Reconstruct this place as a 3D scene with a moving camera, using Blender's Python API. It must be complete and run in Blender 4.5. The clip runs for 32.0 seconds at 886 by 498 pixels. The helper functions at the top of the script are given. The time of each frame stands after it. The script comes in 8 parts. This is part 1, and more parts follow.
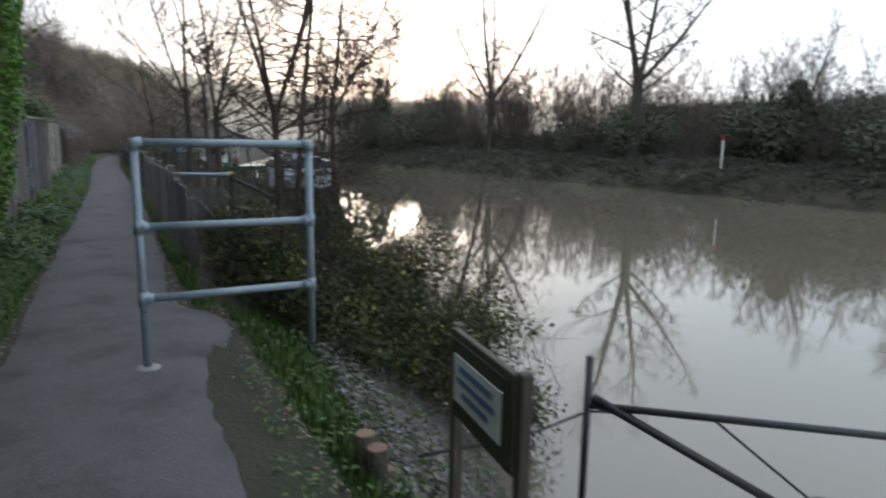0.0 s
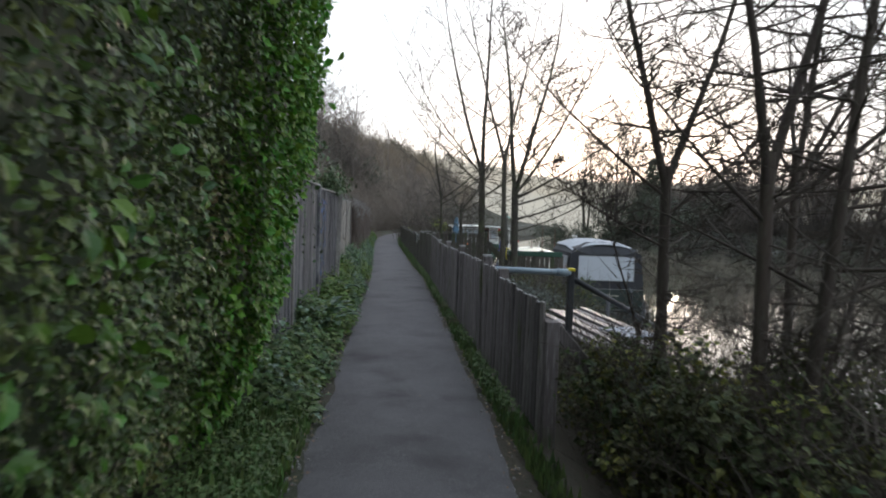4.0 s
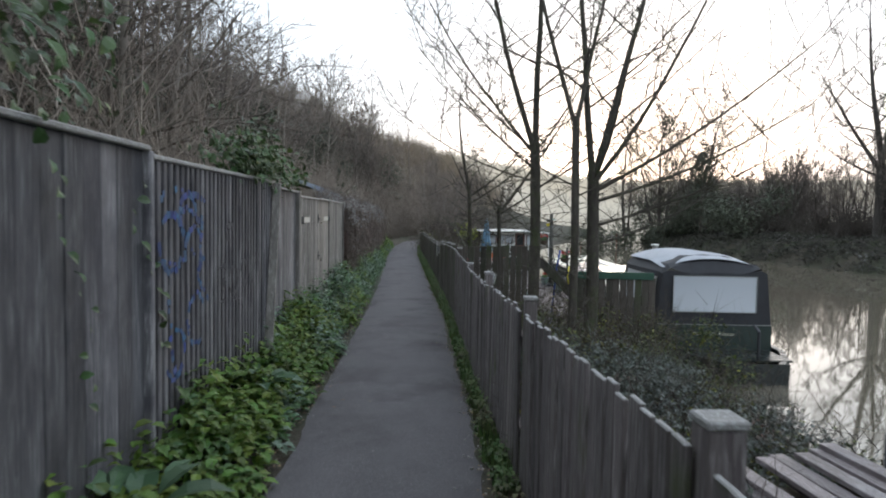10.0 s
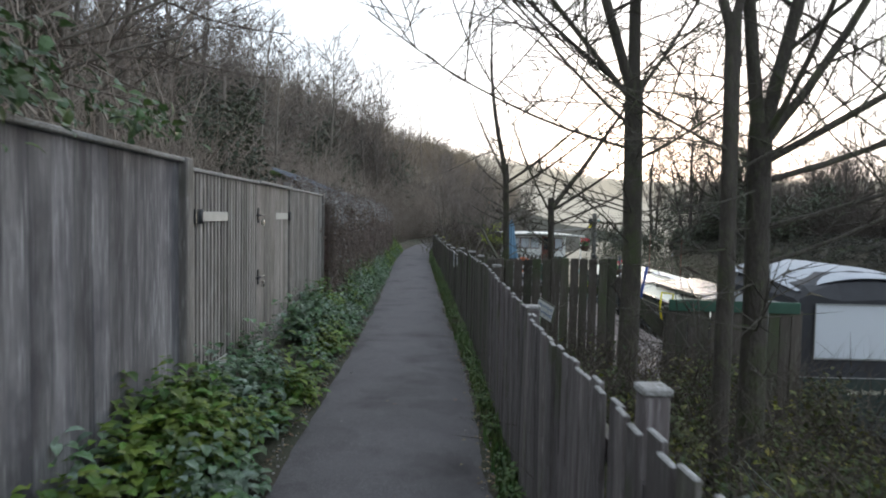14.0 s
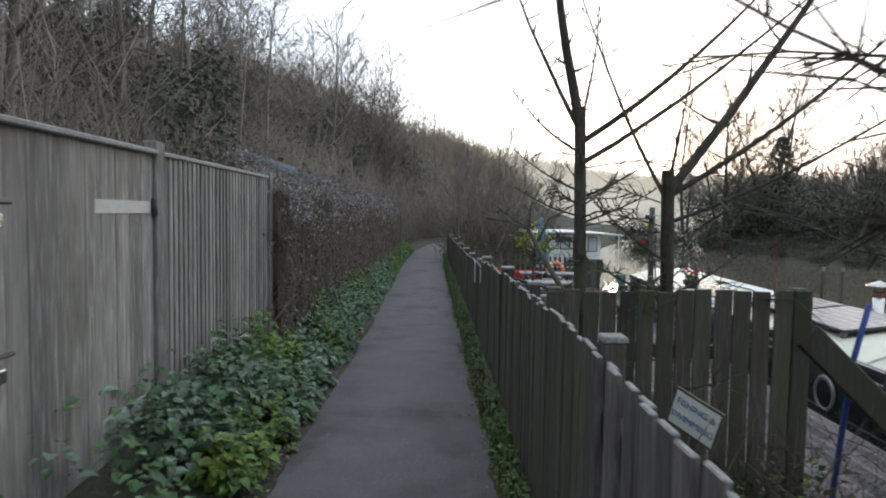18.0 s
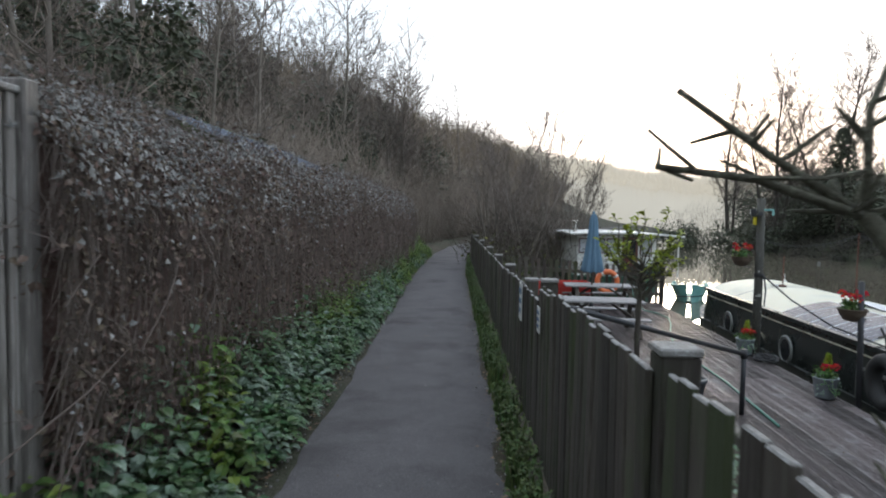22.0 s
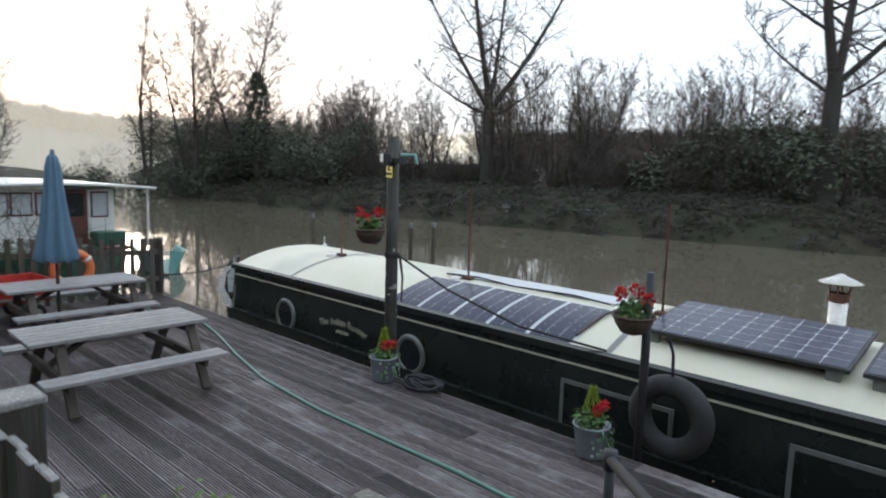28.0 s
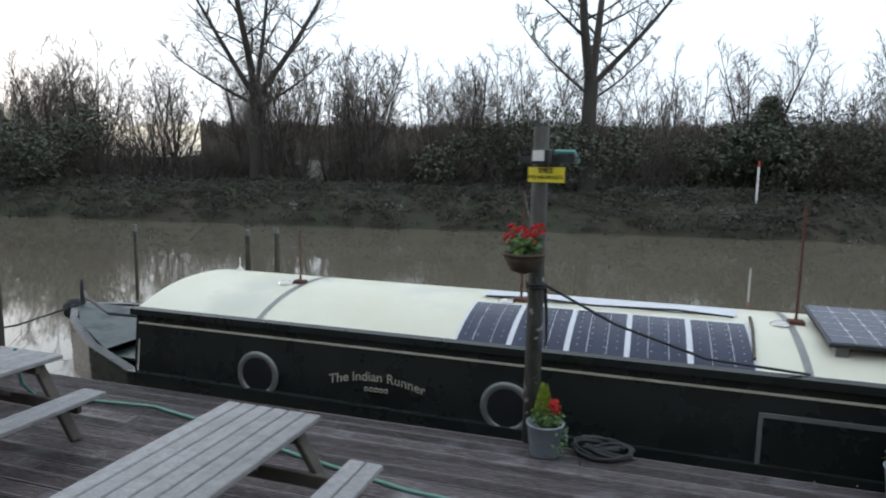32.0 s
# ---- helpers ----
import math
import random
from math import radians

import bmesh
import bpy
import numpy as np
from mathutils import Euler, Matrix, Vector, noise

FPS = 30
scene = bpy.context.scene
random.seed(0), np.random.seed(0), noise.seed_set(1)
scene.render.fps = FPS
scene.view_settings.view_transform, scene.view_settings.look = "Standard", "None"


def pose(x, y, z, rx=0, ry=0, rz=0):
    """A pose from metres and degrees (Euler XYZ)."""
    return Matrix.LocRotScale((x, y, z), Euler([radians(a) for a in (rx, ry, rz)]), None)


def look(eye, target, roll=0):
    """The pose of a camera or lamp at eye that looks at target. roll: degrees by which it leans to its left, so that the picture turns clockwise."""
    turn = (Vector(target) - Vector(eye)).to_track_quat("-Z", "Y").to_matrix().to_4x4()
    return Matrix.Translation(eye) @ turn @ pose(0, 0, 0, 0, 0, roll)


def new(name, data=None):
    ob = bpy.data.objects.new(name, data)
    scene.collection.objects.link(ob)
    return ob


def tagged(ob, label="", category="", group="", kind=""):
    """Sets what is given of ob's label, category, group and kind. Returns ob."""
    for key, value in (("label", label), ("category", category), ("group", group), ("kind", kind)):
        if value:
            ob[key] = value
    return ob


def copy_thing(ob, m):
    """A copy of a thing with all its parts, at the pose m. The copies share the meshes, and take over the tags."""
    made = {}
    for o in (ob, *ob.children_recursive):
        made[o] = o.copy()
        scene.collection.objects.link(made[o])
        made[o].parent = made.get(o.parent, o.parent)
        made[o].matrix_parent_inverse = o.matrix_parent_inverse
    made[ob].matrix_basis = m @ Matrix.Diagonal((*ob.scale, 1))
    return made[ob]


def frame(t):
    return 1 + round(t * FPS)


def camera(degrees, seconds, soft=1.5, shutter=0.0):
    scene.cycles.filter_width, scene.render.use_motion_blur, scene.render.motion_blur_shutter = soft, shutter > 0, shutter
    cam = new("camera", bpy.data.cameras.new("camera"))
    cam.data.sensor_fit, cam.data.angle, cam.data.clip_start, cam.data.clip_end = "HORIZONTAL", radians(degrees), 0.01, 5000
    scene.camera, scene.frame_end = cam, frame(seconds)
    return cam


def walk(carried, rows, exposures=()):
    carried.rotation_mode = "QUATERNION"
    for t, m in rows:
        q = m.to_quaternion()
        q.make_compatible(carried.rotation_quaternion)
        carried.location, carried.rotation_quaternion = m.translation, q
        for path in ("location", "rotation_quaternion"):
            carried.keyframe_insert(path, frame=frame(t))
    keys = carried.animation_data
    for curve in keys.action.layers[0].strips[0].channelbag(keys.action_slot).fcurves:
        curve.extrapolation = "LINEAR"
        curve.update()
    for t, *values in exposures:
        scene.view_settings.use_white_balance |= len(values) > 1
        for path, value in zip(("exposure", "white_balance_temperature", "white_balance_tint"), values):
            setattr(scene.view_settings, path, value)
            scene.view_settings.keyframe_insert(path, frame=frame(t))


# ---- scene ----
cam = camera(69.9, 32.0, 1.95, 0.5)
METRES, EYE, TILT, LEAN, TURN = 31.0, 1.6, 0.0, 0.0, -27.7
ROWS = [
    (0.0, 0.0, 0.0, 0.0, 0.17, -10.08, -0.98),
    (0.5, -0.0075, 0.0134, 0.0006, 6.79, -9.38, -1.24),
    (1.0, -0.0165, 0.0264, 0.0005, 12.79, -8.51, -1.65),
    (1.5, -0.0242, 0.0404, -0.0004, 16.14, -7.47, -1.8),
    (2.0, -0.032, 0.0544, -0.0005, 20.45, -6.44, -1.78),
    (2.5, -0.0418, 0.0678, -0.0008, 22.07, -5.98, -1.94),
    (3.0, -0.0511, 0.082, -0.0016, 22.09, -5.39, -2.02),
    (3.5, -0.0607, 0.097, -0.0023, 22.27, -3.72, -2.01),
    (4.0, -0.0701, 0.1118, -0.0022, 22.43, -3.3, -1.99),
    (4.5, -0.0785, 0.1279, -0.0022, 22.53, -3.25, -2.0),
    (6.5, -0.0999, 0.1837, -0.0018, 23.51, -3.11, -1.41),
    (7.0, -0.1051, 0.1977, -0.0025, 23.71, -3.13, -1.33),
    (7.5, -0.1117, 0.2115, -0.0023, 23.86, -3.11, -1.35),
    (8.0, -0.1195, 0.2244, -0.0018, 24.04, -3.08, -1.27),
    (8.5, -0.1264, 0.2385, -0.0029, 24.22, -3.09, -1.19),
    (9.0, -0.1329, 0.2517, -0.0035, 24.38, -3.06, -1.16),
    (9.5, -0.1382, 0.2657, -0.0029, 24.54, -3.07, -1.07),
    (10.0, -0.1421, 0.2799, -0.0021, 24.72, -3.09, -1.05),
    (10.5, -0.1498, 0.2956, -0.003, 24.87, -3.03, -1.08),
    (11.0, -0.1558, 0.3114, -0.0037, 25.05, -2.94, -1.05),
    (11.5, -0.1629, 0.3259, -0.0033, 25.18, -2.88, -1.07),
    (12.0, -0.1715, 0.3404, -0.0031, 25.34, -2.91, -1.09),
    (12.5, -0.1791, 0.3549, -0.0034, 25.52, -2.92, -1.03),
    (13.0, -0.1869, 0.3696, -0.0043, 25.63, -2.95, -1.01),
    (13.5, -0.1941, 0.384, -0.0046, 25.81, -2.97, -1.08),
    (14.0, -0.2006, 0.3985, -0.0043, 25.93, -2.98, -1.13),
    (14.5, -0.2081, 0.412, -0.0044, 26.09, -2.98, -1.29),
    (16.5, -0.2324, 0.4641, -0.0042, 26.76, -3.13, -0.7),
    (17.0, -0.24, 0.4774, -0.0052, 26.91, -3.17, -0.79),
    (17.5, -0.2468, 0.4914, -0.0058, 27.1, -3.2, -0.89),
    (18.0, -0.2533, 0.5061, -0.0057, 27.32, -3.24, -0.9),
    (18.5, -0.2612, 0.5201, -0.0061, 27.94, -3.26, -0.89),
    (19.0, -0.268, 0.5358, -0.0073, 28.4, -3.29, -0.83),
    (19.5, -0.2757, 0.5504, -0.0077, 28.62, -3.28, -0.84),
    (20.0, -0.2832, 0.564, -0.0078, 28.88, -3.25, -0.93),
    (20.5, -0.2894, 0.5779, -0.0082, 29.09, -3.26, -0.96),
    (21.0, -0.2971, 0.5905, -0.0094, 29.18, -3.28, -0.99),
    (21.5, -0.3039, 0.6037, -0.0099, 29.32, -3.25, -1.09),
    (22.0, -0.3101, 0.617, -0.0095, 29.45, -3.26, -1.06),
    (22.5, -0.3174, 0.63, -0.0103, 29.57, -3.29, -1.04),
    (23.0, -0.3227, 0.6437, -0.0111, 28.71, -3.25, -0.99),
    (23.5, -0.327, 0.6568, -0.0108, 24.72, -3.11, -1.06),
    (24.0, -0.3323, 0.6694, -0.0108, 18.98, -2.98, -1.2),
    (24.5, -0.3378, 0.682, -0.011, 13.04, -2.89, -1.28),
    (25.0, -0.3437, 0.6942, -0.0103, 9.93, -2.9, -1.28),
    (25.5, -0.3504, 0.7064, -0.0091, 3.67, -2.72, -1.48),
    (26.0, -0.3571, 0.7216, -0.0094, -3.78, -2.81, -1.57),
    (26.5, -0.3648, 0.7353, -0.0103, -7.55, -4.41, -1.63),
    (28.5, -0.3975, 0.7879, -0.0091, -26.23, -7.22, -1.66),
    (29.0, -0.4056, 0.8006, -0.0088, -29.6, -7.04, -1.49),
    (29.5, -0.4135, 0.8144, -0.0084, -33.39, -6.96, -1.46),
    (30.0, -0.4207, 0.8294, -0.0087, -37.47, -6.94, -1.4),
    (30.5, -0.4297, 0.8427, -0.0086, -39.2, -7.0, -1.22),
    (31.0, -0.4382, 0.8567, -0.009, -42.9, -7.04, -1.24),
    (31.5, -0.4471, 0.8717, -0.009, -45.83, -7.13, -1.15),
    (32.0, -0.4562, 0.8859, -0.0097, -47.53, -7.22, -1.09),
]
walk(cam, [(t, pose(0, 0, EYE, TILT, LEAN, TURN) @ pose(METRES * x, METRES * y, METRES * z, 90 + pitch, roll, yaw)) for t, x, y, z, yaw, pitch, roll in ROWS], exposures=[(0.0, 0.72), (4.0, 0.76), (8.0, 0.85), (14.0, 0.87), (20.0, 0.80), (26.0, 0.74), (32.0, 0.72)])

# ---- light ----
SUN_AZ, SUN_EL = 20.5, 4.0
world = bpy.data.worlds.new("dawn_sky")
scene.world = world
world.use_nodes = True
wn, wl = world.node_tree.nodes, world.node_tree.links
wn.clear()
sky = wn.new("ShaderNodeTexSky")
sky.sky_type, sky.sun_disc = "NISHITA", False
sky.sun_elevation, sky.sun_rotation = radians(SUN_EL), radians(SUN_AZ)
sky.air_density, sky.dust_density, sky.ozone_density = 1.0, 2.5, 1.0
glow = wn.new("ShaderNodeBackground")
glow.inputs["Strength"].default_value = 0.05
cloud = wn.new("ShaderNodeBackground")
cloud.inputs["Color"].default_value = (0.80, 0.92, 1.06, 1)
cloud.inputs["Strength"].default_value = 0.70
both, wout = wn.new("ShaderNodeAddShader"), wn.new("ShaderNodeOutputWorld")
pale = wn.new("ShaderNodeHueSaturation")
pale.inputs["Saturation"].default_value = 0.6
wl.new(sky.outputs[0], pale.inputs["Color"])
wl.new(pale.outputs[0], glow.inputs["Color"])
wl.new(glow.outputs[0], both.inputs[0])
wl.new(cloud.outputs[0], both.inputs[1])
wl.new(both.outputs[0], wout.inputs["Surface"])
sun_data = bpy.data.lights.new("sun", "SUN")
sun_data.energy, sun_data.angle, sun_data.color = 0.5, radians(12), (1.0, 0.86, 0.66)
sun = new("sun", sun_data)
sun.matrix_world = look((0, 0, 0), (-math.sin(radians(SUN_AZ)) * math.cos(radians(SUN_EL)), -math.cos(radians(SUN_AZ)) * math.cos(radians(SUN_EL)), -math.sin(radians(SUN_EL))))

# ---- mesh building ----
R = random.Random(7)


class Build:
    """Collects vertices and faces of one mesh."""

    def __init__(self):
        self.v, self.f = [], []

    def poly(self, pts):
        n = len(self.v)
        self.v += [tuple(p) for p in pts]
        self.f.append(tuple(range(n, n + len(pts))))
        return self

    def box(self, c, s, m=None, bevel=0.0):
        """A box of size s about c, turned by the matrix m about its centre; bevel chamfers the four long upright edges and the top."""
        hx, hy, hz = s[0] / 2, s[1] / 2, s[2] / 2
        b = min(bevel, hx * 0.45, hy * 0.45, hz * 0.45)
        if b <= 0:
            rings = [(-hz, 0), (hz, 0)]
            ring = lambda i: [(-hx + i, -hy + i), (hx - i, -hy + i), (hx - i, hy - i), (-hx + i, hy - i)]
        else:
            rings = [(-hz, b), (-hz + b, 0), (hz - b, 0), (hz, b)]
            ring = lambda i: [(-hx + b, -hy + i), (hx - b, -hy + i), (hx - i, -hy + b), (hx - i, hy - b), (hx - b, hy - i), (-hx + b, hy - i), (-hx + i, hy - b), (-hx + i, -hy + b)]
        n0, cnt = len(self.v), None
        for z, i in rings:
            pts = ring(i)
            cnt = len(pts)
            for x, y in pts:
                p = Vector((x, y, z))
                if m is not None:
                    p = m @ p
                self.v.append((p.x + c[0], p.y + c[1], p.z + c[2]))
        for r in range(len(rings) - 1):
            for k in range(cnt):
                a, b2 = n0 + r * cnt + k, n0 + r * cnt + (k + 1) % cnt
                self.f.append((a, b2, b2 + cnt, a + cnt))
        self.f.append(tuple(n0 + k for k in reversed(range(cnt))))
        self.f.append(tuple(n0 + (len(rings) - 1) * cnt + k for k in range(cnt)))
        return self

    def bar(self, a, b, w, h, bevel=0.0, up=(0, 0, 1)):
        """A rectangular bar from a to b, w across and h deep."""
        a, b = Vector(a), Vector(b)
        z = (b - a).normalized()
        x = Vector(up).cross(z)
        x = x.normalized() if x.length > 1e-4 else Vector((1, 0, 0))
        y = z.cross(x)
        return self.box((a + b) / 2, (w, h, (b - a).length), Matrix((x, y, z)).transposed(), bevel)

    def tube(self, pts, radii, sides=8, cap=True):
        """A round tube through pts."""
        pts = [Vector(p) for p in pts]
        if not isinstance(radii, (list, tuple)):
            radii = [radii] * len(pts)
        n0 = len(self.v)
        ref = None
        for i, p in enumerate(pts):
            d = (pts[min(i + 1, len(pts) - 1)] - pts[max(i - 1, 0)])
            d = d.normalized() if d.length > 1e-9 else Vector((0, 0, 1))
            if ref is None:
                ref = d.orthogonal().normalized()
            u = ref - d * ref.dot(d)
            u = u.normalized() if u.length > 1e-6 else d.orthogonal().normalized()
            ref = u
            w = d.cross(u)
            for k in range(sides):
                t = 2 * math.pi * k / sides
                q = p + (u * math.cos(t) + w * math.sin(t)) * radii[i]
                self.v.append((q.x, q.y, q.z))
        for i in range(len(pts) - 1):
            for k in range(sides):
                a, b = n0 + i * sides + k, n0 + i * sides + (k + 1) % sides
                self.f.append((a, b, b + sides, a + sides))
        if cap:
            self.f.append(tuple(n0 + k for k in reversed(range(sides))))
            self.f.append(tuple(n0 + (len(pts) - 1) * sides + k for k in range(sides)))
        return self

    def lathe(self, c, profile, sides=20, m=None):
        """Turns (radius, height) pairs about the upright axis at c."""
        n0 = len(self.v)
        for r, z in profile:
            for k in range(sides):
                t = 2 * math.pi * k / sides
                p = Vector((r * math.cos(t), r * math.sin(t), z))
                if m is not None:
                    p = m @ p
                self.v.append((p.x + c[0], p.y + c[1], p.z + c[2]))
        for i in range(len(profile) - 1):
            for k in range(sides):
                a, b = n0 + i * sides + k, n0 + i * sides + (k + 1) % sides
                self.f.append((a, b, b + sides, a + sides))
        if profile[0][0] > 1e-6:
            self.f.append(tuple(n0 + k for k in reversed(range(sides))))
        if profile[-1][0] > 1e-6:
            self.f.append(tuple(n0 + (len(profile) - 1) * sides + k for k in range(sides)))
        return self

    def torus(self, c, big, small, m=None, n=28, k=10, squash=1.0):
        n0 = len(self.v)
        for i in range(n):
            a = 2 * math.pi * i / n
            for j in range(k):
                b = 2 * math.pi * j / k
                p = Vector(((big + small * math.cos(b)) * math.cos(a), (big + small * math.cos(b)) * math.sin(a), small * squash * math.sin(b)))
                if m is not None:
                    p = m @ p
                self.v.append((p.x + c[0], p.y + c[1], p.z + c[2]))
        for i in range(n):
            for j in range(k):
                a, b = n0 + i * k + j, n0 + i * k + (j + 1) % k
                c2, d = n0 + (i + 1) % n * k + (j + 1) % k, n0 + (i + 1) % n * k + j
                self.f.append((a, d, c2, b))
        return self

    def leaf(self, p, d, n, length, width, fold=0.25, curl=0.15):
        """A pointed leaf from p along d, folded along its rib, facing n."""
        d, n = Vector(d).normalized(), Vector(n)
        s = d.cross(n)
        if s.length < 1e-4:
            s = d.orthogonal()
        s.normalize()
        n = s.cross(d)
        p = Vector(p)
        a, mid, tip = p, p + d * length * 0.45 + n * curl * length * 0.5, p + d * length - n * curl * length * 0.4
        l = p + d * length * 0.38 + s * width * 0.5 + n * (fold * width)
        r = p + d * length * 0.38 - s * width * 0.5 + n * (fold * width)
        k = len(self.v)
        self.v += [tuple(a), tuple(l), tuple(tip), tuple(r), tuple(mid)]
        self.f += [(k, k + 4, k + 1), (k + 1, k + 4, k + 2), (k, k + 3, k + 4), (k + 3, k + 2, k + 4)]
        return self

    def broad(self, p, d, n, length, width):
        """A broad oval leaf with a raised rib, from p along d, facing n."""
        d, n = Vector(d).normalized(), Vector(n)
        s = d.cross(n)
        if s.length < 1e-4:
            s = d.orthogonal()
        s.normalize()
        n = s.cross(d)
        p = Vector(p)
        k = len(self.v)
        for u, w, z in ((0.0, 0.06, 0.0), (0.3, 0.46, 0.05), (0.65, 0.42, 0.03), (1.0, 0.03, -0.12)):
            q = p + d * u * length + n * z * length
            for e in (-1, 0, 1):
                self.v.append(tuple(q + s * e * w * width + n * abs(e) * w * width * 0.28))
        for i in range(3):
            for j in range(2):
                a = k + i * 3 + j
                self.f.append((a, a + 1, a + 4, a + 3))
        return self

    def mesh(self, name, material, smooth=False):
        me = bpy.data.meshes.new(name)
        me.from_pydata(self.v, [], self.f)
        me.materials.append(material)
        if smooth:
            me.shade_smooth()
        me.update()
        return me


def part(name, b, material, parent=None, label="", smooth=False):
    """Links a build (or a mesh) as one mesh object, under a thing or a part."""
    me = b if isinstance(b, bpy.types.Mesh) else b.mesh(name, material, smooth)
    ob = new(name, me)
    if parent is not None:
        ob.parent = parent
    if label:
        ob["label"] = label
    return ob


def thing(name, label, category, at=(0, 0, 0), turn=0.0, group="", kind=""):
    ob = new(name)
    ob.matrix_world = pose(*at, 0, 0, turn)
    return tagged(ob, label, category, group, kind)


def lerp(y, table):
    return float(np.interp(y, [a for a, _ in table], [b for _, b in table]))


# ---- materials ----
def material(name, colors, scale=6.0, rough=0.8, metal=0.0, bump=0.3, fine=60.0, stretch=(1, 1, 1), vary=0.0, island=0.0, spec=0.5, through_light=0.0, seed_space=True, stain=None, stain_scale=1.2, stain_at=(0.5, 0.65), rough_vary=0.12, bump_distance=0.01):
    """A procedural surface: two or three colours mixed by coarse and fine noise, with wear, relief and uneven gloss."""
    m = bpy.data.materials.new(name)
    m.use_nodes = True
    n, l = m.node_tree.nodes, m.node_tree.links
    bsdf = n["Principled BSDF"]
    tc = n.new("ShaderNodeTexCoord")
    info = n.new("ShaderNodeObjectInfo")
    add = n.new("ShaderNodeVectorMath")
    add.operation = "MULTIPLY_ADD"
    add.inputs[1].default_value = (37.0, 53.0, 29.0)
    comb = n.new("ShaderNodeCombineXYZ")
    for k in range(3):
        l.new(info.outputs["Random"], comb.inputs[k])
    l.new(comb.outputs[0], add.inputs[0])
    l.new(tc.outputs["Object"], add.inputs[2])
    mp = n.new("ShaderNodeMapping")
    mp.inputs["Scale"].default_value = stretch
    l.new(add.outputs[0], mp.inputs["Vector"])

    def noise_tex(sc, detail=6, src=mp):
        t = n.new("ShaderNodeTexNoise")
        t.inputs["Scale"].default_value, t.inputs["Detail"].default_value, t.inputs["Roughness"].default_value = sc, detail, 0.62
        l.new(src.outputs[0], t.inputs["Vector"])
        return t

    def mix(fac, a, b, mode="MIX"):
        x = n.new("ShaderNodeMix")
        x.data_type, x.blend_type = "RGBA", mode
        for i, val in ((0, fac), (6, a), (7, b)):
            if isinstance(val, (int, float)):
                x.inputs[i].default_value = val
            elif isinstance(val, tuple):
                x.inputs[i].default_value = (*val, 1)
            else:
                l.new(val, x.inputs[i])
        return x.outputs[2]

    def ramp(src, lo, hi):
        r = n.new("ShaderNodeMapRange")
        r.inputs[1].default_value, r.inputs[2].default_value = lo, hi
        l.new(src, r.inputs[0])
        return r.outputs[0]

    coarse, grain = noise_tex(scale), noise_tex(fine, 4)
    col = mix(ramp(coarse.outputs["Fac"], 0.32, 0.68), colors[0], colors[1])
    if len(colors) > 2:
        col = mix(ramp(grain.outputs["Fac"], 0.5, 0.72), col, colors[2])
    if stain:
        st = noise_tex(stain_scale, 5, add)
        col = mix(ramp(st.outputs["Fac"], *stain_at), col, stain)
    if vary or island:
        src = info.outputs["Random"]
        if island:
            src = n.new("ShaderNodeNewGeometry").outputs["Random Per Island"]
        amount = island or vary
        hsv = n.new("ShaderNodeHueSaturation")
        mr = n.new("ShaderNodeMapRange")
        mr.inputs[3].default_value, mr.inputs[4].default_value = 1 - amount, 1 + amount
        l.new(src, mr.inputs[0])
        l.new(mr.outputs[0], hsv.inputs["Value"])
        hu = n.new("ShaderNodeMapRange")
        hu.inputs[3].default_value, hu.inputs[4].default_value = 0.5 - 0.03 * (1 if island else 0.3), 0.5 + 0.03 * (1 if island else 0.3)
        sn = n.new("ShaderNodeMath")
        sn.operation = "FRACT"
        sm = n.new("ShaderNodeMath")
        sm.operation = "MULTIPLY"
        sm.inputs[1].default_value = 17.31
        l.new(src, sm.inputs[0])
        l.new(sm.outputs[0], sn.inputs[0])
        l.new(sn.outputs[0], hu.inputs[0])
        l.new(hu.outputs[0], hsv.inputs["Hue"])
        l.new(col, hsv.inputs["Color"])
        col = hsv.outputs[0]
    l.new(col, bsdf.inputs["Base Color"])
    rr = n.new("ShaderNodeMapRange")
    rr.inputs[3].default_value, rr.inputs[4].default_value = max(0.02, rough - rough_vary), min(1, rough + rough_vary)
    l.new(coarse.outputs["Fac"], rr.inputs[0])
    l.new(rr.outputs[0], bsdf.inputs["Roughness"])
    bsdf.inputs["Metallic"].default_value = metal
    bsdf.inputs["Specular IOR Level"].default_value = spec
    if bump:
        bp = n.new("ShaderNodeBump")
        bp.inputs["Strength"].default_value, bp.inputs["Distance"].default_value = bump, bump_distance
        l.new(grain.outputs["Fac"], bp.inputs["Height"])
        l.new(bp.outputs[0], bsdf.inputs["Normal"])
    if through_light:
        tr, ms = n.new("ShaderNodeBsdfTranslucent"), n.new("ShaderNodeMixShader")
        ms.inputs[0].default_value = through_light
        l.new(col, tr.inputs["Color"])
        l.new(bsdf.outputs[0], ms.inputs[1])
        l.new(tr.outputs[0], ms.inputs[2])
        l.new(ms.outputs[0], n["Material Output"].inputs["Surface"])
    return m


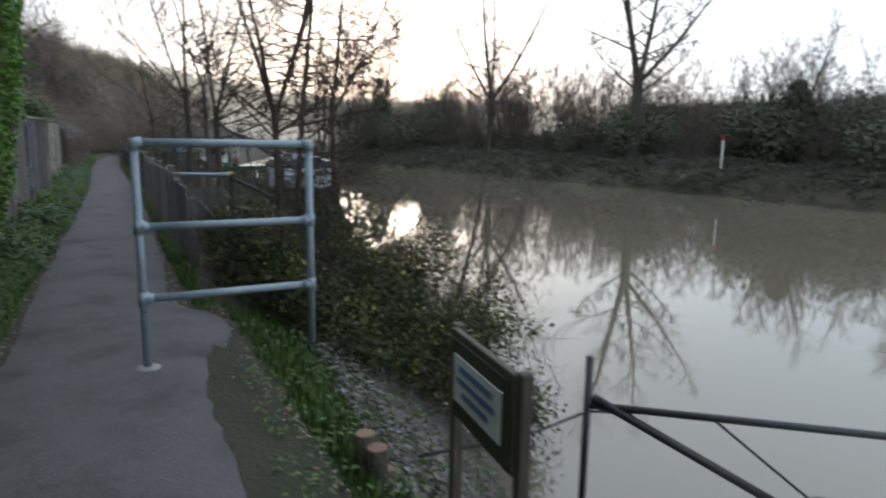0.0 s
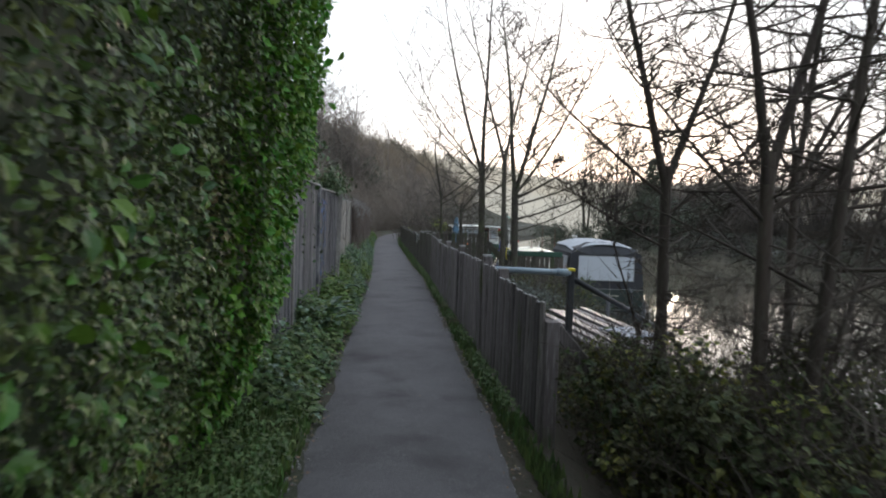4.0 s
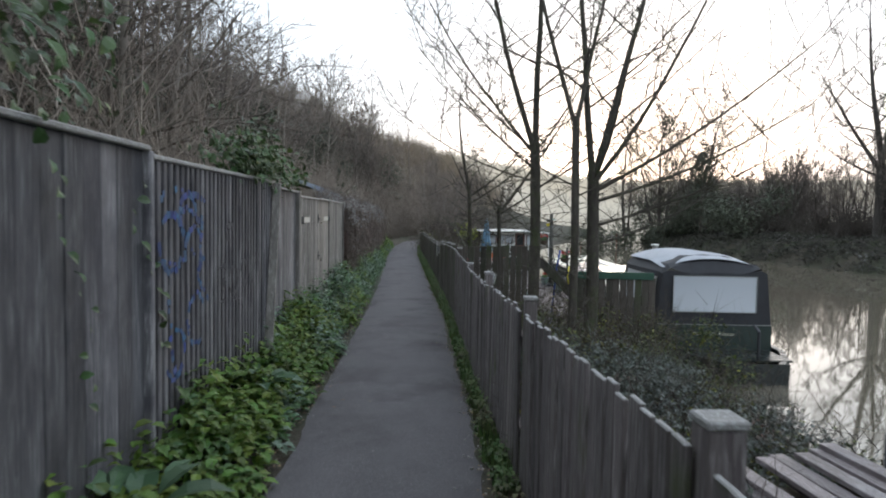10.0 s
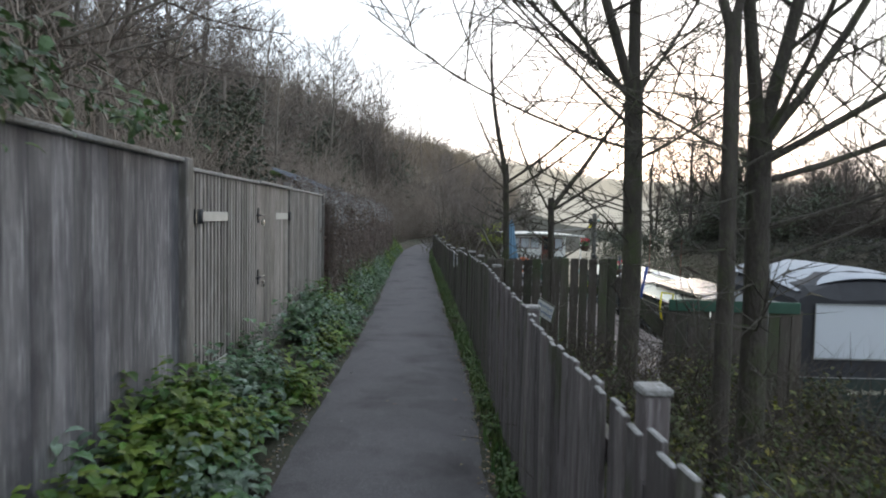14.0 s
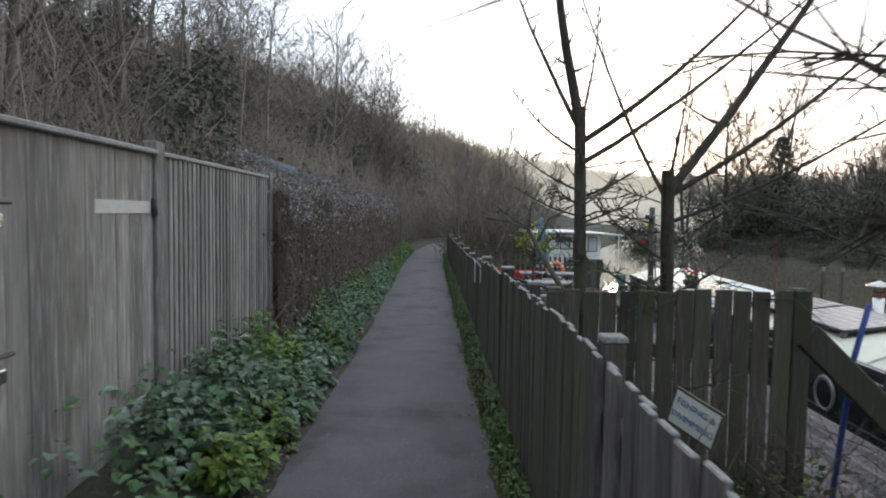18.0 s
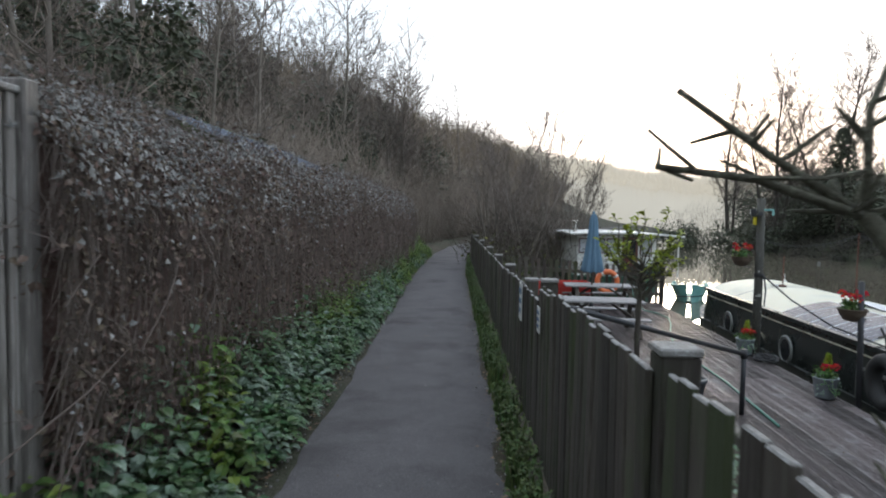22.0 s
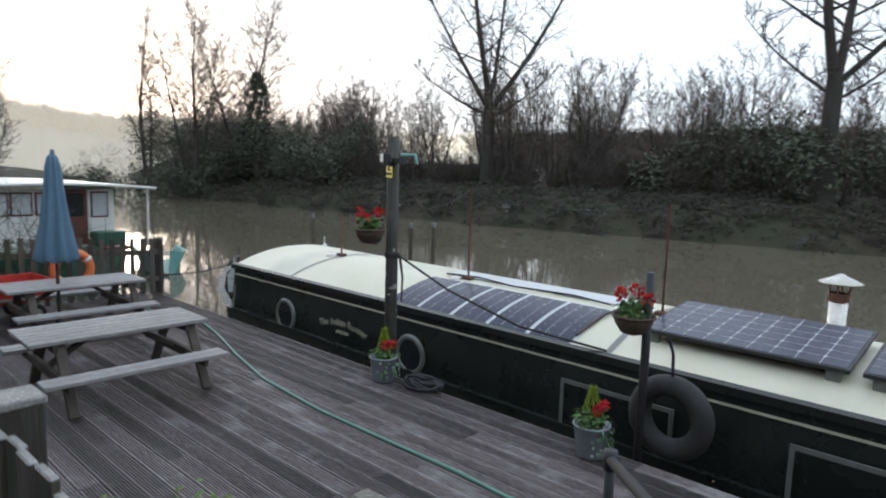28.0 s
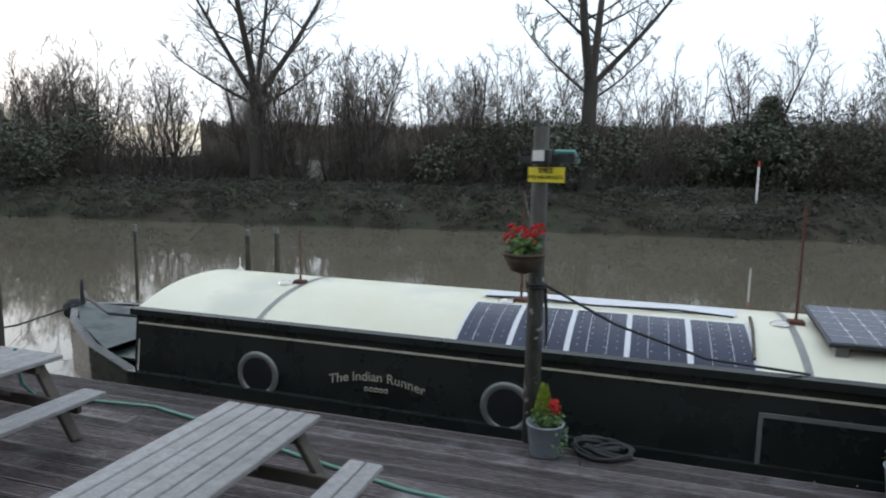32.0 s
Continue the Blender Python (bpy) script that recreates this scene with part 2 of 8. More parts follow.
M = {}
M["asphalt"] = material("asphalt", [(0.078, 0.071, 0.075), (0.125, 0.115, 0.12), (0.21, 0.20, 0.20)], 2.2, 0.82, bump=0.7, fine=110, stain=(0.052, 0.046, 0.048), stain_scale=1.3, stain_at=(0.5, 0.72))
M["soil"] = material("soil", [(0.045, 0.036, 0.026), (0.075, 0.06, 0.042), (0.04, 0.05, 0.024)], 2.5, 0.95, bump=1.0, fine=30, stain=(0.045, 0.05, 0.028), stain_scale=0.5, stain_at=(0.45, 0.6), bump_distance=0.03)
M["old_fence"] = material("old_fence", [(0.235, 0.225, 0.232), (0.09, 0.086, 0.094), (0.38, 0.37, 0.38)], 2.6, 0.85, bump=0.6, fine=22, stretch=(3, 3, 0.32), vary=0.36, stain=(0.075, 0.072, 0.082), stain_scale=1.9, stain_at=(0.48, 0.66))
# Same tones as the old fence, over a quarter darker, for one bay
M["old_fence_darker"] = material("old_fence_darker", [(0.17, 0.163, 0.172), (0.062, 0.06, 0.067), (0.28, 0.275, 0.285)], 2.6, 0.85, bump=0.6, fine=22, stretch=(3, 3, 0.32), vary=0.36, stain=(0.055, 0.052, 0.06), stain_scale=1.9, stain_at=(0.46, 0.64))
M["fence_dark"] = material("fence_dark", [(0.20, 0.187, 0.193), (0.083, 0.078, 0.086), (0.31, 0.30, 0.305)], 3.0, 0.85, bump=0.5, fine=26, stretch=(3, 3, 0.25), vary=0.3, stain=(0.035, 0.034, 0.04), stain_scale=1.6, stain_at=(0.44, 0.64))
M["fence_new"] = material("fence_new", [(0.30, 0.273, 0.252), (0.135, 0.122, 0.114), (0.44, 0.415, 0.39)], 2.4, 0.85, bump=0.5, fine=26, stretch=(3, 3, 0.25), vary=0.25, stain=(0.08, 0.085, 0.055), stain_scale=1.0, stain_at=(0.58, 0.75))
M["picket"] = material("picket", [(0.165, 0.142, 0.135), (0.085, 0.07, 0.07), (0.26, 0.235, 0.23)], 3.0, 0.85, bump=0.5, fine=26, stretch=(3, 3, 0.25), vary=0.35, stain=(0.07, 0.085, 0.03), stain_scale=1.5, stain_at=(0.58, 0.72))
M["picket_dark"] = material("picket_dark", [(0.085, 0.072, 0.06), (0.055, 0.045, 0.038), (0.13, 0.12, 0.10)], 3.0, 0.8, bump=0.4, fine=26, stretch=(3, 3, 0.25), vary=0.35, stain=(0.06, 0.075, 0.035), stain_scale=1.1, stain_at=(0.5, 0.68))
M["frost_wood"] = material("frost_wood", [(0.30, 0.29, 0.28), (0.20, 0.19, 0.18), (0.5, 0.5, 0.5)], 14, 0.8, bump=0.4, fine=90)
M["bark"] = material("bark", [(0.055, 0.046, 0.038), (0.095, 0.082, 0.068), (0.10, 0.105, 0.062)], 6, 0.95, bump=1.0, fine=26, stretch=(1, 1, 0.35), vary=0.2, bump_distance=0.035, stain=(0.07, 0.085, 0.035), stain_scale=3, stain_at=(0.55, 0.7))
M["weed_leaf"] = material("weed_leaf", [(0.07, 0.125, 0.035), (0.11, 0.165, 0.05)], 1.4, 0.65, bump=0, island=0.4, through_light=0.2, stain=(0.12, 0.10, 0.06), stain_scale=1.5, stain_at=(0.55, 0.7))
M["bark_red"] = material("bark_red", [(0.045, 0.033, 0.027), (0.08, 0.06, 0.048), (0.08, 0.075, 0.055)], 5, 0.9, bump=0.8, fine=40, stretch=(1, 1, 0.3), vary=0.2)
# Bark paled in its base colour to stand in for mist
M["bark_misted"] = material("bark_misted", [(0.15, 0.128, 0.106), (0.22, 0.192, 0.165)], 2, 0.9, bump=0, vary=0.3)
M["bark_river"] = material("bark_river", [(0.042, 0.036, 0.03), (0.068, 0.059, 0.05)], 2, 0.9, bump=0.6, fine=14, stretch=(1, 1, 0.3), vary=0.2, bump_distance=0.03)
M["bank_twig"] = material("bank_twig", [(0.05, 0.041, 0.034), (0.08, 0.066, 0.055)], 0.7, 0.9, bump=0, island=0.2)
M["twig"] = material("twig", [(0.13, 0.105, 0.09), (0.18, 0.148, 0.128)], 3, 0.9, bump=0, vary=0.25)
M["dead_creeper"] = material("dead_creeper", [(0.10, 0.066, 0.05), (0.165, 0.12, 0.094), (0.22, 0.185, 0.16)], 6, 0.9, bump=0, island=0.4, through_light=0.12)
# Lighter twig copy: the hillside mist is mixed into its colour
M["hill_twig_misted"] = material("hill_twig_misted", [(0.21, 0.17, 0.14), (0.29, 0.24, 0.20)], 0.5, 0.9, bump=0, vary=0.2)
M["frost_leaf"] = material("frost_leaf", [(0.25, 0.24, 0.225), (0.36, 0.36, 0.355)], 6, 0.9, bump=0, island=0.3, through_light=0.12)
M["hedge_leaf"] = material("hedge_leaf", [(0.065, 0.175, 0.02), (0.12, 0.255, 0.033)], 1.4, 0.45, bump=0, island=0.5, spec=0.3, through_light=0.25, stain=(0.13, 0.14, 0.035), stain_scale=4, stain_at=(0.66, 0.76))
M["verge_leaf"] = material("verge_leaf", [(0.055, 0.12, 0.042), (0.10, 0.18, 0.072)], 1.2, 0.6, bump=0, island=0.4, through_light=0.2, stain=(0.22, 0.29, 0.23), stain_scale=5, stain_at=(0.46, 0.62))
M["grass"] = material("grass", [(0.075, 0.14, 0.032), (0.115, 0.185, 0.048)], 1.0, 0.7, bump=0, island=0.35, through_light=0.2, stain=(0.16, 0.15, 0.085), stain_scale=1.1, stain_at=(0.55, 0.75))
M["scrub_leaf"] = material("scrub_leaf", [(0.038, 0.068, 0.017), (0.074, 0.066, 0.029)], 1.3, 0.7, bump=0, island=0.5, through_light=0.25, stain=(0.26, 0.26, 0.04), stain_scale=2.6, stain_at=(0.52, 0.70))
M["laurel_leaf"] = material("laurel_leaf", [(0.042, 0.105, 0.014), (0.085, 0.165, 0.022)], 1.6, 0.36, bump=0, island=0.5, spec=0.35, through_light=0.25, stain=(0.15, 0.21, 0.04), stain_scale=3, stain_at=(0.6, 0.75))
M["privet_leaf"] = material("privet_leaf", [(0.05, 0.09, 0.022), (0.125, 0.16, 0.05)], 2.2, 0.4, bump=0, island=0.6, spec=0.35, through_light=0.2, stain=(0.17, 0.13, 0.06), stain_scale=2.2, stain_at=(0.62, 0.72))
M["verge_bright"] = material("verge_bright", [(0.085, 0.16, 0.024), (0.16, 0.235, 0.042)], 1.2, 0.55, bump=0, island=0.4, through_light=0.25, stain=(0.07, 0.13, 0.04), stain_scale=2.5, stain_at=(0.5, 0.65))
M["frost_litter"] = material("frost_litter", [(0.11, 0.095, 0.08), (0.20, 0.185, 0.17)], 5, 0.9, bump=0, island=0.45, stain=(0.26, 0.265, 0.27), stain_scale=6, stain_at=(0.52, 0.75))
M["frost_bramble"] = material("frost_bramble", [(0.07, 0.085, 0.065), (0.17, 0.18, 0.17)], 1.5, 0.85, bump=0, island=0.5, through_light=0.15, stain=(0.11, 0.06, 0.04), stain_scale=1.6, stain_at=(0.58, 0.72))
M["bank_bramble"] = material("bank_bramble", [(0.03, 0.03, 0.022), (0.05, 0.046, 0.034)], 0.8, 0.9, bump=0, island=0.45, stain=(0.20, 0.195, 0.19), stain_scale=0.55, stain_at=(0.55, 0.75))
M["ivy_leaf"] = material("ivy_leaf", [(0.038, 0.075, 0.022), (0.07, 0.115, 0.036)], 1.4, 0.4, bump=0, island=0.5, through_light=0.2, stain=(0.15, 0.15, 0.04), stain_scale=3, stain_at=(0.62, 0.74))
M["dock_leaf"] = material("dock_leaf", [(0.05, 0.105, 0.05), (0.085, 0.15, 0.075)], 9, 0.5, bump=0.2, fine=60, vary=0.3, through_light=0.15)
M["evergreen"] = material("evergreen", [(0.055, 0.066, 0.042), (0.08, 0.09, 0.055)], 0.6, 0.6, bump=0, island=0.4, through_light=0.12)
M["far_scrub"] = material("far_scrub", [(0.048, 0.042, 0.032), (0.068, 0.056, 0.043)], 0.4, 1.0, bump=0, island=0.22, spec=0.1, stain=(0.06, 0.08, 0.04), stain_scale=0.25, stain_at=(0.5, 0.65))
# Base tones raised for mist at the bend; the pale stain is frost
M["bend_leaf"] = material("bend_leaf", [(0.10, 0.095, 0.06), (0.17, 0.15, 0.105)], 0.6, 0.9, bump=0, island=0.4, spec=0.2, stain=(0.26, 0.25, 0.23), stain_scale=0.8, stain_at=(0.5, 0.7))
M["dry_grass"] = material("dry_grass", [(0.042, 0.038, 0.028), (0.085, 0.08, 0.068)], 0.6, 0.9, bump=0, island=0.35, through_light=0.15, stain=(0.065, 0.075, 0.04), stain_scale=0.7, stain_at=(0.5, 0.65))
M["deck"] = material("deck", [(0.185, 0.155, 0.155), (0.088, 0.07, 0.07), (0.33, 0.295, 0.30)], 2.0, 0.38, bump=0.5, fine=40, stretch=(5, 0.3, 4), vary=0.5, stain=(0.36, 0.345, 0.355), stain_scale=1.9, stain_at=(0.56, 0.74))
M["table_wood"] = material("table_wood", [(0.32, 0.31, 0.31), (0.22, 0.205, 0.20), (0.42, 0.42, 0.43)], 3, 0.7, bump=0.3, fine=30, stretch=(4, 4, 4), vary=0.12)
M["table_leg"] = material("table_leg", [(0.10, 0.085, 0.07), (0.06, 0.05, 0.04)], 5, 0.8, bump=0.3, fine=30, vary=0.15)
M["hull_black"] = material("hull_black", [(0.012, 0.016, 0.015), (0.022, 0.026, 0.024)], 1.5, 0.28, bump=0.03, fine=8)
M["cream"] = material("cream", [(0.70, 0.67, 0.52), (0.78, 0.76, 0.63)], 1.2, 0.45, bump=0.04, fine=30, stain=(0.62, 0.62, 0.52), stain_scale=0.8)
M["coachline"] = material("coachline", [(0.50, 0.47, 0.36), (0.58, 0.55, 0.44)], 4, 0.4, bump=0)
M["galvanised"] = material("galvanised", [(0.24, 0.31, 0.37), (0.33, 0.40, 0.46), (0.42, 0.47, 0.5)], 9, 0.55, metal=0.35, bump=0.2, fine=70, stain=(0.10, 0.09, 0.08), stain_scale=14, stain_at=(0.66, 0.72))
M["black_steel"] = material("black_steel", [(0.035, 0.037, 0.042), (0.06, 0.06, 0.065)], 8, 0.5, metal=0.3, bump=0.2, fine=60)
M["rubber"] = material("rubber", [(0.025, 0.025, 0.025), (0.045, 0.045, 0.045)], 8, 0.75, bump=0.4, fine=50)
M["canopy"] = material("canopy", [(0.02, 0.02, 0.024), (0.035, 0.036, 0.042)], 3, 0.7, bump=0.2, fine=40)
M["kerb_stone"] = material("kerb_stone", [(0.19, 0.175, 0.15), (0.115, 0.105, 0.088), (0.30, 0.29, 0.27)], 5, 0.9, bump=0.6, fine=50, vary=0.3, stain=(0.06, 0.07, 0.035), stain_scale=3, stain_at=(0.5, 0.7))
M["concrete"] = material("concrete", [(0.36, 0.35, 0.33), (0.26, 0.25, 0.235), (0.44, 0.43, 0.41)], 9, 0.9, bump=0.5, fine=70)


def water_material():
    m = bpy.data.materials.new("river_water")
    m.use_nodes = True
    n, l = m.node_tree.nodes, m.node_tree.links
    b = n["Principled BSDF"]
    b.inputs["Base Color"].default_value = (0.165, 0.143, 0.107, 1)
    b.inputs["Roughness"].default_value = 0.03
    b.inputs["IOR"].default_value = 1.9
    tc, mp = n.new("ShaderNodeTexCoord"), n.new("ShaderNodeMapping")
    mp.inputs["Scale"].default_value = (1.0, 0.6, 1)
    l.new(tc.outputs["Object"], mp.inputs[0])
    a, c = n.new("ShaderNodeTexNoise"), n.new("ShaderNodeTexNoise")
    a.inputs["Scale"].default_value, a.inputs["Detail"].default_value = 0.9, 3
    c.inputs["Scale"].default_value, c.inputs["Detail"].default_value = 5.0, 2
    s = n.new("ShaderNodeMath")
    s.operation = "MULTIPLY_ADD"
    s.inputs[1].default_value = 0.15
    for t in (a, c):
        l.new(mp.outputs[0], t.inputs["Vector"])
    l.new(c.outputs["Fac"], s.inputs[0])
    l.new(a.outputs["Fac"], s.inputs[2])
    bp = n.new("ShaderNodeBump")
    bp.inputs["Strength"].default_value, bp.inputs["Distance"].default_value = 0.045, 0.05
    l.new(s.outputs[0], bp.inputs["Height"])
    l.new(bp.outputs[0], b.inputs["Normal"])
    return m


M["water"] = water_material()

# ---- plan ----
WATER = -1.35
DECK = -0.80
PATH_Z = [(-10, 0.03), (5, 0.03), (10, -0.05), (20, -0.14), (25, -0.27), (34, -0.29), (200, -0.3)]
PATH_MID = [(-10, -0.05), (5, -0.12), (9, -0.14), (20, 0.0), (28, -0.08), (38, -0.22), (46, -0.1), (52, 0.4), (58, 1.6), (66, 4.0), (80, 9.0), (100, 17), (140, 34)]
BANK = [(-40, 3.6), (-5, 3.0), (2, 2.5), (5, 3.1), (8, 3.6), (12, 3.9), (20, 4.5), (37, 5.1), (48, 6.8), (65, 12.5), (95, 24), (140, 42)]
FAR = [(-60, 35.0), (10, 29.9), (30, 28.2), (45, 25.6), (60, 24.4), (75, 24.8), (95, 32), (140, 52)]


def path_z(y):
    return lerp(y, PATH_Z)


def path_mid(y):
    return lerp(y, PATH_MID)


def hill(d, y):
    """Height of the wooded hillside, d metres behind its foot."""
    if d <= 0:
        return 0.0
    return 9.5 * (1 - math.exp(-d * 0.052)) * min(1.0, 0.35 + d * 0.06)


def ground_z(x, y):
    p, mid = path_z(y), path_mid(y)
    left, right = mid - 0.7, mid + 0.7
    bx, fx = lerp(y, BANK), lerp(y, FAR)
    rough = 0.05 * noise.noise(Vector((x * 1.1, y * 1.1, 0))) + 0.25 * noise.noise(Vector((x * 0.13, y * 0.13, 3))) * min(1, max(0, abs(x - mid) - 4) / 6)
    if x < left:
        d = left - x
        return p - 0.01 + 0.17 * min(1, d / 0.45) + hill(d - 1.4, y) + rough * min(1, d / 0.3)
    if x <= right:
        return p - 0.012
    if x < bx:
        t = (x - right) / max(0.3, bx - right)
        low = -1.05 if 22.2 < y < 37.5 else WATER - 0.1
        if 22.2 < y < 29.6:
            k = min(1, max(0, (x - right - 0.3) / 1.8))
            return (p - 0.02 + (-0.66 - p) * k if x < 2.95 else low) + rough * 0.3
        if 22.2 < y < 37.5:
            k = min(1, max(0, (x - right - 0.3) / 0.8))
            return p - 0.02 + (low - p) * k + rough * 0.3
        return p - 0.01 + (low - p) * t ** 1.5 + rough * min(1, t * 3)
    if x < fx:
        return max(WATER - 1.2, WATER - 0.1 - (x - bx) * 0.6) if x < (bx + fx) / 2 else max(WATER - 1.2, WATER - 0.1 - (fx - x) * 0.6)
    d = x - fx
    return WATER - 0.1 + 1.9 * (1 - math.exp(-d / 1.3)) + rough + 0.03 * max(0, d - 8)


def build_ground():
    xs = list(np.arange(-75, -20, 4.0)) + list(np.arange(-20, -4, 1.0)) + list(np.arange(-4, 7, 0.2)) + list(np.arange(7, 22, 1.5)) + list(np.arange(22, 40, 0.6)) + list(np.arange(40, 90, 5.0)) + [140, 260, 600]
    ys = [-400, -150] + list(np.arange(-60, -8, 4.0)) + list(np.arange(-8, 50, 0.5)) + list(np.arange(50, 130, 2.5)) + [150, 220, 400, 700]
    b = Build()
    for y in ys:
        for x in xs:
            b.v.append((x, y, ground_z(x, y)))
    w = len(xs)
    for j in range(len(ys) - 1):
        for i in range(w - 1):
            a = j * w + i
            b.f.append((a, a + 1, a + w + 1, a + w))
    return tagged(part("ground", b, M["soil"], smooth=True), "dark damp earth and leaf litter of river banks and hillside", "ground", kind="structure")


build_ground()
b = Build()
b.poly([(-400, -400, WATER), (600, -400, WATER), (600, 700, WATER), (-400, 700, WATER)])
tagged(part("water", b, M["water"]), "still brown river water mirroring the pale sky", "water", kind="structure")


def build_path():
    b = Build()
    ys = list(np.arange(-8, 60, 0.12)) + list(np.arange(60, 130, 2.0))
    cols = 7
    for y in ys:
        mid, z = path_mid(y), path_z(y)
        el = 0.70 + 0.05 * noise.noise(Vector((1.7, y * 1.3, 0))) + 0.025 * noise.noise(Vector((4, y * 6, 0)))
        er = 0.69 + 0.06 * noise.noise(Vector((7.7, y * 1.1, 0))) + 0.03 * noise.noise(Vector((9, y * 6, 0)))
        er += 0.095 * min(1.0, max(0.0, (y - 7.5) / 2)) + 0.24 * math.exp(-((y - 5.4) / 0.75) ** 2) - (0.06 if y < 4.2 else 0.0)
        for k in range(cols):
            s = k / (cols - 1)
            x = mid - el + s * (el + er)
            b.v.append((x, y, z + 0.016 - 0.022 * (2 * s - 1) ** 4 - 0.02 * (k in (0, cols - 1)) + 0.006 * noise.noise(Vector((x * 2, y * 1.5, 5)))))
    for j in range(len(ys) - 1):
        for k in range(cols - 1):
            a = j * cols + k
            b.f.append((a, a + 1, a + cols + 1, a + cols))
    return tagged(part("pavement", b, M["asphalt"], smooth=True), "narrow grey tarmac towpath with crumbling edges", "path", kind="structure")


build_path()

# ---- plants: generators ----
def spike(b, p, q, r):
    """A shoot that tapers to a point."""
    d = (q - p).normalized()
    s = d.orthogonal().normalized() * r
    w = d.cross(s)
    k = len(b.v)
    b.v += [tuple(p + s), tuple(p - s * 0.5 + w * 0.87), tuple(p - s * 0.5 - w * 0.87), tuple(q)]
    b.f += [(k, k + 1, k + 3), (k + 1, k + 2, k + 3), (k + 2, k, k + 3)]


def sprig(b, p, d, length, r, rng, n, bend=0.1, sides=3):
    """A thin twig with short side shoots."""
    d = Vector(d).normalized()
    pts, cur = [Vector(p)], d.copy()
    for i in range(3):
        cur = (cur + Vector((rng.uniform(-1, 1), rng.uniform(-1, 1), rng.uniform(-1, 1))) * 0.18 + Vector((0, 0, bend))).normalized()
        pts.append(pts[-1] + cur * length / 3)
    b.tube(pts, [r, r * 0.85, r * 0.65, r * 0.4], sides, cap=False)
    for k in range(n):
        s = rng.uniform(0.25, 1) * 3
        i = min(2, int(s))
        q = pts[i].lerp(pts[i + 1], s - i)
        side = Matrix.Rotation(rng.uniform(0, 6.28), 3, cur) @ cur.orthogonal().normalized()
        e = (cur * 0.75 + side * 0.7 + Vector((0, 0, bend))).normalized()
        L = length * rng.uniform(0.25, 0.5)
        spike(b, q, q + (e + Vector((0, 0, bend))) * L, r * 0.7)


def stem_tree(limbs, twigs, base, d, h, r, rng, laterals, first, spread, reach, subs, shoots, thin, rise=0.08, sides=8, keep=None):
    """An upright stem that runs to the top, with side limbs that carry twigs."""
    d = Vector(d).normalized()
    n = 9
    pts, rad = [Vector(base)], [r]
    for i in range(n):
        d = (d + Vector((rng.uniform(-1, 1), rng.uniform(-1, 1), 0)) * 0.055 + Vector((0, 0, 0.05))).normalized()
        pts.append(pts[-1] + d * h / n)
        rad.append(max(thin, r * (1 - 0.93 * ((i + 1) / n) ** 1.1)))
    limbs.tube(pts, rad, sides, cap=False)
    for k in range(laterals):
        s = first + (0.985 - first) * (k + rng.random()) / laterals
        f = s * n
        i = min(n - 1, int(f))
        p = pts[i].lerp(pts[i + 1], f - i)
        rr = rad[i] + (rad[i + 1] - rad[i]) * (f - i)
        a = k * 2.4 + rng.uniform(-0.5, 0.5)
        ang = radians(spread + rng.uniform(-16, 16)) * (1.08 - 0.45 * s)
        out = Vector((math.cos(a), math.sin(a), 0))
        if keep is not None and p.x + out.x * reach * h * 0.9 < keep:
            out.x = abs(out.x)
        e = (out * math.sin(ang) + Vector((0, 0, 1)) * math.cos(ang)).normalized()
        L = reach * h * (0.35 + 0.65 * (1 - s) ** 0.6) * rng.uniform(0.6, 1.15)
        q, cur = [p.copy()], e.copy()
        m = 5
        for j in range(m):
            cur = (cur + Vector((rng.uniform(-1, 1), rng.uniform(-1, 1), rng.uniform(-1, 1))) * 0.13 + Vector((0, 0, rise))).normalized()
            q.append(q[-1] + cur * L / m)
        r0 = max(thin, rr * 0.4)
        qr = [max(thin, r0 * (1 - 0.8 * j / m)) for j in range(m + 1)]
        limbs.tube(q, qr, 5 if sides > 6 else 4, cap=False)
        for j in range(subs):
            u = (0.18 + 0.82 * (j + rng.random()) / subs) * m
            i2 = min(m - 1, int(u))
            w = q[i2].lerp(q[i2 + 1], u - i2)
            ax = (q[i2 + 1] - q[i2]).normalized()
            side = Matrix.Rotation(rng.uniform(0, 6.28), 3, ax) @ ax.orthogonal().normalized()
            sprig(twigs, w, ax * 0.7 + side * 0.75, L * rng.uniform(0.25, 0.5), max(thin * 0.8, qr[i2] * 0.5), rng, shoots, rise)


def upright_tree(name, label, at, stems, seed, laterals=16, first=0.3, spread=58, reach=0.36, subs=7, shoots=4, thin=0.005, near=True, rise=0.08, bark="bark", group="", keep=None):
    """stems: rows of (dx, dy, height, radius, lean x, lean y)."""
    rng = random.Random(seed)
    t = thing(name, label, "tree", at, group=group)
    crown = Build()
    for dx, dy, h, r, lx, ly in stems:
        limbs = Build()
        stem_tree(limbs, crown, (dx, dy, -0.25), (lx, ly, 1), h + 0.25, r, rng, laterals, first, spread, reach, subs, shoots, thin, rise, 9 if near else 6, keep)
        part("trunk", limbs, M[bark], t, smooth=True)
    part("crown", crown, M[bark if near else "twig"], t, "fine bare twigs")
    return t


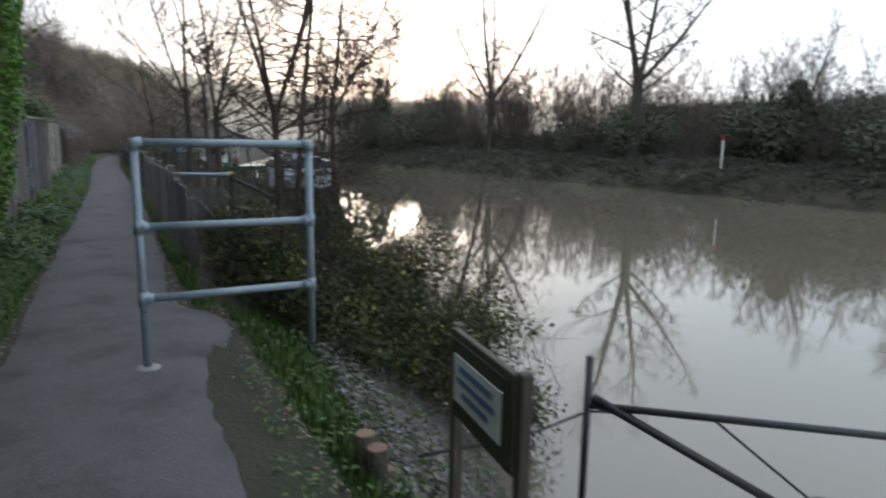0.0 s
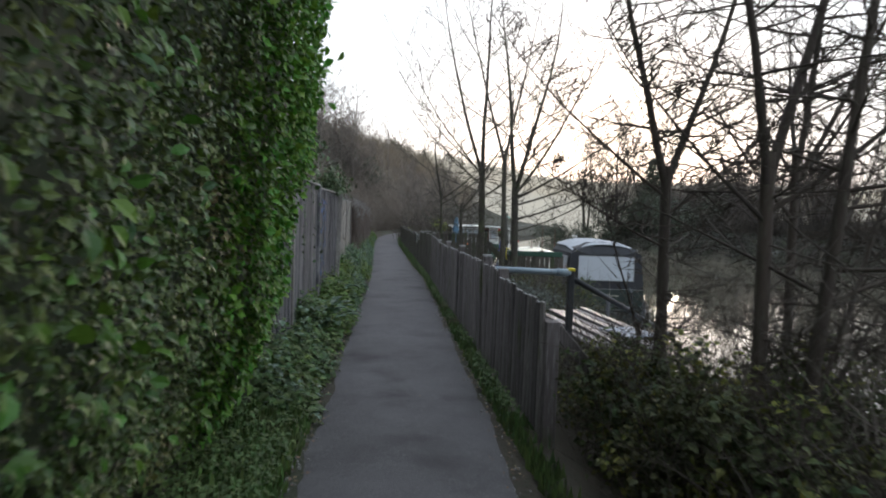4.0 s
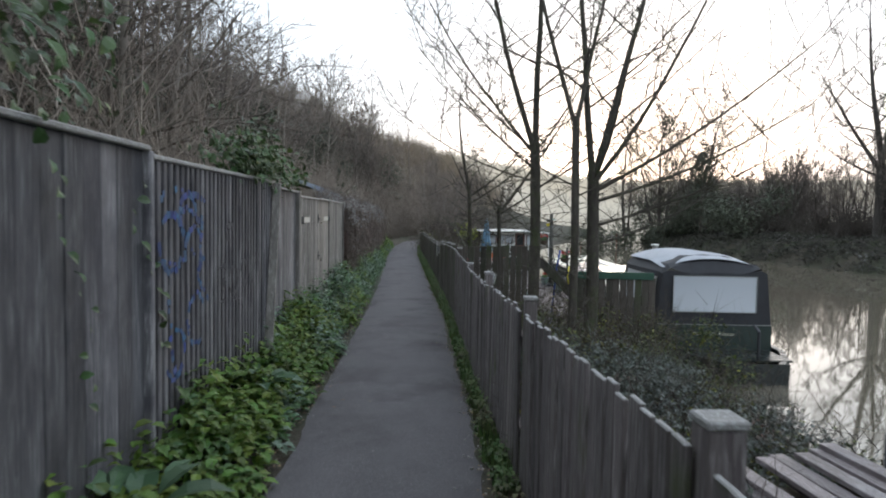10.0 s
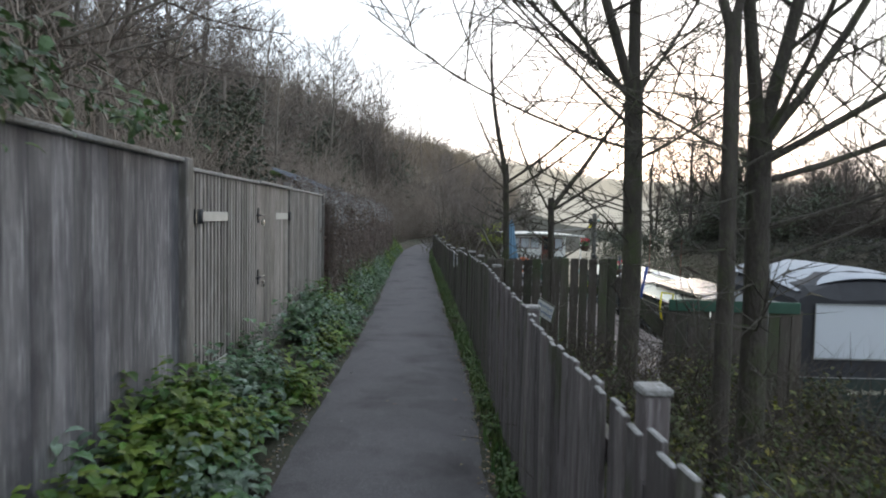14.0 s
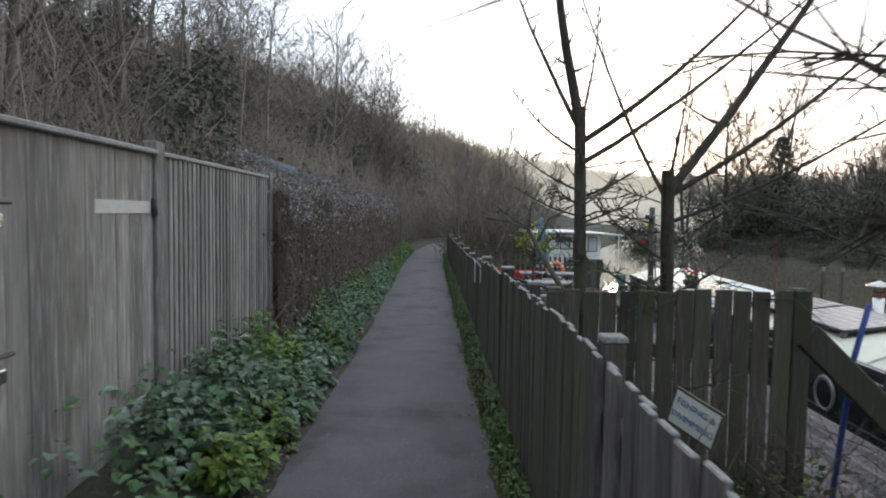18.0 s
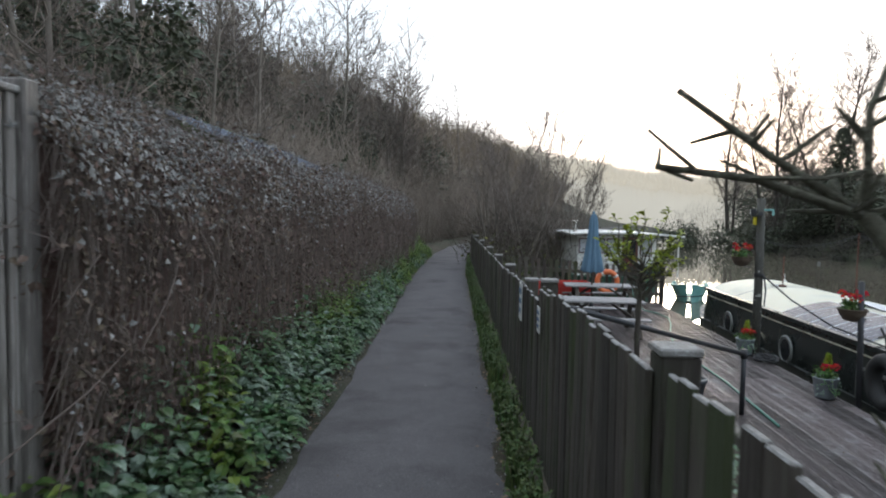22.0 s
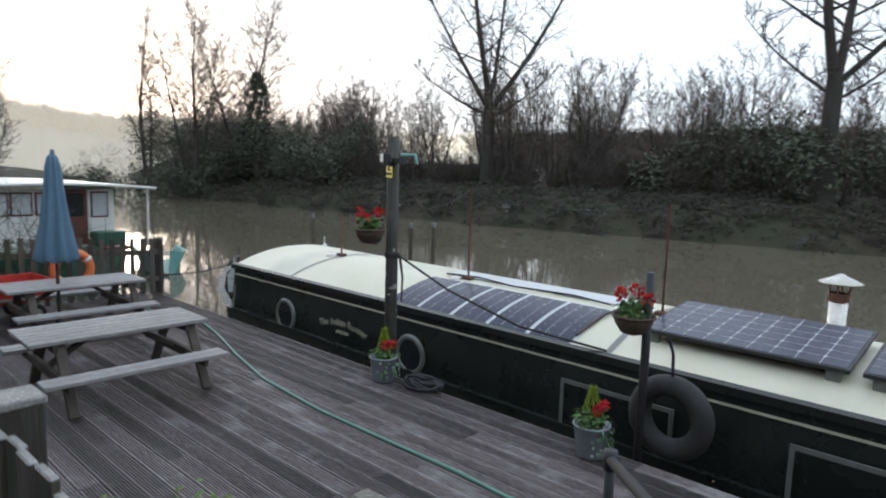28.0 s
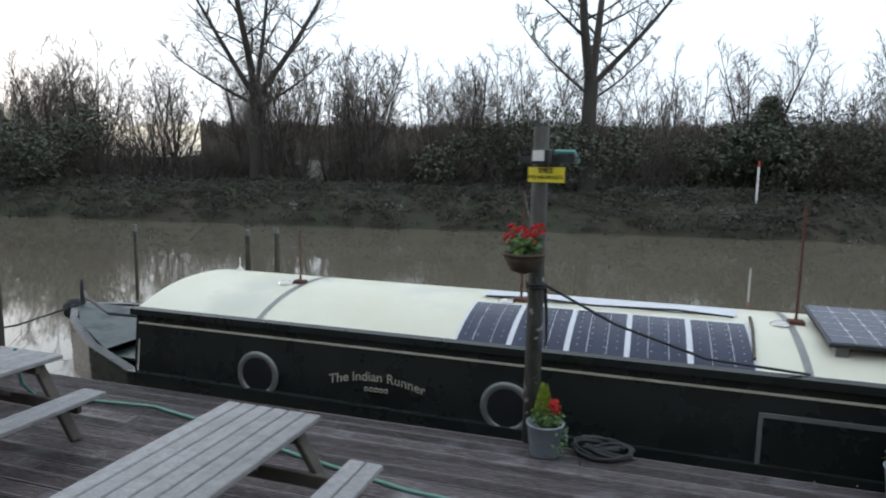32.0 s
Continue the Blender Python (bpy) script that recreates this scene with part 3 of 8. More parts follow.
def brush(b, rng, c, size, n, length, width, upward=0.4, keep_off=None):
    """Thin crossing stems and twigs filling a rounded mass."""
    for _ in range(n):
        u = Vector((rng.gauss(0, 1), rng.gauss(0, 1), rng.gauss(0, 1))).normalized() * rng.random() ** 0.4
        p = Vector((c[0] + u.x * size[0], c[1] + u.y * size[1], c[2] + abs(u.z) * size[2]))
        d = Vector((rng.uniform(-1, 1), rng.uniform(-1, 1), rng.uniform(-0.3, 1) + upward)).normalized()
        s = d.orthogonal().normalized() * width * rng.uniform(0.6, 1.4)
        q = p + d * length * rng.uniform(0.5, 1.5)
        if keep_off is not None and max(p.x, q.x) > keep_off:
            continue
        k = len(b.v)
        w = d.cross(s)
        b.v += [tuple(p + s), tuple(p - s * 0.5 + w * 0.8), tuple(p - s * 0.5 - w * 0.8), tuple(q)]
        b.f += [(k, k + 1, k + 3), (k + 1, k + 2, k + 3), (k + 2, k, k + 3)]


def foliage(b, rng, c, size, n, length, width, shell=0.5, face_up=0.5):
    """Loose leaves in a rounded mass, denser towards its skin."""
    for _ in range(n):
        u = Vector((rng.gauss(0, 1), rng.gauss(0, 1), rng.gauss(0, 1))).normalized()
        rr = (shell + (1 - shell) * rng.random()) * (0.85 + 0.3 * noise.noise(u * 2.2 + Vector(c)))
        p = Vector((c[0] + u.x * size[0] * rr, c[1] + u.y * size[1] * rr, c[2] + u.z * size[2] * rr))
        d = (Vector((rng.uniform(-1, 1), rng.uniform(-1, 1), rng.uniform(-0.8, 0.5))) + u * 0.4)
        nn = u + Vector((rng.uniform(-.6, .6), rng.uniform(-.6, .6), rng.uniform(-.3, .6) + face_up))
        s = rng.uniform(0.6, 1.3)
        b.leaf(p, d, nn, length * s, width * s)


# ---- hillside wood ----
wood_rng = random.Random(11)
kinds = [upright_tree("woodland_tree", "bare winter woodland tree on the hillside", (-30, -40 - 5 * k, 8), ([(0, 0, 8.6 + 0.6 * k, 0.11, 0.05, 0)] if k % 2 else [(0, 0, 8.2 + 0.5 * k, 0.095, 0.06, 0), (0.15, 0.1, 7.2, 0.075, -0.14, 0.1)]), 100 + k, laterals=20, first=0.25, spread=66, reach=0.38, subs=8, shoots=4, thin=0.015, near=False, rise=0.06, bark="bark_misted") for k in range(4)]
for k in kinds:
    tagged(k, group="hillside wood")
def scatter_wood(n, y0, y1, d0, d1):
    for i in range(n):
        y = wood_rng.uniform(y0, y1)
        d = d0 + (d1 - d0) * wood_rng.random() ** 1.3
        x = path_mid(y) - 0.7 - 1.4 - d
        s = wood_rng.uniform(0.7, 1.25) * (0.75 if d < 3.5 else 1.0)
        src = kinds[wood_rng.randrange(4)]
        o = copy_thing(src, pose(x, y, ground_z(x, y) - 0.1, wood_rng.uniform(-4, 4), wood_rng.uniform(-4, 4), wood_rng.uniform(0, 360)))
        o.scale = (s * 1.05, s * 1.05, s)
scatter_wood(66, 12, 60, 3.2, 24)
scatter_wood(46, 55, 86, 1.2, 28)
for i, k in enumerate(kinds):
    x, y = -4.6 - i * 1.3, 20 + 6.5 * i
    k.matrix_world = pose(x, y, ground_z(x, y) - 0.1, 0, 0, 40 * i)

# brush and evergreen undergrowth over the hill, two joined masses
b, g = Build(), Build()
for i in range(760):
    y = 9 + 72 * wood_rng.random() ** 1.1
    d = 0.6 + 24 * wood_rng.random() ** 1.2
    x = path_mid(y) - 2.0 - d
    if 21 < y < 37 and x > -5.0:
        continue
    z = ground_z(x, y)
    s = wood_rng.uniform(0.8, 1.7)
    brush(b, wood_rng, (x, y, z - 0.1), (1.4 * s, 1.4 * s, 2.3 * s), 80, 1.7, 0.010 if y < 40 else 0.018, 0.8, path_mid(y) - (1.75 if y < 44 else 1.2))
    if wood_rng.random() < 0.35:
        foliage(g, wood_rng, (min(x, path_mid(y) - 1.6 - 1.45 * s), y, z + 0.9 * s), (1.3 * s, 1.3 * s, 1.5 * s), 100 if y < 45 else 50, 0.13 if y < 30 else 0.26, 0.085 if y < 30 else 0.17)
# Unseen growth beside and behind the start, added to darken the path
for i in range(170):
    y = wood_rng.uniform(-30, 8)
    x = path_mid(y) - 3.4 - 16 * wood_rng.random()
    s = wood_rng.uniform(1.0, 2.0)
    brush(b, wood_rng, (x, y, ground_z(x, y) - 0.1), (1.5 * s, 1.5 * s, 3.4 * s), 60, 1.9, 0.022, 0.8)
    foliage(g, wood_rng, (x, y, ground_z(x, y) + 1.5 * s), (1.5 * s, 1.5 * s, 2.0 * s), 60, 0.3, 0.2, 0.3)
for i in range(60):
    y = 14 + 75 * wood_rng.random()
    d = 4.5 + 16 * wood_rng.random()
    x = path_mid(y) - 2.0 - d
    s = wood_rng.uniform(1.2, 2.2)
    foliage(g, wood_rng, (x, y, ground_z(x, y) + wood_rng.uniform(1.6, 4.6)), (s, s, s * 1.2), 85, 0.26, 0.16, 0.3)
    brush(b, wood_rng, (x, y, ground_z(x, y)), (1.6 * s, 1.6 * s, 3.6 * s), 40, 2.2, 0.016, 0.9)
tagged(part("hillside_brush", b, M["hill_twig_misted"]), "tangled leafless brown undergrowth covering the hillside", "undergrowth", kind="stuff")
tagged(part("hillside_ivy", g, M["evergreen"]), "dark evergreen ivy and holly under the hillside trees", "undergrowth", kind="stuff")

# ivy-clad trees on the slope
def ivy_tree(at, h, w, seed):
    rng = random.Random(seed)
    t = thing("ivy_clad_tree", "dark ivy-clad tree on the hillside", "tree", at, group="ivy-clad hillside trees")
    part("trunk", Build().tube([(0, 0, -0.3), (0.1, 0, h * 0.5), (0.0, 0.1, h)], [0.13, 0.09, 0.03], 7), M["bark_misted"], t)
    g = Build()
    for k in range(5):
        c = (rng.uniform(-0.5, 0.5) * w, rng.uniform(-0.5, 0.5) * w, h * (0.25 + 0.15 * k))
        foliage(g, rng, c, (w * (1.1 - 0.14 * k), w * (1.1 - 0.14 * k), h * 0.2), 300, 0.17, 0.11, 0.45)
    part("crown", g, M["evergreen"], t)
    return t


ivy_kinds = [ivy_tree((-6.5 - k, 17 + 9 * k, 0), 4.6 + 0.7 * k, 1.25, 90 + k) for k in range(3)]
for k in ivy_kinds:
    k.matrix_world = pose(k.matrix_world.translation.x, k.matrix_world.translation.y, ground_z(k.matrix_world.translation.x, k.matrix_world.translation.y) - 0.1)
for i in range(22):
    y = wood_rng.uniform(9, 75)
    d = 2.6 + 14 * wood_rng.random() ** 1.4
    x = path_mid(y) - 2.1 - d
    s = wood_rng.uniform(0.75, 1.25)
    o = copy_thing(ivy_kinds[i % 3], pose(x, y, ground_z(x, y) - 0.1, 0, 0, wood_rng.uniform(0, 360)))
    o.scale = (s, s, s)

# ---- far bank ----
far_rng = random.Random(23)
b, g, dg = Build(), Build(), Build()
for i in range(360):
    y = far_rng.uniform(-12, 120)
    d = far_rng.uniform(4.2, 15)
    x = lerp(y, FAR) + d
    z = ground_z(x, y)
    s = far_rng.uniform(0.9, 1.7) * (1.0 + 0.6 * noise.noise(Vector((y * 0.16, 3, 1)))) * lerp(y, [(12, 0.9), (24, 0.8), (38, 0.75), (43, 0.42), (56, 0.42), (62, 0.9)])
    brush(b, far_rng, (x, y, z - 0.1), (1.9 * s, 1.9 * s, 2.7 * s), 170, 1.3, 0.012, 0.45)
    foliage(g, far_rng, (x, y, z + 0.9 * s), (1.8 * s, 1.8 * s, 1.5 * s * far_rng.uniform(0.5, 1.2)), 120, 0.13, 0.06, 0.2)
for i in range(15000):
    y = far_rng.uniform(-12, 95)
    d = 5.2 * far_rng.random() ** 0.8
    x = lerp(y, FAR) + d
    z = ground_z(x, y)
    a = far_rng.uniform(0, 6.28)
    h = far_rng.uniform(0.12, 0.42) * (0.6 + 0.8 * noise.noise(Vector((x * 0.5, y * 0.5, 4))) + 0.3)
    dg.leaf((x, y, z - 0.03), (math.cos(a) * 0.9 - 0.3, math.sin(a) * 0.9, far_rng.uniform(0.1, 1)), (0, 0, 1), h * 1.5, 0.05, 0.1, 0.5)
tagged(part("far_bank_brush", b, M["bank_twig"]), "dense leafless scrub along the opposite river bank", "scrub", kind="stuff")
tagged(part("far_bank_scrub", g, M["far_scrub"]), "dull green and brown bushes along the opposite river bank", "scrub", kind="stuff")
tagged(part("far_bank_grass", dg, M["dry_grass"]), "frosted rough grass on the opposite river bank", "grass", kind="stuff")
far_kinds = [upright_tree("bankside_tree", "bare many-stemmed tree on the opposite river bank", (33 + k, 6 + 9 * k, 0.4), [(0.12 * math.cos(q * 2.3), 0.12 * math.sin(q * 2.3), 5.4 + 0.5 * k - 0.35 * q, 0.06 - 0.006 * q, 0.34 * math.cos(q * 2.3 + k), 0.34 * math.sin(q * 2.3 + k)) for q in range(5 - k)], 300 + k, laterals=10, first=0.2, spread=48, reach=0.34, subs=8, shoots=7, thin=0.0115, near=False, rise=0.07, bark="bark_river") for k in range(3)]
for i in range(150):
    y = far_rng.uniform(-10, 115)
    x = lerp(y, FAR) + far_rng.uniform(5, 16)
    s = far_rng.uniform(0.75, 1.3)
    o = copy_thing(far_kinds[i % 3], pose(x, y, ground_z(x, y) - 0.1, 0, 0, far_rng.uniform(0, 360)))
    o.scale = (s, s, s)


def limb_tree(label, at, across, fork, r, limbs, seed, name="riverside_ash", bark="bark_river", counts=(17, 8, 7), spread=62, reach=0.34, thin=0.016, rise=0.05, keep=None, low=0, low_reach=0.9):
    """A tall bare tree: one trunk that divides into spreading limbs; leans are along `across` and away from it."""
    rng = random.Random(seed)
    t = thing(name, label, "tree", at)
    ax, ay = Vector((across[0], across[1], 0)).normalized(), Vector((-across[1], across[0], 0)).normalized()
    trunk, crown = Build(), Build()
    trunk.tube([(0, 0, -0.4), (0.02, 0, 0.3), (0.05, 0.05, fork * 0.5), (0, 0, fork + 0.1)], [r * 1.5, r * 1.15, r, r * 0.92], 10, cap=False)
    for k in range(low):
        z = fork * (0.38 + 0.58 * rng.random())
        a = rng.uniform(0, 6.28)
        out = Vector((math.cos(a), math.sin(a), rng.uniform(-0.05, 0.35)))
        if keep is not None and low_reach > 0.85:
            out.x = abs(out.x)
        shoot = Build()
        sprig(shoot, Vector((0.03, 0.02, z)), out, low_reach * rng.uniform(0.45, 1.25) * (1 if out.x > 0 or keep is None else 0.6), min(0.008, r * 0.17), rng, 11, rng.uniform(-0.03, 0.06), 4)
        part("side_branch", shoot, M[bark], t)
    part("trunk", trunk, M[bark], t, smooth=True)
    for u, v, h, q, z in limbs:
        b = Build()
        d = ax * u + ay * v + Vector((0, 0, 1))
        stem_tree(b, crown, (0, 0, fork * z), d, h, q, rng, counts[0], 0.12, spread, reach, counts[1], counts[2], thin, rise, 7, keep)
        part("limb", b, M[bark], t, smooth=True)
    part("crown", crown, M["bank_twig" if bark == "bark_river" else bark], t, "fine bare twigs")


limb_tree("tall bare forked tree on the opposite river bank", (30.2, 48.9, 0.3), (0.54, -0.84), 4.6, 0.33, [(-0.16, 0.1, 12, 0.21, 0.98), (-0.7, -0.1, 8.5, 0.15, 0.98), (0.75, 0.1, 10.5, 0.18, 0.95), (0.14, -0.2, 10, 0.13, 1.0), (-2.6, 0.2, 5.6, 0.09, 0.9), (2.2, -0.2, 4.6, 0.08, 0.86)], 41)
limb_tree("tall bare tree with twin upright limbs on the opposite river bank", (31.0, 32.0, 0.3), (0.5, -0.86), 5.0, 0.36, [(-0.2, 0, 12, 0.24, 0.98), (0.16, 0.1, 11, 0.21, 0.98), (1.1, -0.1, 8.5, 0.15, 0.98), (-1.6, 0.2, 5, 0.08, 0.9), (1.9, 0.1, 4.5, 0.07, 0.85)], 45)
upright_tree("riverside_poplar", "tall spreading leafless tree in the distance beyond the river bend", (28.2, 71, 0.3), [(0, 0, 13.4, 0.22, 0.03, 0), (0.5, 0.6, 12.0, 0.15, -0.3, 0.1), (-0.4, -0.6, 12.0, 0.15, 0.32, -0.14)], 52, 26, 0.22, 62, 0.38, 13, 8, 0.019, near=False, rise=0.05, bark="bark_river")
upright_tree("riverside_poplar", "leafless tree in the distance beyond the river bend", (22.5, 75, 0.3), [(0, 0, 11.8, 0.16, 0.0, 0), (0.5, 0.3, 9.2, 0.12, 0.15, 0.1)], 57, 26, 0.15, 40, 0.26, 13, 8, 0.019, near=False, rise=0.08, bark="bark_river")
upright_tree("riverside_poplar", "tall spreading leafless tree in the distance beyond the river bend", (25.4, 73, 0.3), [(0, 0, 13.0, 0.2, 0.0, 0), (0.5, 0.3, 10.2, 0.14, 0.25, 0.1), (-0.4, 0.2, 10, 0.13, -0.25, 0.1)], 58, 24, 0.2, 56, 0.34, 13, 8, 0.019, near=False, rise=0.1, bark="bark_river")
for n_, (x_, y_, h_) in enumerate(((33.5, 66, 8.0), (36, 58, 7.4), (34.5, 52, 6.8), (37, 46, 7.8), (38, 39, 7.0), (35, 24, 7.6), (37, 16, 8.2))):
    upright_tree("riverside_willow", "bare rounded tree behind the scrub of the opposite bank", (x_, y_, 0.5), [(0.2 * k, 0.1 * k, h_ - 0.6 * k, 0.13 - 0.02 * k, 0.34 * math.cos(k * 2.1 + n_), 0.34 * math.sin(k * 2.1 + n_)) for k in range(4)], 600 + n_, 15, 0.25, 52, 0.34, 9, 8, 0.014, near=False, rise=0.06, bark="bark_river", group="rounded trees on the opposite bank")
# low frosted bramble over the foot and brow of the bank
br = Build()
for i in range(700):
    y = far_rng.uniform(-10, 80)
    x = lerp(y, FAR) - 0.1 + 5.0 * far_rng.random() ** 1.2
    s = far_rng.uniform(0.35, 0.8)
    foliage(br, far_rng, (x, y, ground_z(x, y) + 0.12 * s), (s * 1.5, s * 1.5, s * 0.55), 70, 0.20, 0.07, 0.4)
tagged(part("far_bank_bramble", br, M["bank_bramble"]), "frosted brown bramble mounds on the opposite river bank", "bramble", kind="stuff")

# ---- fences along the path ----
def board(w, t, h, name, mat):
    return Build().box((0, 0, h / 2), (t, w, h), None, 0.004).mesh(name, M[mat])


def fence_bay(y0, y1, x0, x1, z0, z1, mat, pitch, label, slats=False, cap=True, post=0.07, rise=0.02, post_mat="fence_new"):
    """One bay of a tall boarded fence: post, rails, boards, narrow slats over the joints, and capping."""
    t = thing("board_fence", label, "fence", (x0, y0, 0), group="tall boarded fence")
    L = y1 - y0
    n = max(1, round(L / pitch))
    p = L / n
    me = Build().box((0, 0, 0), (0.016, p * 0.985, 1.0), None, 0.003).mesh("board", M[mat])
    sl = Build().box((0, 0, 0), (0.020, p * 0.58, 1.0), None, 0.005).mesh("slat", M[mat])
    rng = random.Random(int(y0 * 10))
    for i in range(n):
        s = (i + 0.5) / n
        o = part("board", me, M[mat], t)
        h = z1 - z0 + rng.uniform(-0.008, 0.008)
        o.matrix_basis = pose(s * (x1 - x0) + 0.010 + 0.004 * rng.random(), s * L, (z0 + z1) / 2, 0, rng.uniform(-0.15, 0.15), rng.uniform(-1.2, 1.2)) @ Matrix.Diagonal((1, 1, h, 1))
        if slats:
            o = part("slat", sl, M[mat], t)
            o.matrix_basis = pose(s * (x1 - x0) + 0.033 + 0.003 * rng.random(), s * L + rng.uniform(-0.004, 0.004), (z0 + z1) / 2, rng.uniform(-0.15, 0.15), 0, rng.uniform(-3, 3)) @ Matrix.Diagonal((1, 1, h, 1))
    for z in (z0 + 0.3, (z0 + z1) / 2, z1 - 0.25):
        part("rail", Build().bar((-0.03, 0, z), (x1 - x0 - 0.03, L, z), 0.04, 0.07), M["old_fence"], t)
    if cap:
        part("capping", Build().bar((0.02, 0.0, z1 + 0.012), (x1 - x0 + 0.02, L, z1 + 0.012), 0.08, 0.028, 0.006), M["frost_wood"], t)
    if post:
        part("post", Build().box((0.02, 0, (z0 + z1) / 2 - 0.02), (0.09, post, z1 - z0 + 0.08 + 2 * rise), None, 0.008), M[post_mat], t)
    return t


fence_bay(8.6, 10.66, -1.30, -1.28, 0.05, 1.85, "fence_dark", 0.085, "tall weathered grey slatted fence panel", True, post_mat="old_fence")
fence_bay(10.66, 13.12, -1.28, -1.27, 0.05, 1.84, "old_fence_darker", 0.15, "tall weathered grey fence panel of wide boards")
fence_bay(13.12, 15.8, -1.27, -1.20, 0.05, 1.80, "fence_dark", 0.085, "tall dark slatted fence panel with blue and black graffiti", True, post=0.05, post_mat="old_fence")
fence_bay(15.86, 17.98, -1.31, -1.35, 0.0, 1.78, "old_fence", 0.16, "plain weathered wide-board fence panel", post=0)
fence_bay(18.0, 19.8, -1.34, -1.35, 0.12, 1.73, "fence_new", 0.078, "wooden gate leaf with upright slats and strap hinges", True, post=0.12, rise=0.06)
fence_bay(19.83, 21.28, -1.34, -1.36, 0.12, 1.74, "fence_new", 0.15, "plain boarded wooden gate leaf with strap hinges", post=0)
fence_bay(21.34, 23.85, -1.38, -1.40, 0.05, 1.74, "fence_new", 0.078, "newer slatted wooden fence panel", True, post=0.12, rise=0.06)
t = thing("fence_post", "pale square fence post ending the slatted fence", "post", (-1.39, 23.88, 0))
part("post", Build().box((0.02, 0, 0.87), (0.09, 0.09, 1.86), None, 0.008), M["fence_new"], t)

PICKET_TOP = [(8.3, 0.95), (10.2, 0.97), (10.26, 1.02), (11.2, 1.02), (13.6, 1.0), (16, 0.96), (17, 0.97), (19.5, 1.01), (20.8, 1.0), (22.3, 0.96), (23.5, 0.93), (24.6, 0.90), (25.58, 0.86), (25.62, 0.77), (27, 0.76), (29, 0.71), (34, 0.68), (46, 0.68)]
POSTS = [8.38, 10.22, 11.17, 13.5, 15.5, 17.5, 19.6, 21.5, 23.1, 25.6, 26.6, 28.6, 30.6, 33.0, 36.0, 39.0, 42.0]


def fence_x(y):
    return lerp(y, [(8.3, 0.84), (16, 0.83), (22, 0.92), (26, 0.93), (33, 0.86), (42, 0.7), (47, 0.9)])


def picket_run(y0, y1, mat, label, seed):
    rng = random.Random(seed)
    t = thing("picket_fence", label, "fence", (0, y0, 0), group="picket fence along the path")
    me = Build().box((0, 0, 0.5), (0.02, 0.089, 1.0), None, 0.004).mesh("picket", M[mat])
    me.materials.append(M["frost_wood"])
    me.polygons[len(me.polygons) - 1].material_index = 1
    for f in range(16, 24):
        me.polygons[f].material_index = 1
    y = y0 + 0.06
    while y < y1 - 0.04:
        g = path_z(y) + 0.02
        top = lerp(y, PICKET_TOP) - 0.03 + rng.uniform(-0.016, 0.014)
        o = part("picket", me, M[mat], t)
        o.matrix_basis = pose(fence_x(y) - 0.02, y - y0, g, rng.uniform(-0.8, 0.8), rng.uniform(-0.8, 0.8), rng.uniform(-2, 2)) @ Matrix.Diagonal((1, 1, top - g, 1))
        y += rng.uniform(0.104, 0.116)
    for k in (0.25, 0.78):
        za, zb = [path_z(q) + (lerp(q, PICKET_TOP) - path_z(q)) * k for q in (y0, y1)]
        part("rail", Build().bar((fence_x(y0) + 0.016, 0, za), (fence_x(y1) + 0.016, y1 - y0, zb), 0.04, 0.08), M[mat], t)
    z0, z1 = path_z(y0) - 0.1, lerp(y0 - 0.03, PICKET_TOP) + (0.03 if 11 < y0 < 16 else -0.15 if y0 < 9 else 0.03 if y0 < 11 else -0.045 if 17 < y0 < 18 else 0.0)
    w = 0.095 if y0 < 13 else 0.072 if y0 < 22 else 0.105
    part("post", Build().box((fence_x(y0) + 0.035, 0, (z0 + z1) / 2), (w, w, z1 - z0), None, 0.006), M[mat], t)
    if y0 > 11:
        part("post_cap", Build().box((fence_x(y0) + 0.035, 0, z1 + 0.012), (w + 0.01, w + 0.01, 0.022), None, 0.008), M["frost_wood"], t, "frosted square post cap")
    return t


for i in range(len(POSTS) - 1):
    y0, y1 = POSTS[i], POSTS[i + 1]
    mossy = y0 >= 19.4
    picket_run(y0, y1, "picket_dark" if mossy else "picket", "mossy dark picket fence bay beside the towpath" if mossy else "weathered brown picket fence bay beside the towpath", i)

# ---- first barrier ----
def barrier():
    t = thing("path_barrier", "blue-grey galvanised tube barrier standing beside the towpath", "barrier", (0.14, 4.48, 0.04))
    w, h, r = 1.12, 1.49, 0.026
    for nm, x, zb in (("upright", 0, 0.0), ("upright", w, 0.08)):
        part(nm, Build().tube([(x, 0, zb - 0.05), (x, 0, h)], r, 14), M["galvanised"], t, smooth=True)
        part("elbow", Build().tube([(x, 0, h - 0.05), (x, 0, h), (x + (0.05 if x == 0 else -0.05), 0, h + 0.005)], [r * 1.3, r * 1.36, r * 1.3], 14), M["galvanised"], t, smooth=True)
    for z in (h, 0.95, 0.475):
        part("rail", Build().tube([(0, 0, z), (w, 0, z)], r, 14), M["galvanised"], t, smooth=True)
        if z < 1.4:
            for x in (0, w):
                part("tee_joint", Build().tube([(x, 0, z - 0.045), (x, 0, z + 0.045)], r * 1.32, 14).tube([(x, 0, z), (x + (0.06 if x == 0 else -0.06), 0, z)], r * 1.3, 14), M["galvanised"], t, smooth=True)
    part("footing", Build().lathe((0, 0, -0.03), [(0.09, 0), (0.085, 0.03), (0.05, 0.045)], 16), M["concrete"], t, "pale concrete footing", smooth=True)
    return t


barrier()

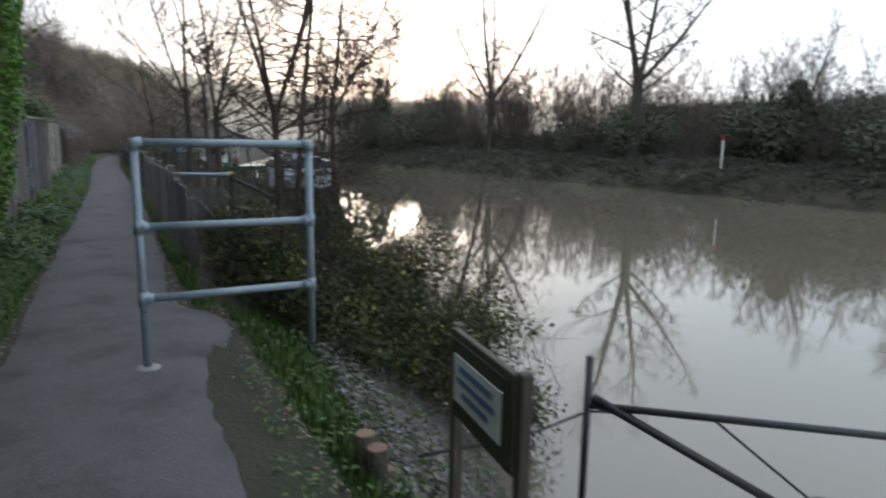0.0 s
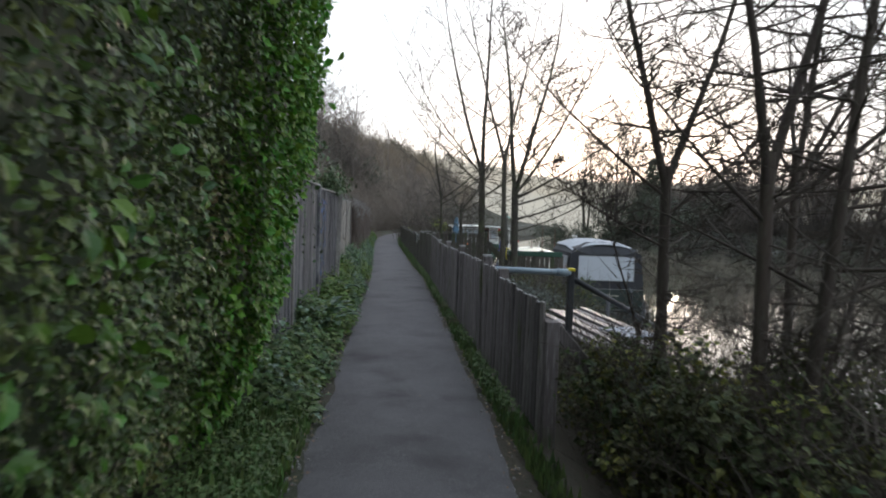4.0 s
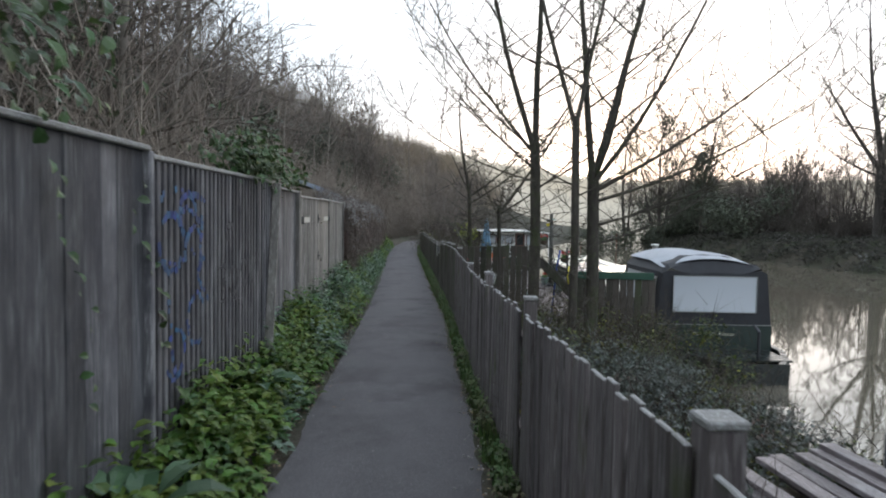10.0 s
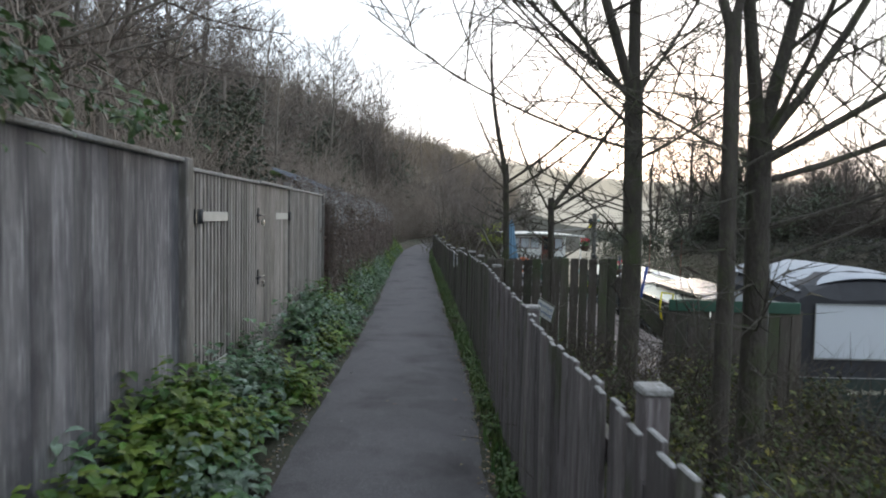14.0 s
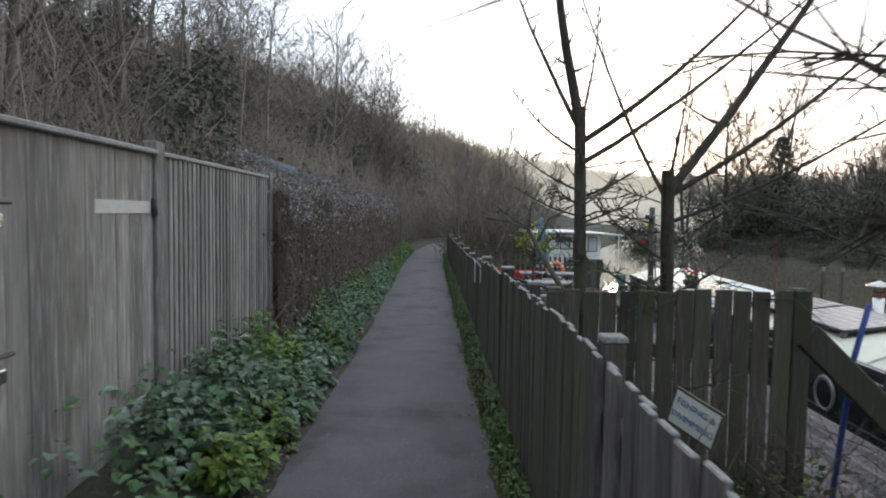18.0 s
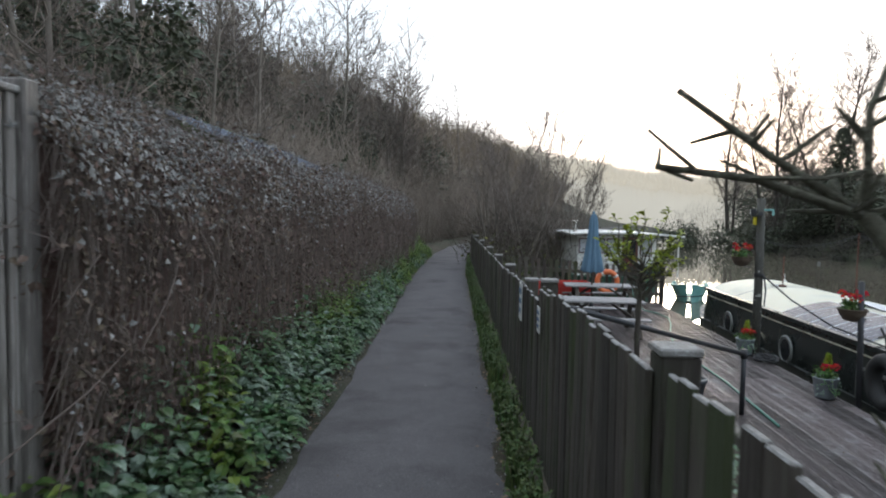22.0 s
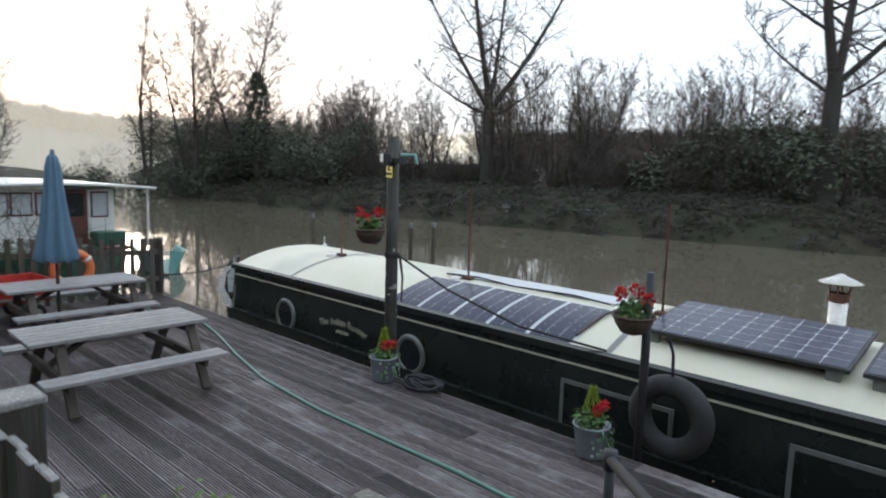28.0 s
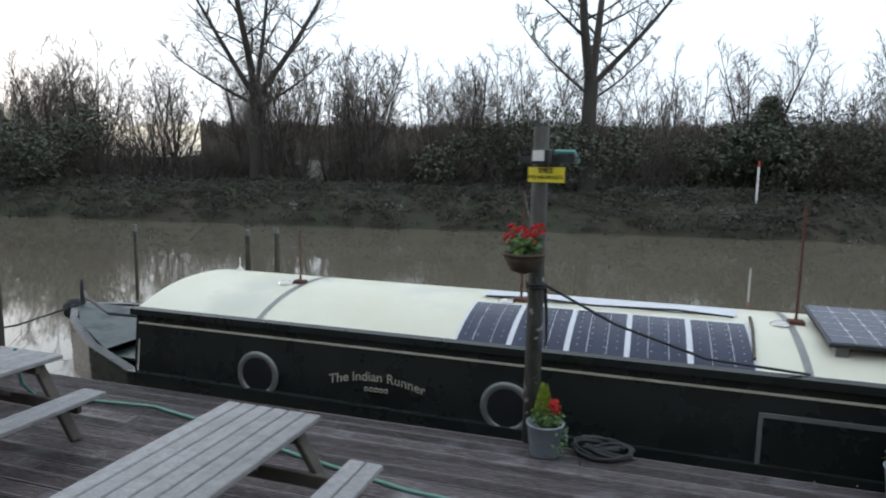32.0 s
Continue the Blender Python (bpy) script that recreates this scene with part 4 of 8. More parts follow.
# ---- hedge at the start ----
def hedge():
    rng = random.Random(3)
    t = thing("ivy_hedge", "tall glossy green clipped hedge beside the towpath", "hedge", (0, 0, 0))
    core = Build()
    # Unseen height and run behind the start, added to block sky light
    ys, zs = np.arange(-12.5, 8.5, 0.35), np.arange(0.15, 5.7, 0.3)
    prof = [(0.1, -1.38), (0.5, -1.16), (1.0, -1.0), (2.0, -0.90), (3.0, -0.80), (4.4, -0.82), (5.7, -1.2)]
    def face(y, z):
        return lerp(z, prof) + 0.09 * noise.noise(Vector((y * 0.8, z * 0.8, 2))) + 0.05 * noise.noise(Vector((y * 2.5, z * 2.5, 8))) - (0.10 if 4.9 < y < 7.4 else 0.02)
    for y in ys:
        for z in zs:
            core.v.append((face(y, z) - 0.16, y, z))
    w = len(zs)
    for j in range(len(ys) - 1):
        for i in range(w - 1):
            a = j * w + i
            core.f.append((a, a + w, a + w + 1, a + 1))
    k = len(core.v)
    core.v += [(-2.4, ys[-1], 0.1), (-2.4, ys[-1], zs[-1]), (-1.1, ys[-1], zs[-1]), (-1.2, ys[-1], 0.1), (-2.4, ys[0], 0.1), (-2.4, ys[0], zs[-1])]
    core.f += [(k, k + 1, k + 2, k + 3), (k, k + 4, k + 5, k + 1)]
    part("inner_thicket", core, M["evergreen"], t)
    for nm, ya, yb, cnt, lo, hi, mat, wide in (("laurel_leaves", 0.6, 5.1, 11000, 0.07, 0.125, "laurel_leaf", True), ("privet_leaves", 4.8, 7.6, 29000, 0.028, 0.05, "privet_leaf", False), ("ivy_leaves", 7.2, 9.45, 17000, 0.04, 0.075, "hedge_leaf", False)):
        lv = Build()
        for i in range(cnt):
            y = rng.uniform(ya, yb)
            z = 0.3 + 5.2 * rng.random() ** 1.25
            x = face(y, z) - abs(rng.gauss(0, 0.085)) + 0.05
            end = lerp(z, [(1.6, 8.45), (2.2, 9.2)])
            if y > end - 0.15:
                x -= rng.uniform(0, 0.9)
                y = end + rng.gauss(0, 0.07)
            d = Vector((rng.uniform(0.1, 0.9), rng.uniform(-0.9, 0.9), rng.uniform(-1.0, 0.35)))
            n = Vector((1, rng.uniform(-0.7, 0.7), rng.uniform(-0.1, 1.0)))
            s = rng.uniform(lo, hi)
            (lv.broad if wide else lv.leaf)((x, y, z), d, n, s, s * rng.uniform(0.5, 0.68) * (1 if wide else 1.15))
        part(nm, lv, M[mat], t)["kind"] = "stuff"
    spray = Build()
    for i in range(150):
        y, z = rng.uniform(3.6, 7.6), 0.5 + 3.6 * rng.random()
        c = Vector((face(y, z) + 0.04, y, z))
        for k in range(rng.randrange(5, 12)):
            s = rng.uniform(0.04, 0.08)
            spray.broad(c + Vector((rng.uniform(-0.02, 0.07), rng.gauss(0, 0.09), rng.gauss(0, 0.10))), (rng.uniform(0.1, 0.8), rng.uniform(-1, 1), rng.uniform(-1.1, 0.2)), (1, rng.uniform(-0.6, 0.6), rng.uniform(0.0, 0.9)), s, s * 0.62)
    part("ivy_spray", spray, M["laurel_leaf"], t, "larger ivy leaves over the hedge face")["kind"] = "stuff"
    tw = Build()
    for i in range(500):
        y = rng.uniform(4.6, 8.0)
        z = rng.uniform(0.2, 2.2)
        p = Vector((face(y, z) - 0.03, y, z))
        spike(tw, p, p + Vector((rng.uniform(0.0, 0.14), rng.uniform(-0.2, 0.2), rng.uniform(-0.1, 0.3))), 0.003)
    part("twig_tangle", tw, M["twig"], t)["kind"] = "stuff"
    top = Build()
    for i in range(2400):
        y = rng.uniform(7.6, 9.7)
        c = Vector((-1.32, y, 2.25 + 1.3 * rng.random()))
        d = Vector((rng.uniform(-1, 1), rng.uniform(-1, 1), rng.uniform(-1, 0.4)))
        s = rng.uniform(0.06, 0.13)
        top.broad(c + Vector((rng.gauss(0.05, 0.18), 0, rng.gauss(0, 0.25))), d, (rng.uniform(-.5, 1), rng.uniform(-.6, .6), 1), s, s * 0.6)
    part("overhang", top, M["hedge_leaf"], t, "leafy shoots leaning over the fence")
    return t


hedge()

# ---- dead creeper hedge ----
def creeper():
    rng = random.Random(5)
    t = thing("creeper_hedge", "brown winter creeper hedge with frosted seed heads", "hedge", (0, 0, 0))
    core, leafs, frost, stems = Build(), Build(), Build(), Build()
    ys = np.arange(23.9, 42.6, 0.4)
    prof = [(-1.28, 0.0), (-1.22, 0.6), (-1.2, 1.2), (-1.3, 1.6), (-1.55, 1.84), (-1.95, 1.86)]
    def skin(y, k):
        x, z = prof[k]
        n = 1.6 * noise.noise(Vector((y * 0.9, k * 0.7, 3)))
        return (x + 0.12 * n - 0.12, y, z * (1 + 0.06 * n) + path_z(y) * 0.3)
    for y in ys:
        for k in range(len(prof)):
            core.v.append(skin(y, k))
    w = len(prof)
    for j in range(len(ys) - 1):
        for i in range(w - 1):
            a = j * w + i
            core.f.append((a, a + w, a + w + 1, a + 1))
    part("thicket", core, M["dead_creeper"], t)
    for i in range(30000):
        y = 23.9 + 18.6 * rng.random() ** 1.45
        s = rng.random() * (w - 1.001)
        k = int(s)
        a, c = Vector(skin(y, k)), Vector(skin(y, k + 1))
        p = a.lerp(c, s - k) + Vector((0.12 + abs(rng.gauss(0, 0.06)), 0, rng.gauss(0, 0.03)))
        d = Vector((rng.uniform(-0.3, 1), rng.uniform(-1, 1), rng.uniform(-1.4, 0.3)))
        z = rng.uniform(0.022, 0.055)
        if s > 2.4 and rng.random() < 0.26 or rng.random() < 0.05:
            frost.leaf(p + Vector((0.03, 0, 0.02)), d, (1, 0, 0.5), z * 0.9, z * 0.7)
        else:
            leafs.leaf(p, d, (1, rng.uniform(-.8, .8), rng.uniform(-.3, .8)), z, z * 0.6)
        if i % 3 == 0:
            q = p + Vector((rng.uniform(-0.02, 0.06), rng.uniform(-0.25, 0.25), -rng.uniform(0.15, 0.6)))
            spike(stems, p, q, 0.003)
    for i in range(330):
        y = 23.9 + 18.4 * rng.random() ** 1.3
        s = (w - 1.001) * (1 - rng.random() ** 1.7)
        k = int(s)
        c = Vector(skin(y, k)).lerp(Vector(skin(y, k + 1)), s - k) + Vector((0.06, 0, 0.0))
        r = rng.uniform(0.10, 0.24) * (1.25 if s > 2.5 else 1.0)
        brush(stems, rng, c, (r, r * 1.4, r), 14, 0.28, 0.003, 0.3)
        foliage(leafs, rng, c, (r, r * 1.3, r), 46, 0.05, 0.03, 0.3)
        if s > 2.2:
            foliage(frost, rng, c + Vector((0.03, 0, 0.05)), (r, r * 1.2, r * 0.9), 20, 0.035, 0.026, 0.7)
    for i in range(210):
        y = 23.9 + 17 * rng.random() ** 1.4
        s = 2.0 + (w - 3.05) * rng.random() ** 0.8
        k = int(s)
        c = Vector(skin(y, k)).lerp(Vector(skin(y, k + 1)), s - k) + Vector((0.2, 0, 0.06))
        for j in range(rng.randrange(3, 8)):
            q = c + Vector((rng.gauss(0, 0.05), rng.gauss(0, 0.12), rng.gauss(0, 0.07)))
            brush(frost, rng, q, (0.012, 0.012, 0.012), 16, 0.026, 0.0035, 0.0)
    for i in range(420):
        y = 23.9 + 17 * rng.random() ** 1.4
        s = (w - 1.01) * rng.random()
        k = int(s)
        c = Vector(skin(y, k)).lerp(Vector(skin(y, k + 1)), s - k) + Vector((0.17, 0, 0))
        a = c + Vector((rng.uniform(0, 0.08), rng.gauss(0, 0.3), -rng.uniform(0.2, 0.7)))
        stems.tube([c, c.lerp(a, 0.5) + Vector((0.06, rng.gauss(0, 0.06), 0.03)), a], 0.0035, 4)
    part("dead_leaves", leafs, M["dead_creeper"], t)["kind"] = "stuff"
    part("seed_fluff", frost, M["frost_leaf"], t, "frosted fluffy seed heads")["kind"] = "stuff"
    part("bramble_tangle", stems, M["twig"], t)["kind"] = "stuff"
    return t


creeper()

# ---- verge plants ----
def verge():
    rng = random.Random(9)
    v, vb, vd, gr, fl = Build(), Build(), Build(), Build(), Build()
    for i in range(2500):
        y = rng.uniform(8.6, 46)
        left = path_mid(y) - 0.68
        x = left - 0.02 - 0.64 * rng.random()
        if 19.3 < y < 20.9 and rng.random() < 0.85:
            continue
        t = (left - x) / 0.6
        h = (0.09 + 0.32 * min(1, t * 1.5)) * rng.uniform(0.6, 1.25) * (1.0 + 0.7 * noise.noise(Vector((y * 0.9, 1, 1)))) * lerp(y, [(12, 1.0), (22, 1.4)])
        z = ground_z(x, y)
        lush = noise.noise(Vector((x * 2.0, y * 1.1, 6))) + (0.35 if 11 < y < 18 or y > 34 else -0.15) + 0.25 * (t - 0.5)
        b = vd if y < 12 and rng.random() < 0.75 else vb if lush > 0.05 else v
        rad = rng.uniform(0.06, 0.12)
        for k in range(rng.randrange(22, 32)):
            a = rng.uniform(0, 6.28)
            q = rad * rng.random() ** 0.5
            zz = z + h * (1 - 0.5 * (q / rad) ** 2) * rng.uniform(0.35, 1)
            s = rng.uniform(0.035, 0.10)
            (b.broad if s > 0.055 else b.leaf)((x + q * math.cos(a), y + q * math.sin(a), zz), (math.cos(a), math.sin(a), rng.uniform(-0.6, 0.35)), (0.2, 0, 1), s, s * 0.72)
    for i in range(1500):
        y = rng.uniform(2.3, 5.0)
        x = rng.uniform(1.15 + 0.1 * (y - 2.3), 2.4)
        s = rng.uniform(0.03, 0.075)
        a = rng.uniform(0, 6.28)
        fl.leaf((x, y, ground_z(x, y) + 0.10 * rng.random() + 0.12 * max(0, 1 - abs(x - 1.6) * 2)), (math.cos(a), math.sin(a), rng.uniform(-0.5, 0.4)), (0, 0, 1), s, s * 0.55)
        if i % 3 == 0:
            p = Vector((x, y, ground_z(x, y) + 0.02))
            spike(fl, p, p + Vector((rng.uniform(-0.25, 0.25), rng.uniform(-0.25, 0.25), rng.uniform(0.02, 0.22))), 0.004)
    for i in range(17000):
        y = rng.uniform(1.0, 10.5)
        x = path_mid(y) - 0.70 - 0.42 * rng.random()
        a = rng.uniform(0, 6.28)
        gr.leaf((x, y, ground_z(x, y) - 0.01), (math.cos(a) * 1.1, math.sin(a) * 1.1, 1), (math.cos(a), math.sin(a), 0), rng.uniform(0.04, 0.11), 0.0065, 0.1, 0.5)
    for i in range(1500):
        y = rng.uniform(8.8, 46)
        x = path_mid(y) + 0.74 + (fence_x(y) - 0.05 - path_mid(y) - 0.74) * rng.random() ** 0.7
        if noise.noise(Vector((3, y * 1.3, 2))) < -0.25:
            continue
        z = ground_z(x, y)
        h = rng.uniform(0.05, 0.16)
        for k in range(11):
            a = rng.uniform(0, 6.28)
            s = rng.uniform(0.025, 0.05)
            vd.leaf((x + 0.05 * math.cos(a) * rng.random(), y + 0.06 * math.sin(a) * rng.random(), z + h * rng.uniform(0.2, 1)), (math.cos(a), math.sin(a), rng.uniform(-0.5, 0.5)), (-0.2, 0, 1), s, s * 0.65, 0.3, 0.3)
    for i in range(620):
        y = rng.uniform(1.6, 9.4)
        x = path_mid(y) - 0.74 - 0.42 * rng.random()
        z = ground_z(x, y)
        h = rng.uniform(0.06, 0.2)
        for k in range(14):
            a = rng.uniform(0, 6.28)
            s = rng.uniform(0.02, 0.05)
            vd.leaf((x + 0.07 * math.cos(a) * rng.random(), y + 0.07 * math.sin(a) * rng.random(), z + h * rng.uniform(0.2, 1)), (math.cos(a), math.sin(a), rng.uniform(-0.5, 0.5)), (0.2, 0, 1), s, s * 0.7, 0.3, 0.3)
    for i in range(330):
        y = rng.uniform(1.6, 5.4)
        x = rng.uniform(path_mid(y) + 0.75 + (0.3 if y > 4.3 else 0), 2.3)
        z = ground_z(x, y)
        for k in range(8):
            a = rng.uniform(0, 6.28)
            s_ = rng.uniform(0.03, 0.065)
            (vd if x < 1.75 or k % 3 else v).broad((x + rng.gauss(0, 0.05), y + rng.gauss(0, 0.05), z + 0.14 * rng.random()), (math.cos(a), math.sin(a), rng.uniform(-0.5, 0.4)), (0, 0, 1), s_ * 0.8, s_ * 0.45)
    for i in range(15000):
        y = rng.uniform(1.6, 5.0)
        x = 0.98 + 0.75 * rng.random()
        if noise.noise(Vector((x * 2.4, y * 1.6, 9))) + 0.5 * (1.25 - x) < -0.1:
            continue
        a = rng.uniform(0, 6.28)
        gr.leaf((x, y, ground_z(x, y) - 0.01), (math.cos(a) * 0.9, math.sin(a) * 0.9, 1), (math.cos(a), math.sin(a), 0), rng.uniform(0.04, 0.12), 0.006, 0.1, 0.6)
    for i in range(2600):
        y = rng.uniform(2.0, 5.2)
        x = rng.uniform(1.35, 2.5)
        p = Vector((x, y, ground_z(x, y) + 0.12 * rng.random()))
        spike(fl, p, p + Vector((rng.gauss(0, 0.14), rng.gauss(0, 0.14), rng.uniform(-0.02, 0.14))), 0.0028)
    for i in range(19000):
        r0 = rng.random()
        if r0 < 0.35:
            y = rng.uniform(0.5, 9.5)
            x = path_mid(y) - 0.72 - abs(rng.gauss(0, 0.16))
        elif r0 < 0.75:
            y = rng.uniform(6.0, 46)
            x = path_mid(y) + 0.75 + abs(rng.gauss(0, 0.08))
        else:
            y = rng.uniform(1.2, 6.2)
            x = rng.uniform(0.85, 2.2)
            if x < path_mid(y) + 1.0:
                continue
        z = ground_z(x, y)
        a = rng.uniform(0, 6.28)
        h = rng.uniform(0.04, 0.13)
        (vd if 0.35 <= r0 < 0.75 else gr).leaf((x, y, z), (math.cos(a) * 0.6, math.sin(a) * 0.6, 1), (math.cos(a), math.sin(a), 0), h, 0.012, 0.1, 0.5)
    tagged(part("verge_plants", v, M["verge_leaf"]), "low frosted green nettles and alkanet along the path edge", "plants", kind="stuff")
    tagged(part("verge_greens", vb, M["verge_bright"]), "bright yellow-green cow parsley and nettles at the fence foot", "plants", kind="stuff")
    tagged(part("path_weeds", vd, M["weed_leaf"]), "low dark green weeds along both edges of the path", "weeds", kind="stuff")
    tagged(part("frosted_litter", fl, M["frost_litter"]), "frosted dead leaves and stems heaped beside the barrier", "leaf litter", kind="stuff")
    tagged(part("grass", gr, M["grass"]), "short tufty grass along the path edges", "grass", kind="stuff")


verge()

# ---- near trees on the river side ----
limb_tree("bare dark tree behind the picket fence", (1.98, 19.15, ground_z(1.98, 19.15)), (1, 0), 2.95, 0.082, [(-0.36, 0, 4.6, 0.046, 0.98), (0.04, 0.1, 5.6, 0.055, 0.98), (-4.5, 0.6, 2.6, 0.015, 0.84), (2.2, 0.2, 2.2, 0.016, 0.8), (-1.5, -0.6, 2.4, 0.016, 0.9), (0.9, 0.5, 3.0, 0.02, 0.98), (-0.85, 0.1, 3.8, 0.026, 0.97), (-1.2, 0.3, 3.2, 0.02, 0.99)], 61, "alder_tree", "bark", (13, 7, 4), 58, 0.48, 0.0062, 0.03, None, 14, 1.3)
limb_tree("bare dark slender tree behind the picket fence", (2.32, 18.15, ground_z(2.32, 18.15)), (1, 0), 3.3, 0.056, [(-0.24, 0, 4.4, 0.036, 0.98), (0.22, 0.1, 4.2, 0.034, 0.98), (-2.6, 0.3, 1.8, 0.013, 0.75), (2.4, 0.2, 1.8, 0.013, 0.7)], 62, "alder_tree", "bark", (13, 7, 4), 58, 0.46, 0.0062, 0.03, None, 10, 1.2)
limb_tree("bare dark tree with long sweeping limbs behind the picket fence", (2.62, 18.3, ground_z(2.62, 18.3)), (1, 0), 2.7, 0.086, [(-0.1, 0, 5.4, 0.052, 0.98), (0.26, 0.1, 5.4, 0.055, 0.98), (0.8, 0, 4.8, 0.036, 0.97), (1.9, -0.1, 4.6, 0.03, 0.93), (3.6, 0.0, 4.4, 0.025, 0.88), (4.2, -0.8, 3.6, 0.02, 0.76), (4.5, 0.6, 3.2, 0.018, 0.66), (0.2, -0.9, 3.0, 0.024, 0.98)], 63, "alder_tree", "bark", (13, 7, 4), 54, 0.42, 0.0062, 0.02, None, 14, 1.4)
limb_tree("pruned leafless tree with spurred branches by the cross fence", (1.24, 21.66, -0.7), (1, 0), 2.72, 0.041, [(-0.62, 0.05, 1.4, 0.016, 0.98), (-0.22, 0, 2.2, 0.035, 0.99), (0.2, 0, 0.8, 0.012, 0.98), (1.5, 0.1, 2.2, 0.02, 0.95), (1.9, -0.1, 2.4, 0.018, 0.90), (-1.7, 0.2, 0.6, 0.011, 0.93), (-3.0, 0.2, 0.5, 0.009, 0.84), (3.2, 0.3, 0.8, 0.010, 0.82), (-5.0, 0.4, 0.45, 0.008, 0.78), (4.0, 0.4, 0.6, 0.009, 0.76)], 71, "fruit_tree", "bark", (16, 2, 1), 66, 0.085, 0.004, 0.03, -0.30, 22, 0.6)
limb_tree("pruned leafless spreading tree by the cross fence", (1.80, 21.6, -0.8), (1, 0), 2.42, 0.044, [(-0.55, 0, 1.7, 0.015, 0.96), (0.12, 0, 0.9, 0.014, 0.98), (0.72, -0.1, 3.0, 0.034, 0.98), (1.6, -0.3, 2.4, 0.02, 0.97), (3.0, -0.2, 2.6, 0.014, 0.9), (-1.6, 0.3, 0.9, 0.011, 0.8), (2.4, 0.4, 1.0, 0.012, 0.7), (-3.0, 0.5, 0.8, 0.010, 0.7)], 74, "fruit_tree", "bark", (15, 3, 1), 64, 0.13, 0.004, 0.04, -0.80, 18, 0.8)
def lopped_tree():
    """A lichened trunk that leans over the fence towards the path and ends in cut, spurred branches."""
    rng = random.Random(77)
    t = thing("lopped_tree", "leaning lopped tree grey with lichen behind the fence", "tree", (1.54, 22.36, -0.51))
    spine = [Vector(p) for p in ((0.08, -0.51, -0.25), (-0.04, -0.41, 0.71), (-0.29, -0.21, 1.39), (-0.42, -0.04, 1.64), (-0.50, 0.10, 1.82))]
    part("trunk", Build().tube(spine, [0.028, 0.025, 0.022, 0.019, 0.016], 10, cap=False), M["lichen_bark"], t, smooth=True)
    arms = [((-0.50, 0.10, 1.82), (-0.66, 0.13, 1.93), (-0.80, 0.14, 2.03)), ((-0.50, 0.10, 1.82), (-0.68, 0.10, 1.88), (-0.84, 0.12, 1.90)), ((-0.44, 0.09, 1.70), (-0.34, 0.13, 1.90), (-0.12, 0.2, 2.02), (0.18, 0.25, 2.16)), ((-0.50, 0.10, 1.82), (-0.48, 0.14, 2.0), (-0.40, 0.18, 2.16)),
            ((-0.29, -0.21, 1.39), (-0.05, -0.1, 1.52), (0.2, -0.05, 1.5)), ((-0.33, -0.15, 1.47), (-0.48, -0.1, 1.5), (-0.56, -0.08, 1.44)), ((-0.1, -0.36, 0.86), (0.1, -0.28, 1.05), (0.25, -0.24, 1.14)), ((-0.2, -0.28, 1.12), (-0.32, -0.34, 1.15), (-0.4, -0.4, 1.08))]
    for arm in arms:
        pts = [Vector(p) for p in arm]
        r = 0.012 if len(arm) > 3 else 0.009
        b = part("branch", Build().tube(pts, [r * (1 - 0.18 * k) for k in range(len(pts))], 7), M["lichen_bark"], t, smooth=True)
        for k in range(9):
            i = rng.randrange(len(pts) - 1)
            p = pts[i].lerp(pts[i + 1], rng.random())
            q = p + Vector((rng.uniform(-1, 1), rng.uniform(-1, 1), rng.uniform(-0.3, 1))).normalized() * rng.uniform(0.04, 0.13)
            part("spur", Build().tube([p, p.lerp(q, 0.6), q], [0.005, 0.004, 0.003], 5), M["lichen_bark"], b)
    part("oak_apple", Build().lathe((-0.40, 0.18, 2.17), [(0.0, -0.014), (0.011, -0.008), (0.014, 0.0), (0.011, 0.008), (0.0, 0.014)], 10), M["litter"], t, "round brown gall", smooth=True)


M["lichen_bark"] = material("lichen_bark", [(0.075, 0.07, 0.052), (0.12, 0.115, 0.085), (0.19, 0.195, 0.145)], 14, 0.95, bump=1.0, fine=60, bump_distance=0.01)
M["litter"] = material("litter", [(0.17, 0.11, 0.065), (0.26, 0.19, 0.12)], 4, 0.9, bump=0, island=0.5)
lopped_tree()
for n_, (x_, y_, z_, r_, limbs_) in enumerate(((2.2, 9.6, 1.92, 0.075, [(-0.32, 0, 3.4, 0.046, 0.97), (0.45, 0.1, 3.4, 0.044, 0.97), (-1.7, 0.1, 2.2, 0.02, 0.93), (1.5, 0, 2.2, 0.022, 0.86), (-2.4, 0.2, 1.6, 0.016, 0.75)]),
                                         (1.65, 7.2, 1.80, 0.055, [(-0.18, 0, 3.2, 0.034, 0.97), (0.42, 0.1, 3.4, 0.038, 0.97), (1.7, 0, 2.4, 0.022, 0.9), (-1.0, 0.3, 1.4, 0.016, 0.88)]),
                                         (1.80, 7.0, 0.55, 0.058, [(0.13, 0, 4.4, 0.046, 0.97), (0.5, 0.1, 3.4, 0.02, 0.97), (0.9, 0.4, 2.4, 0.014, 0.9)]),
                                         (2.75, 8.6, 2.0, 0.05, [(0.12, 0, 3.4, 0.034, 0.97), (0.7, 0, 3.0, 0.028, 0.95), (-0.9, 0.1, 1.8, 0.018, 0.85)]))):
    g_ = ground_z(x_, y_)
    limb_tree("bare twiggy thorn tree on the river bank", (x_, y_, g_), (1, 0), z_ - g_, r_ * 0.68, [(u_, v_, h_, q_ * 0.8, k_) for u_, v_, h_, q_, k_ in limbs_], 81 + n_, "hawthorn_tree", "bark_red", (32, 8, 3), 78, 0.26, 0.005, 0.03, 1.0 - x_, 30, 0.9)
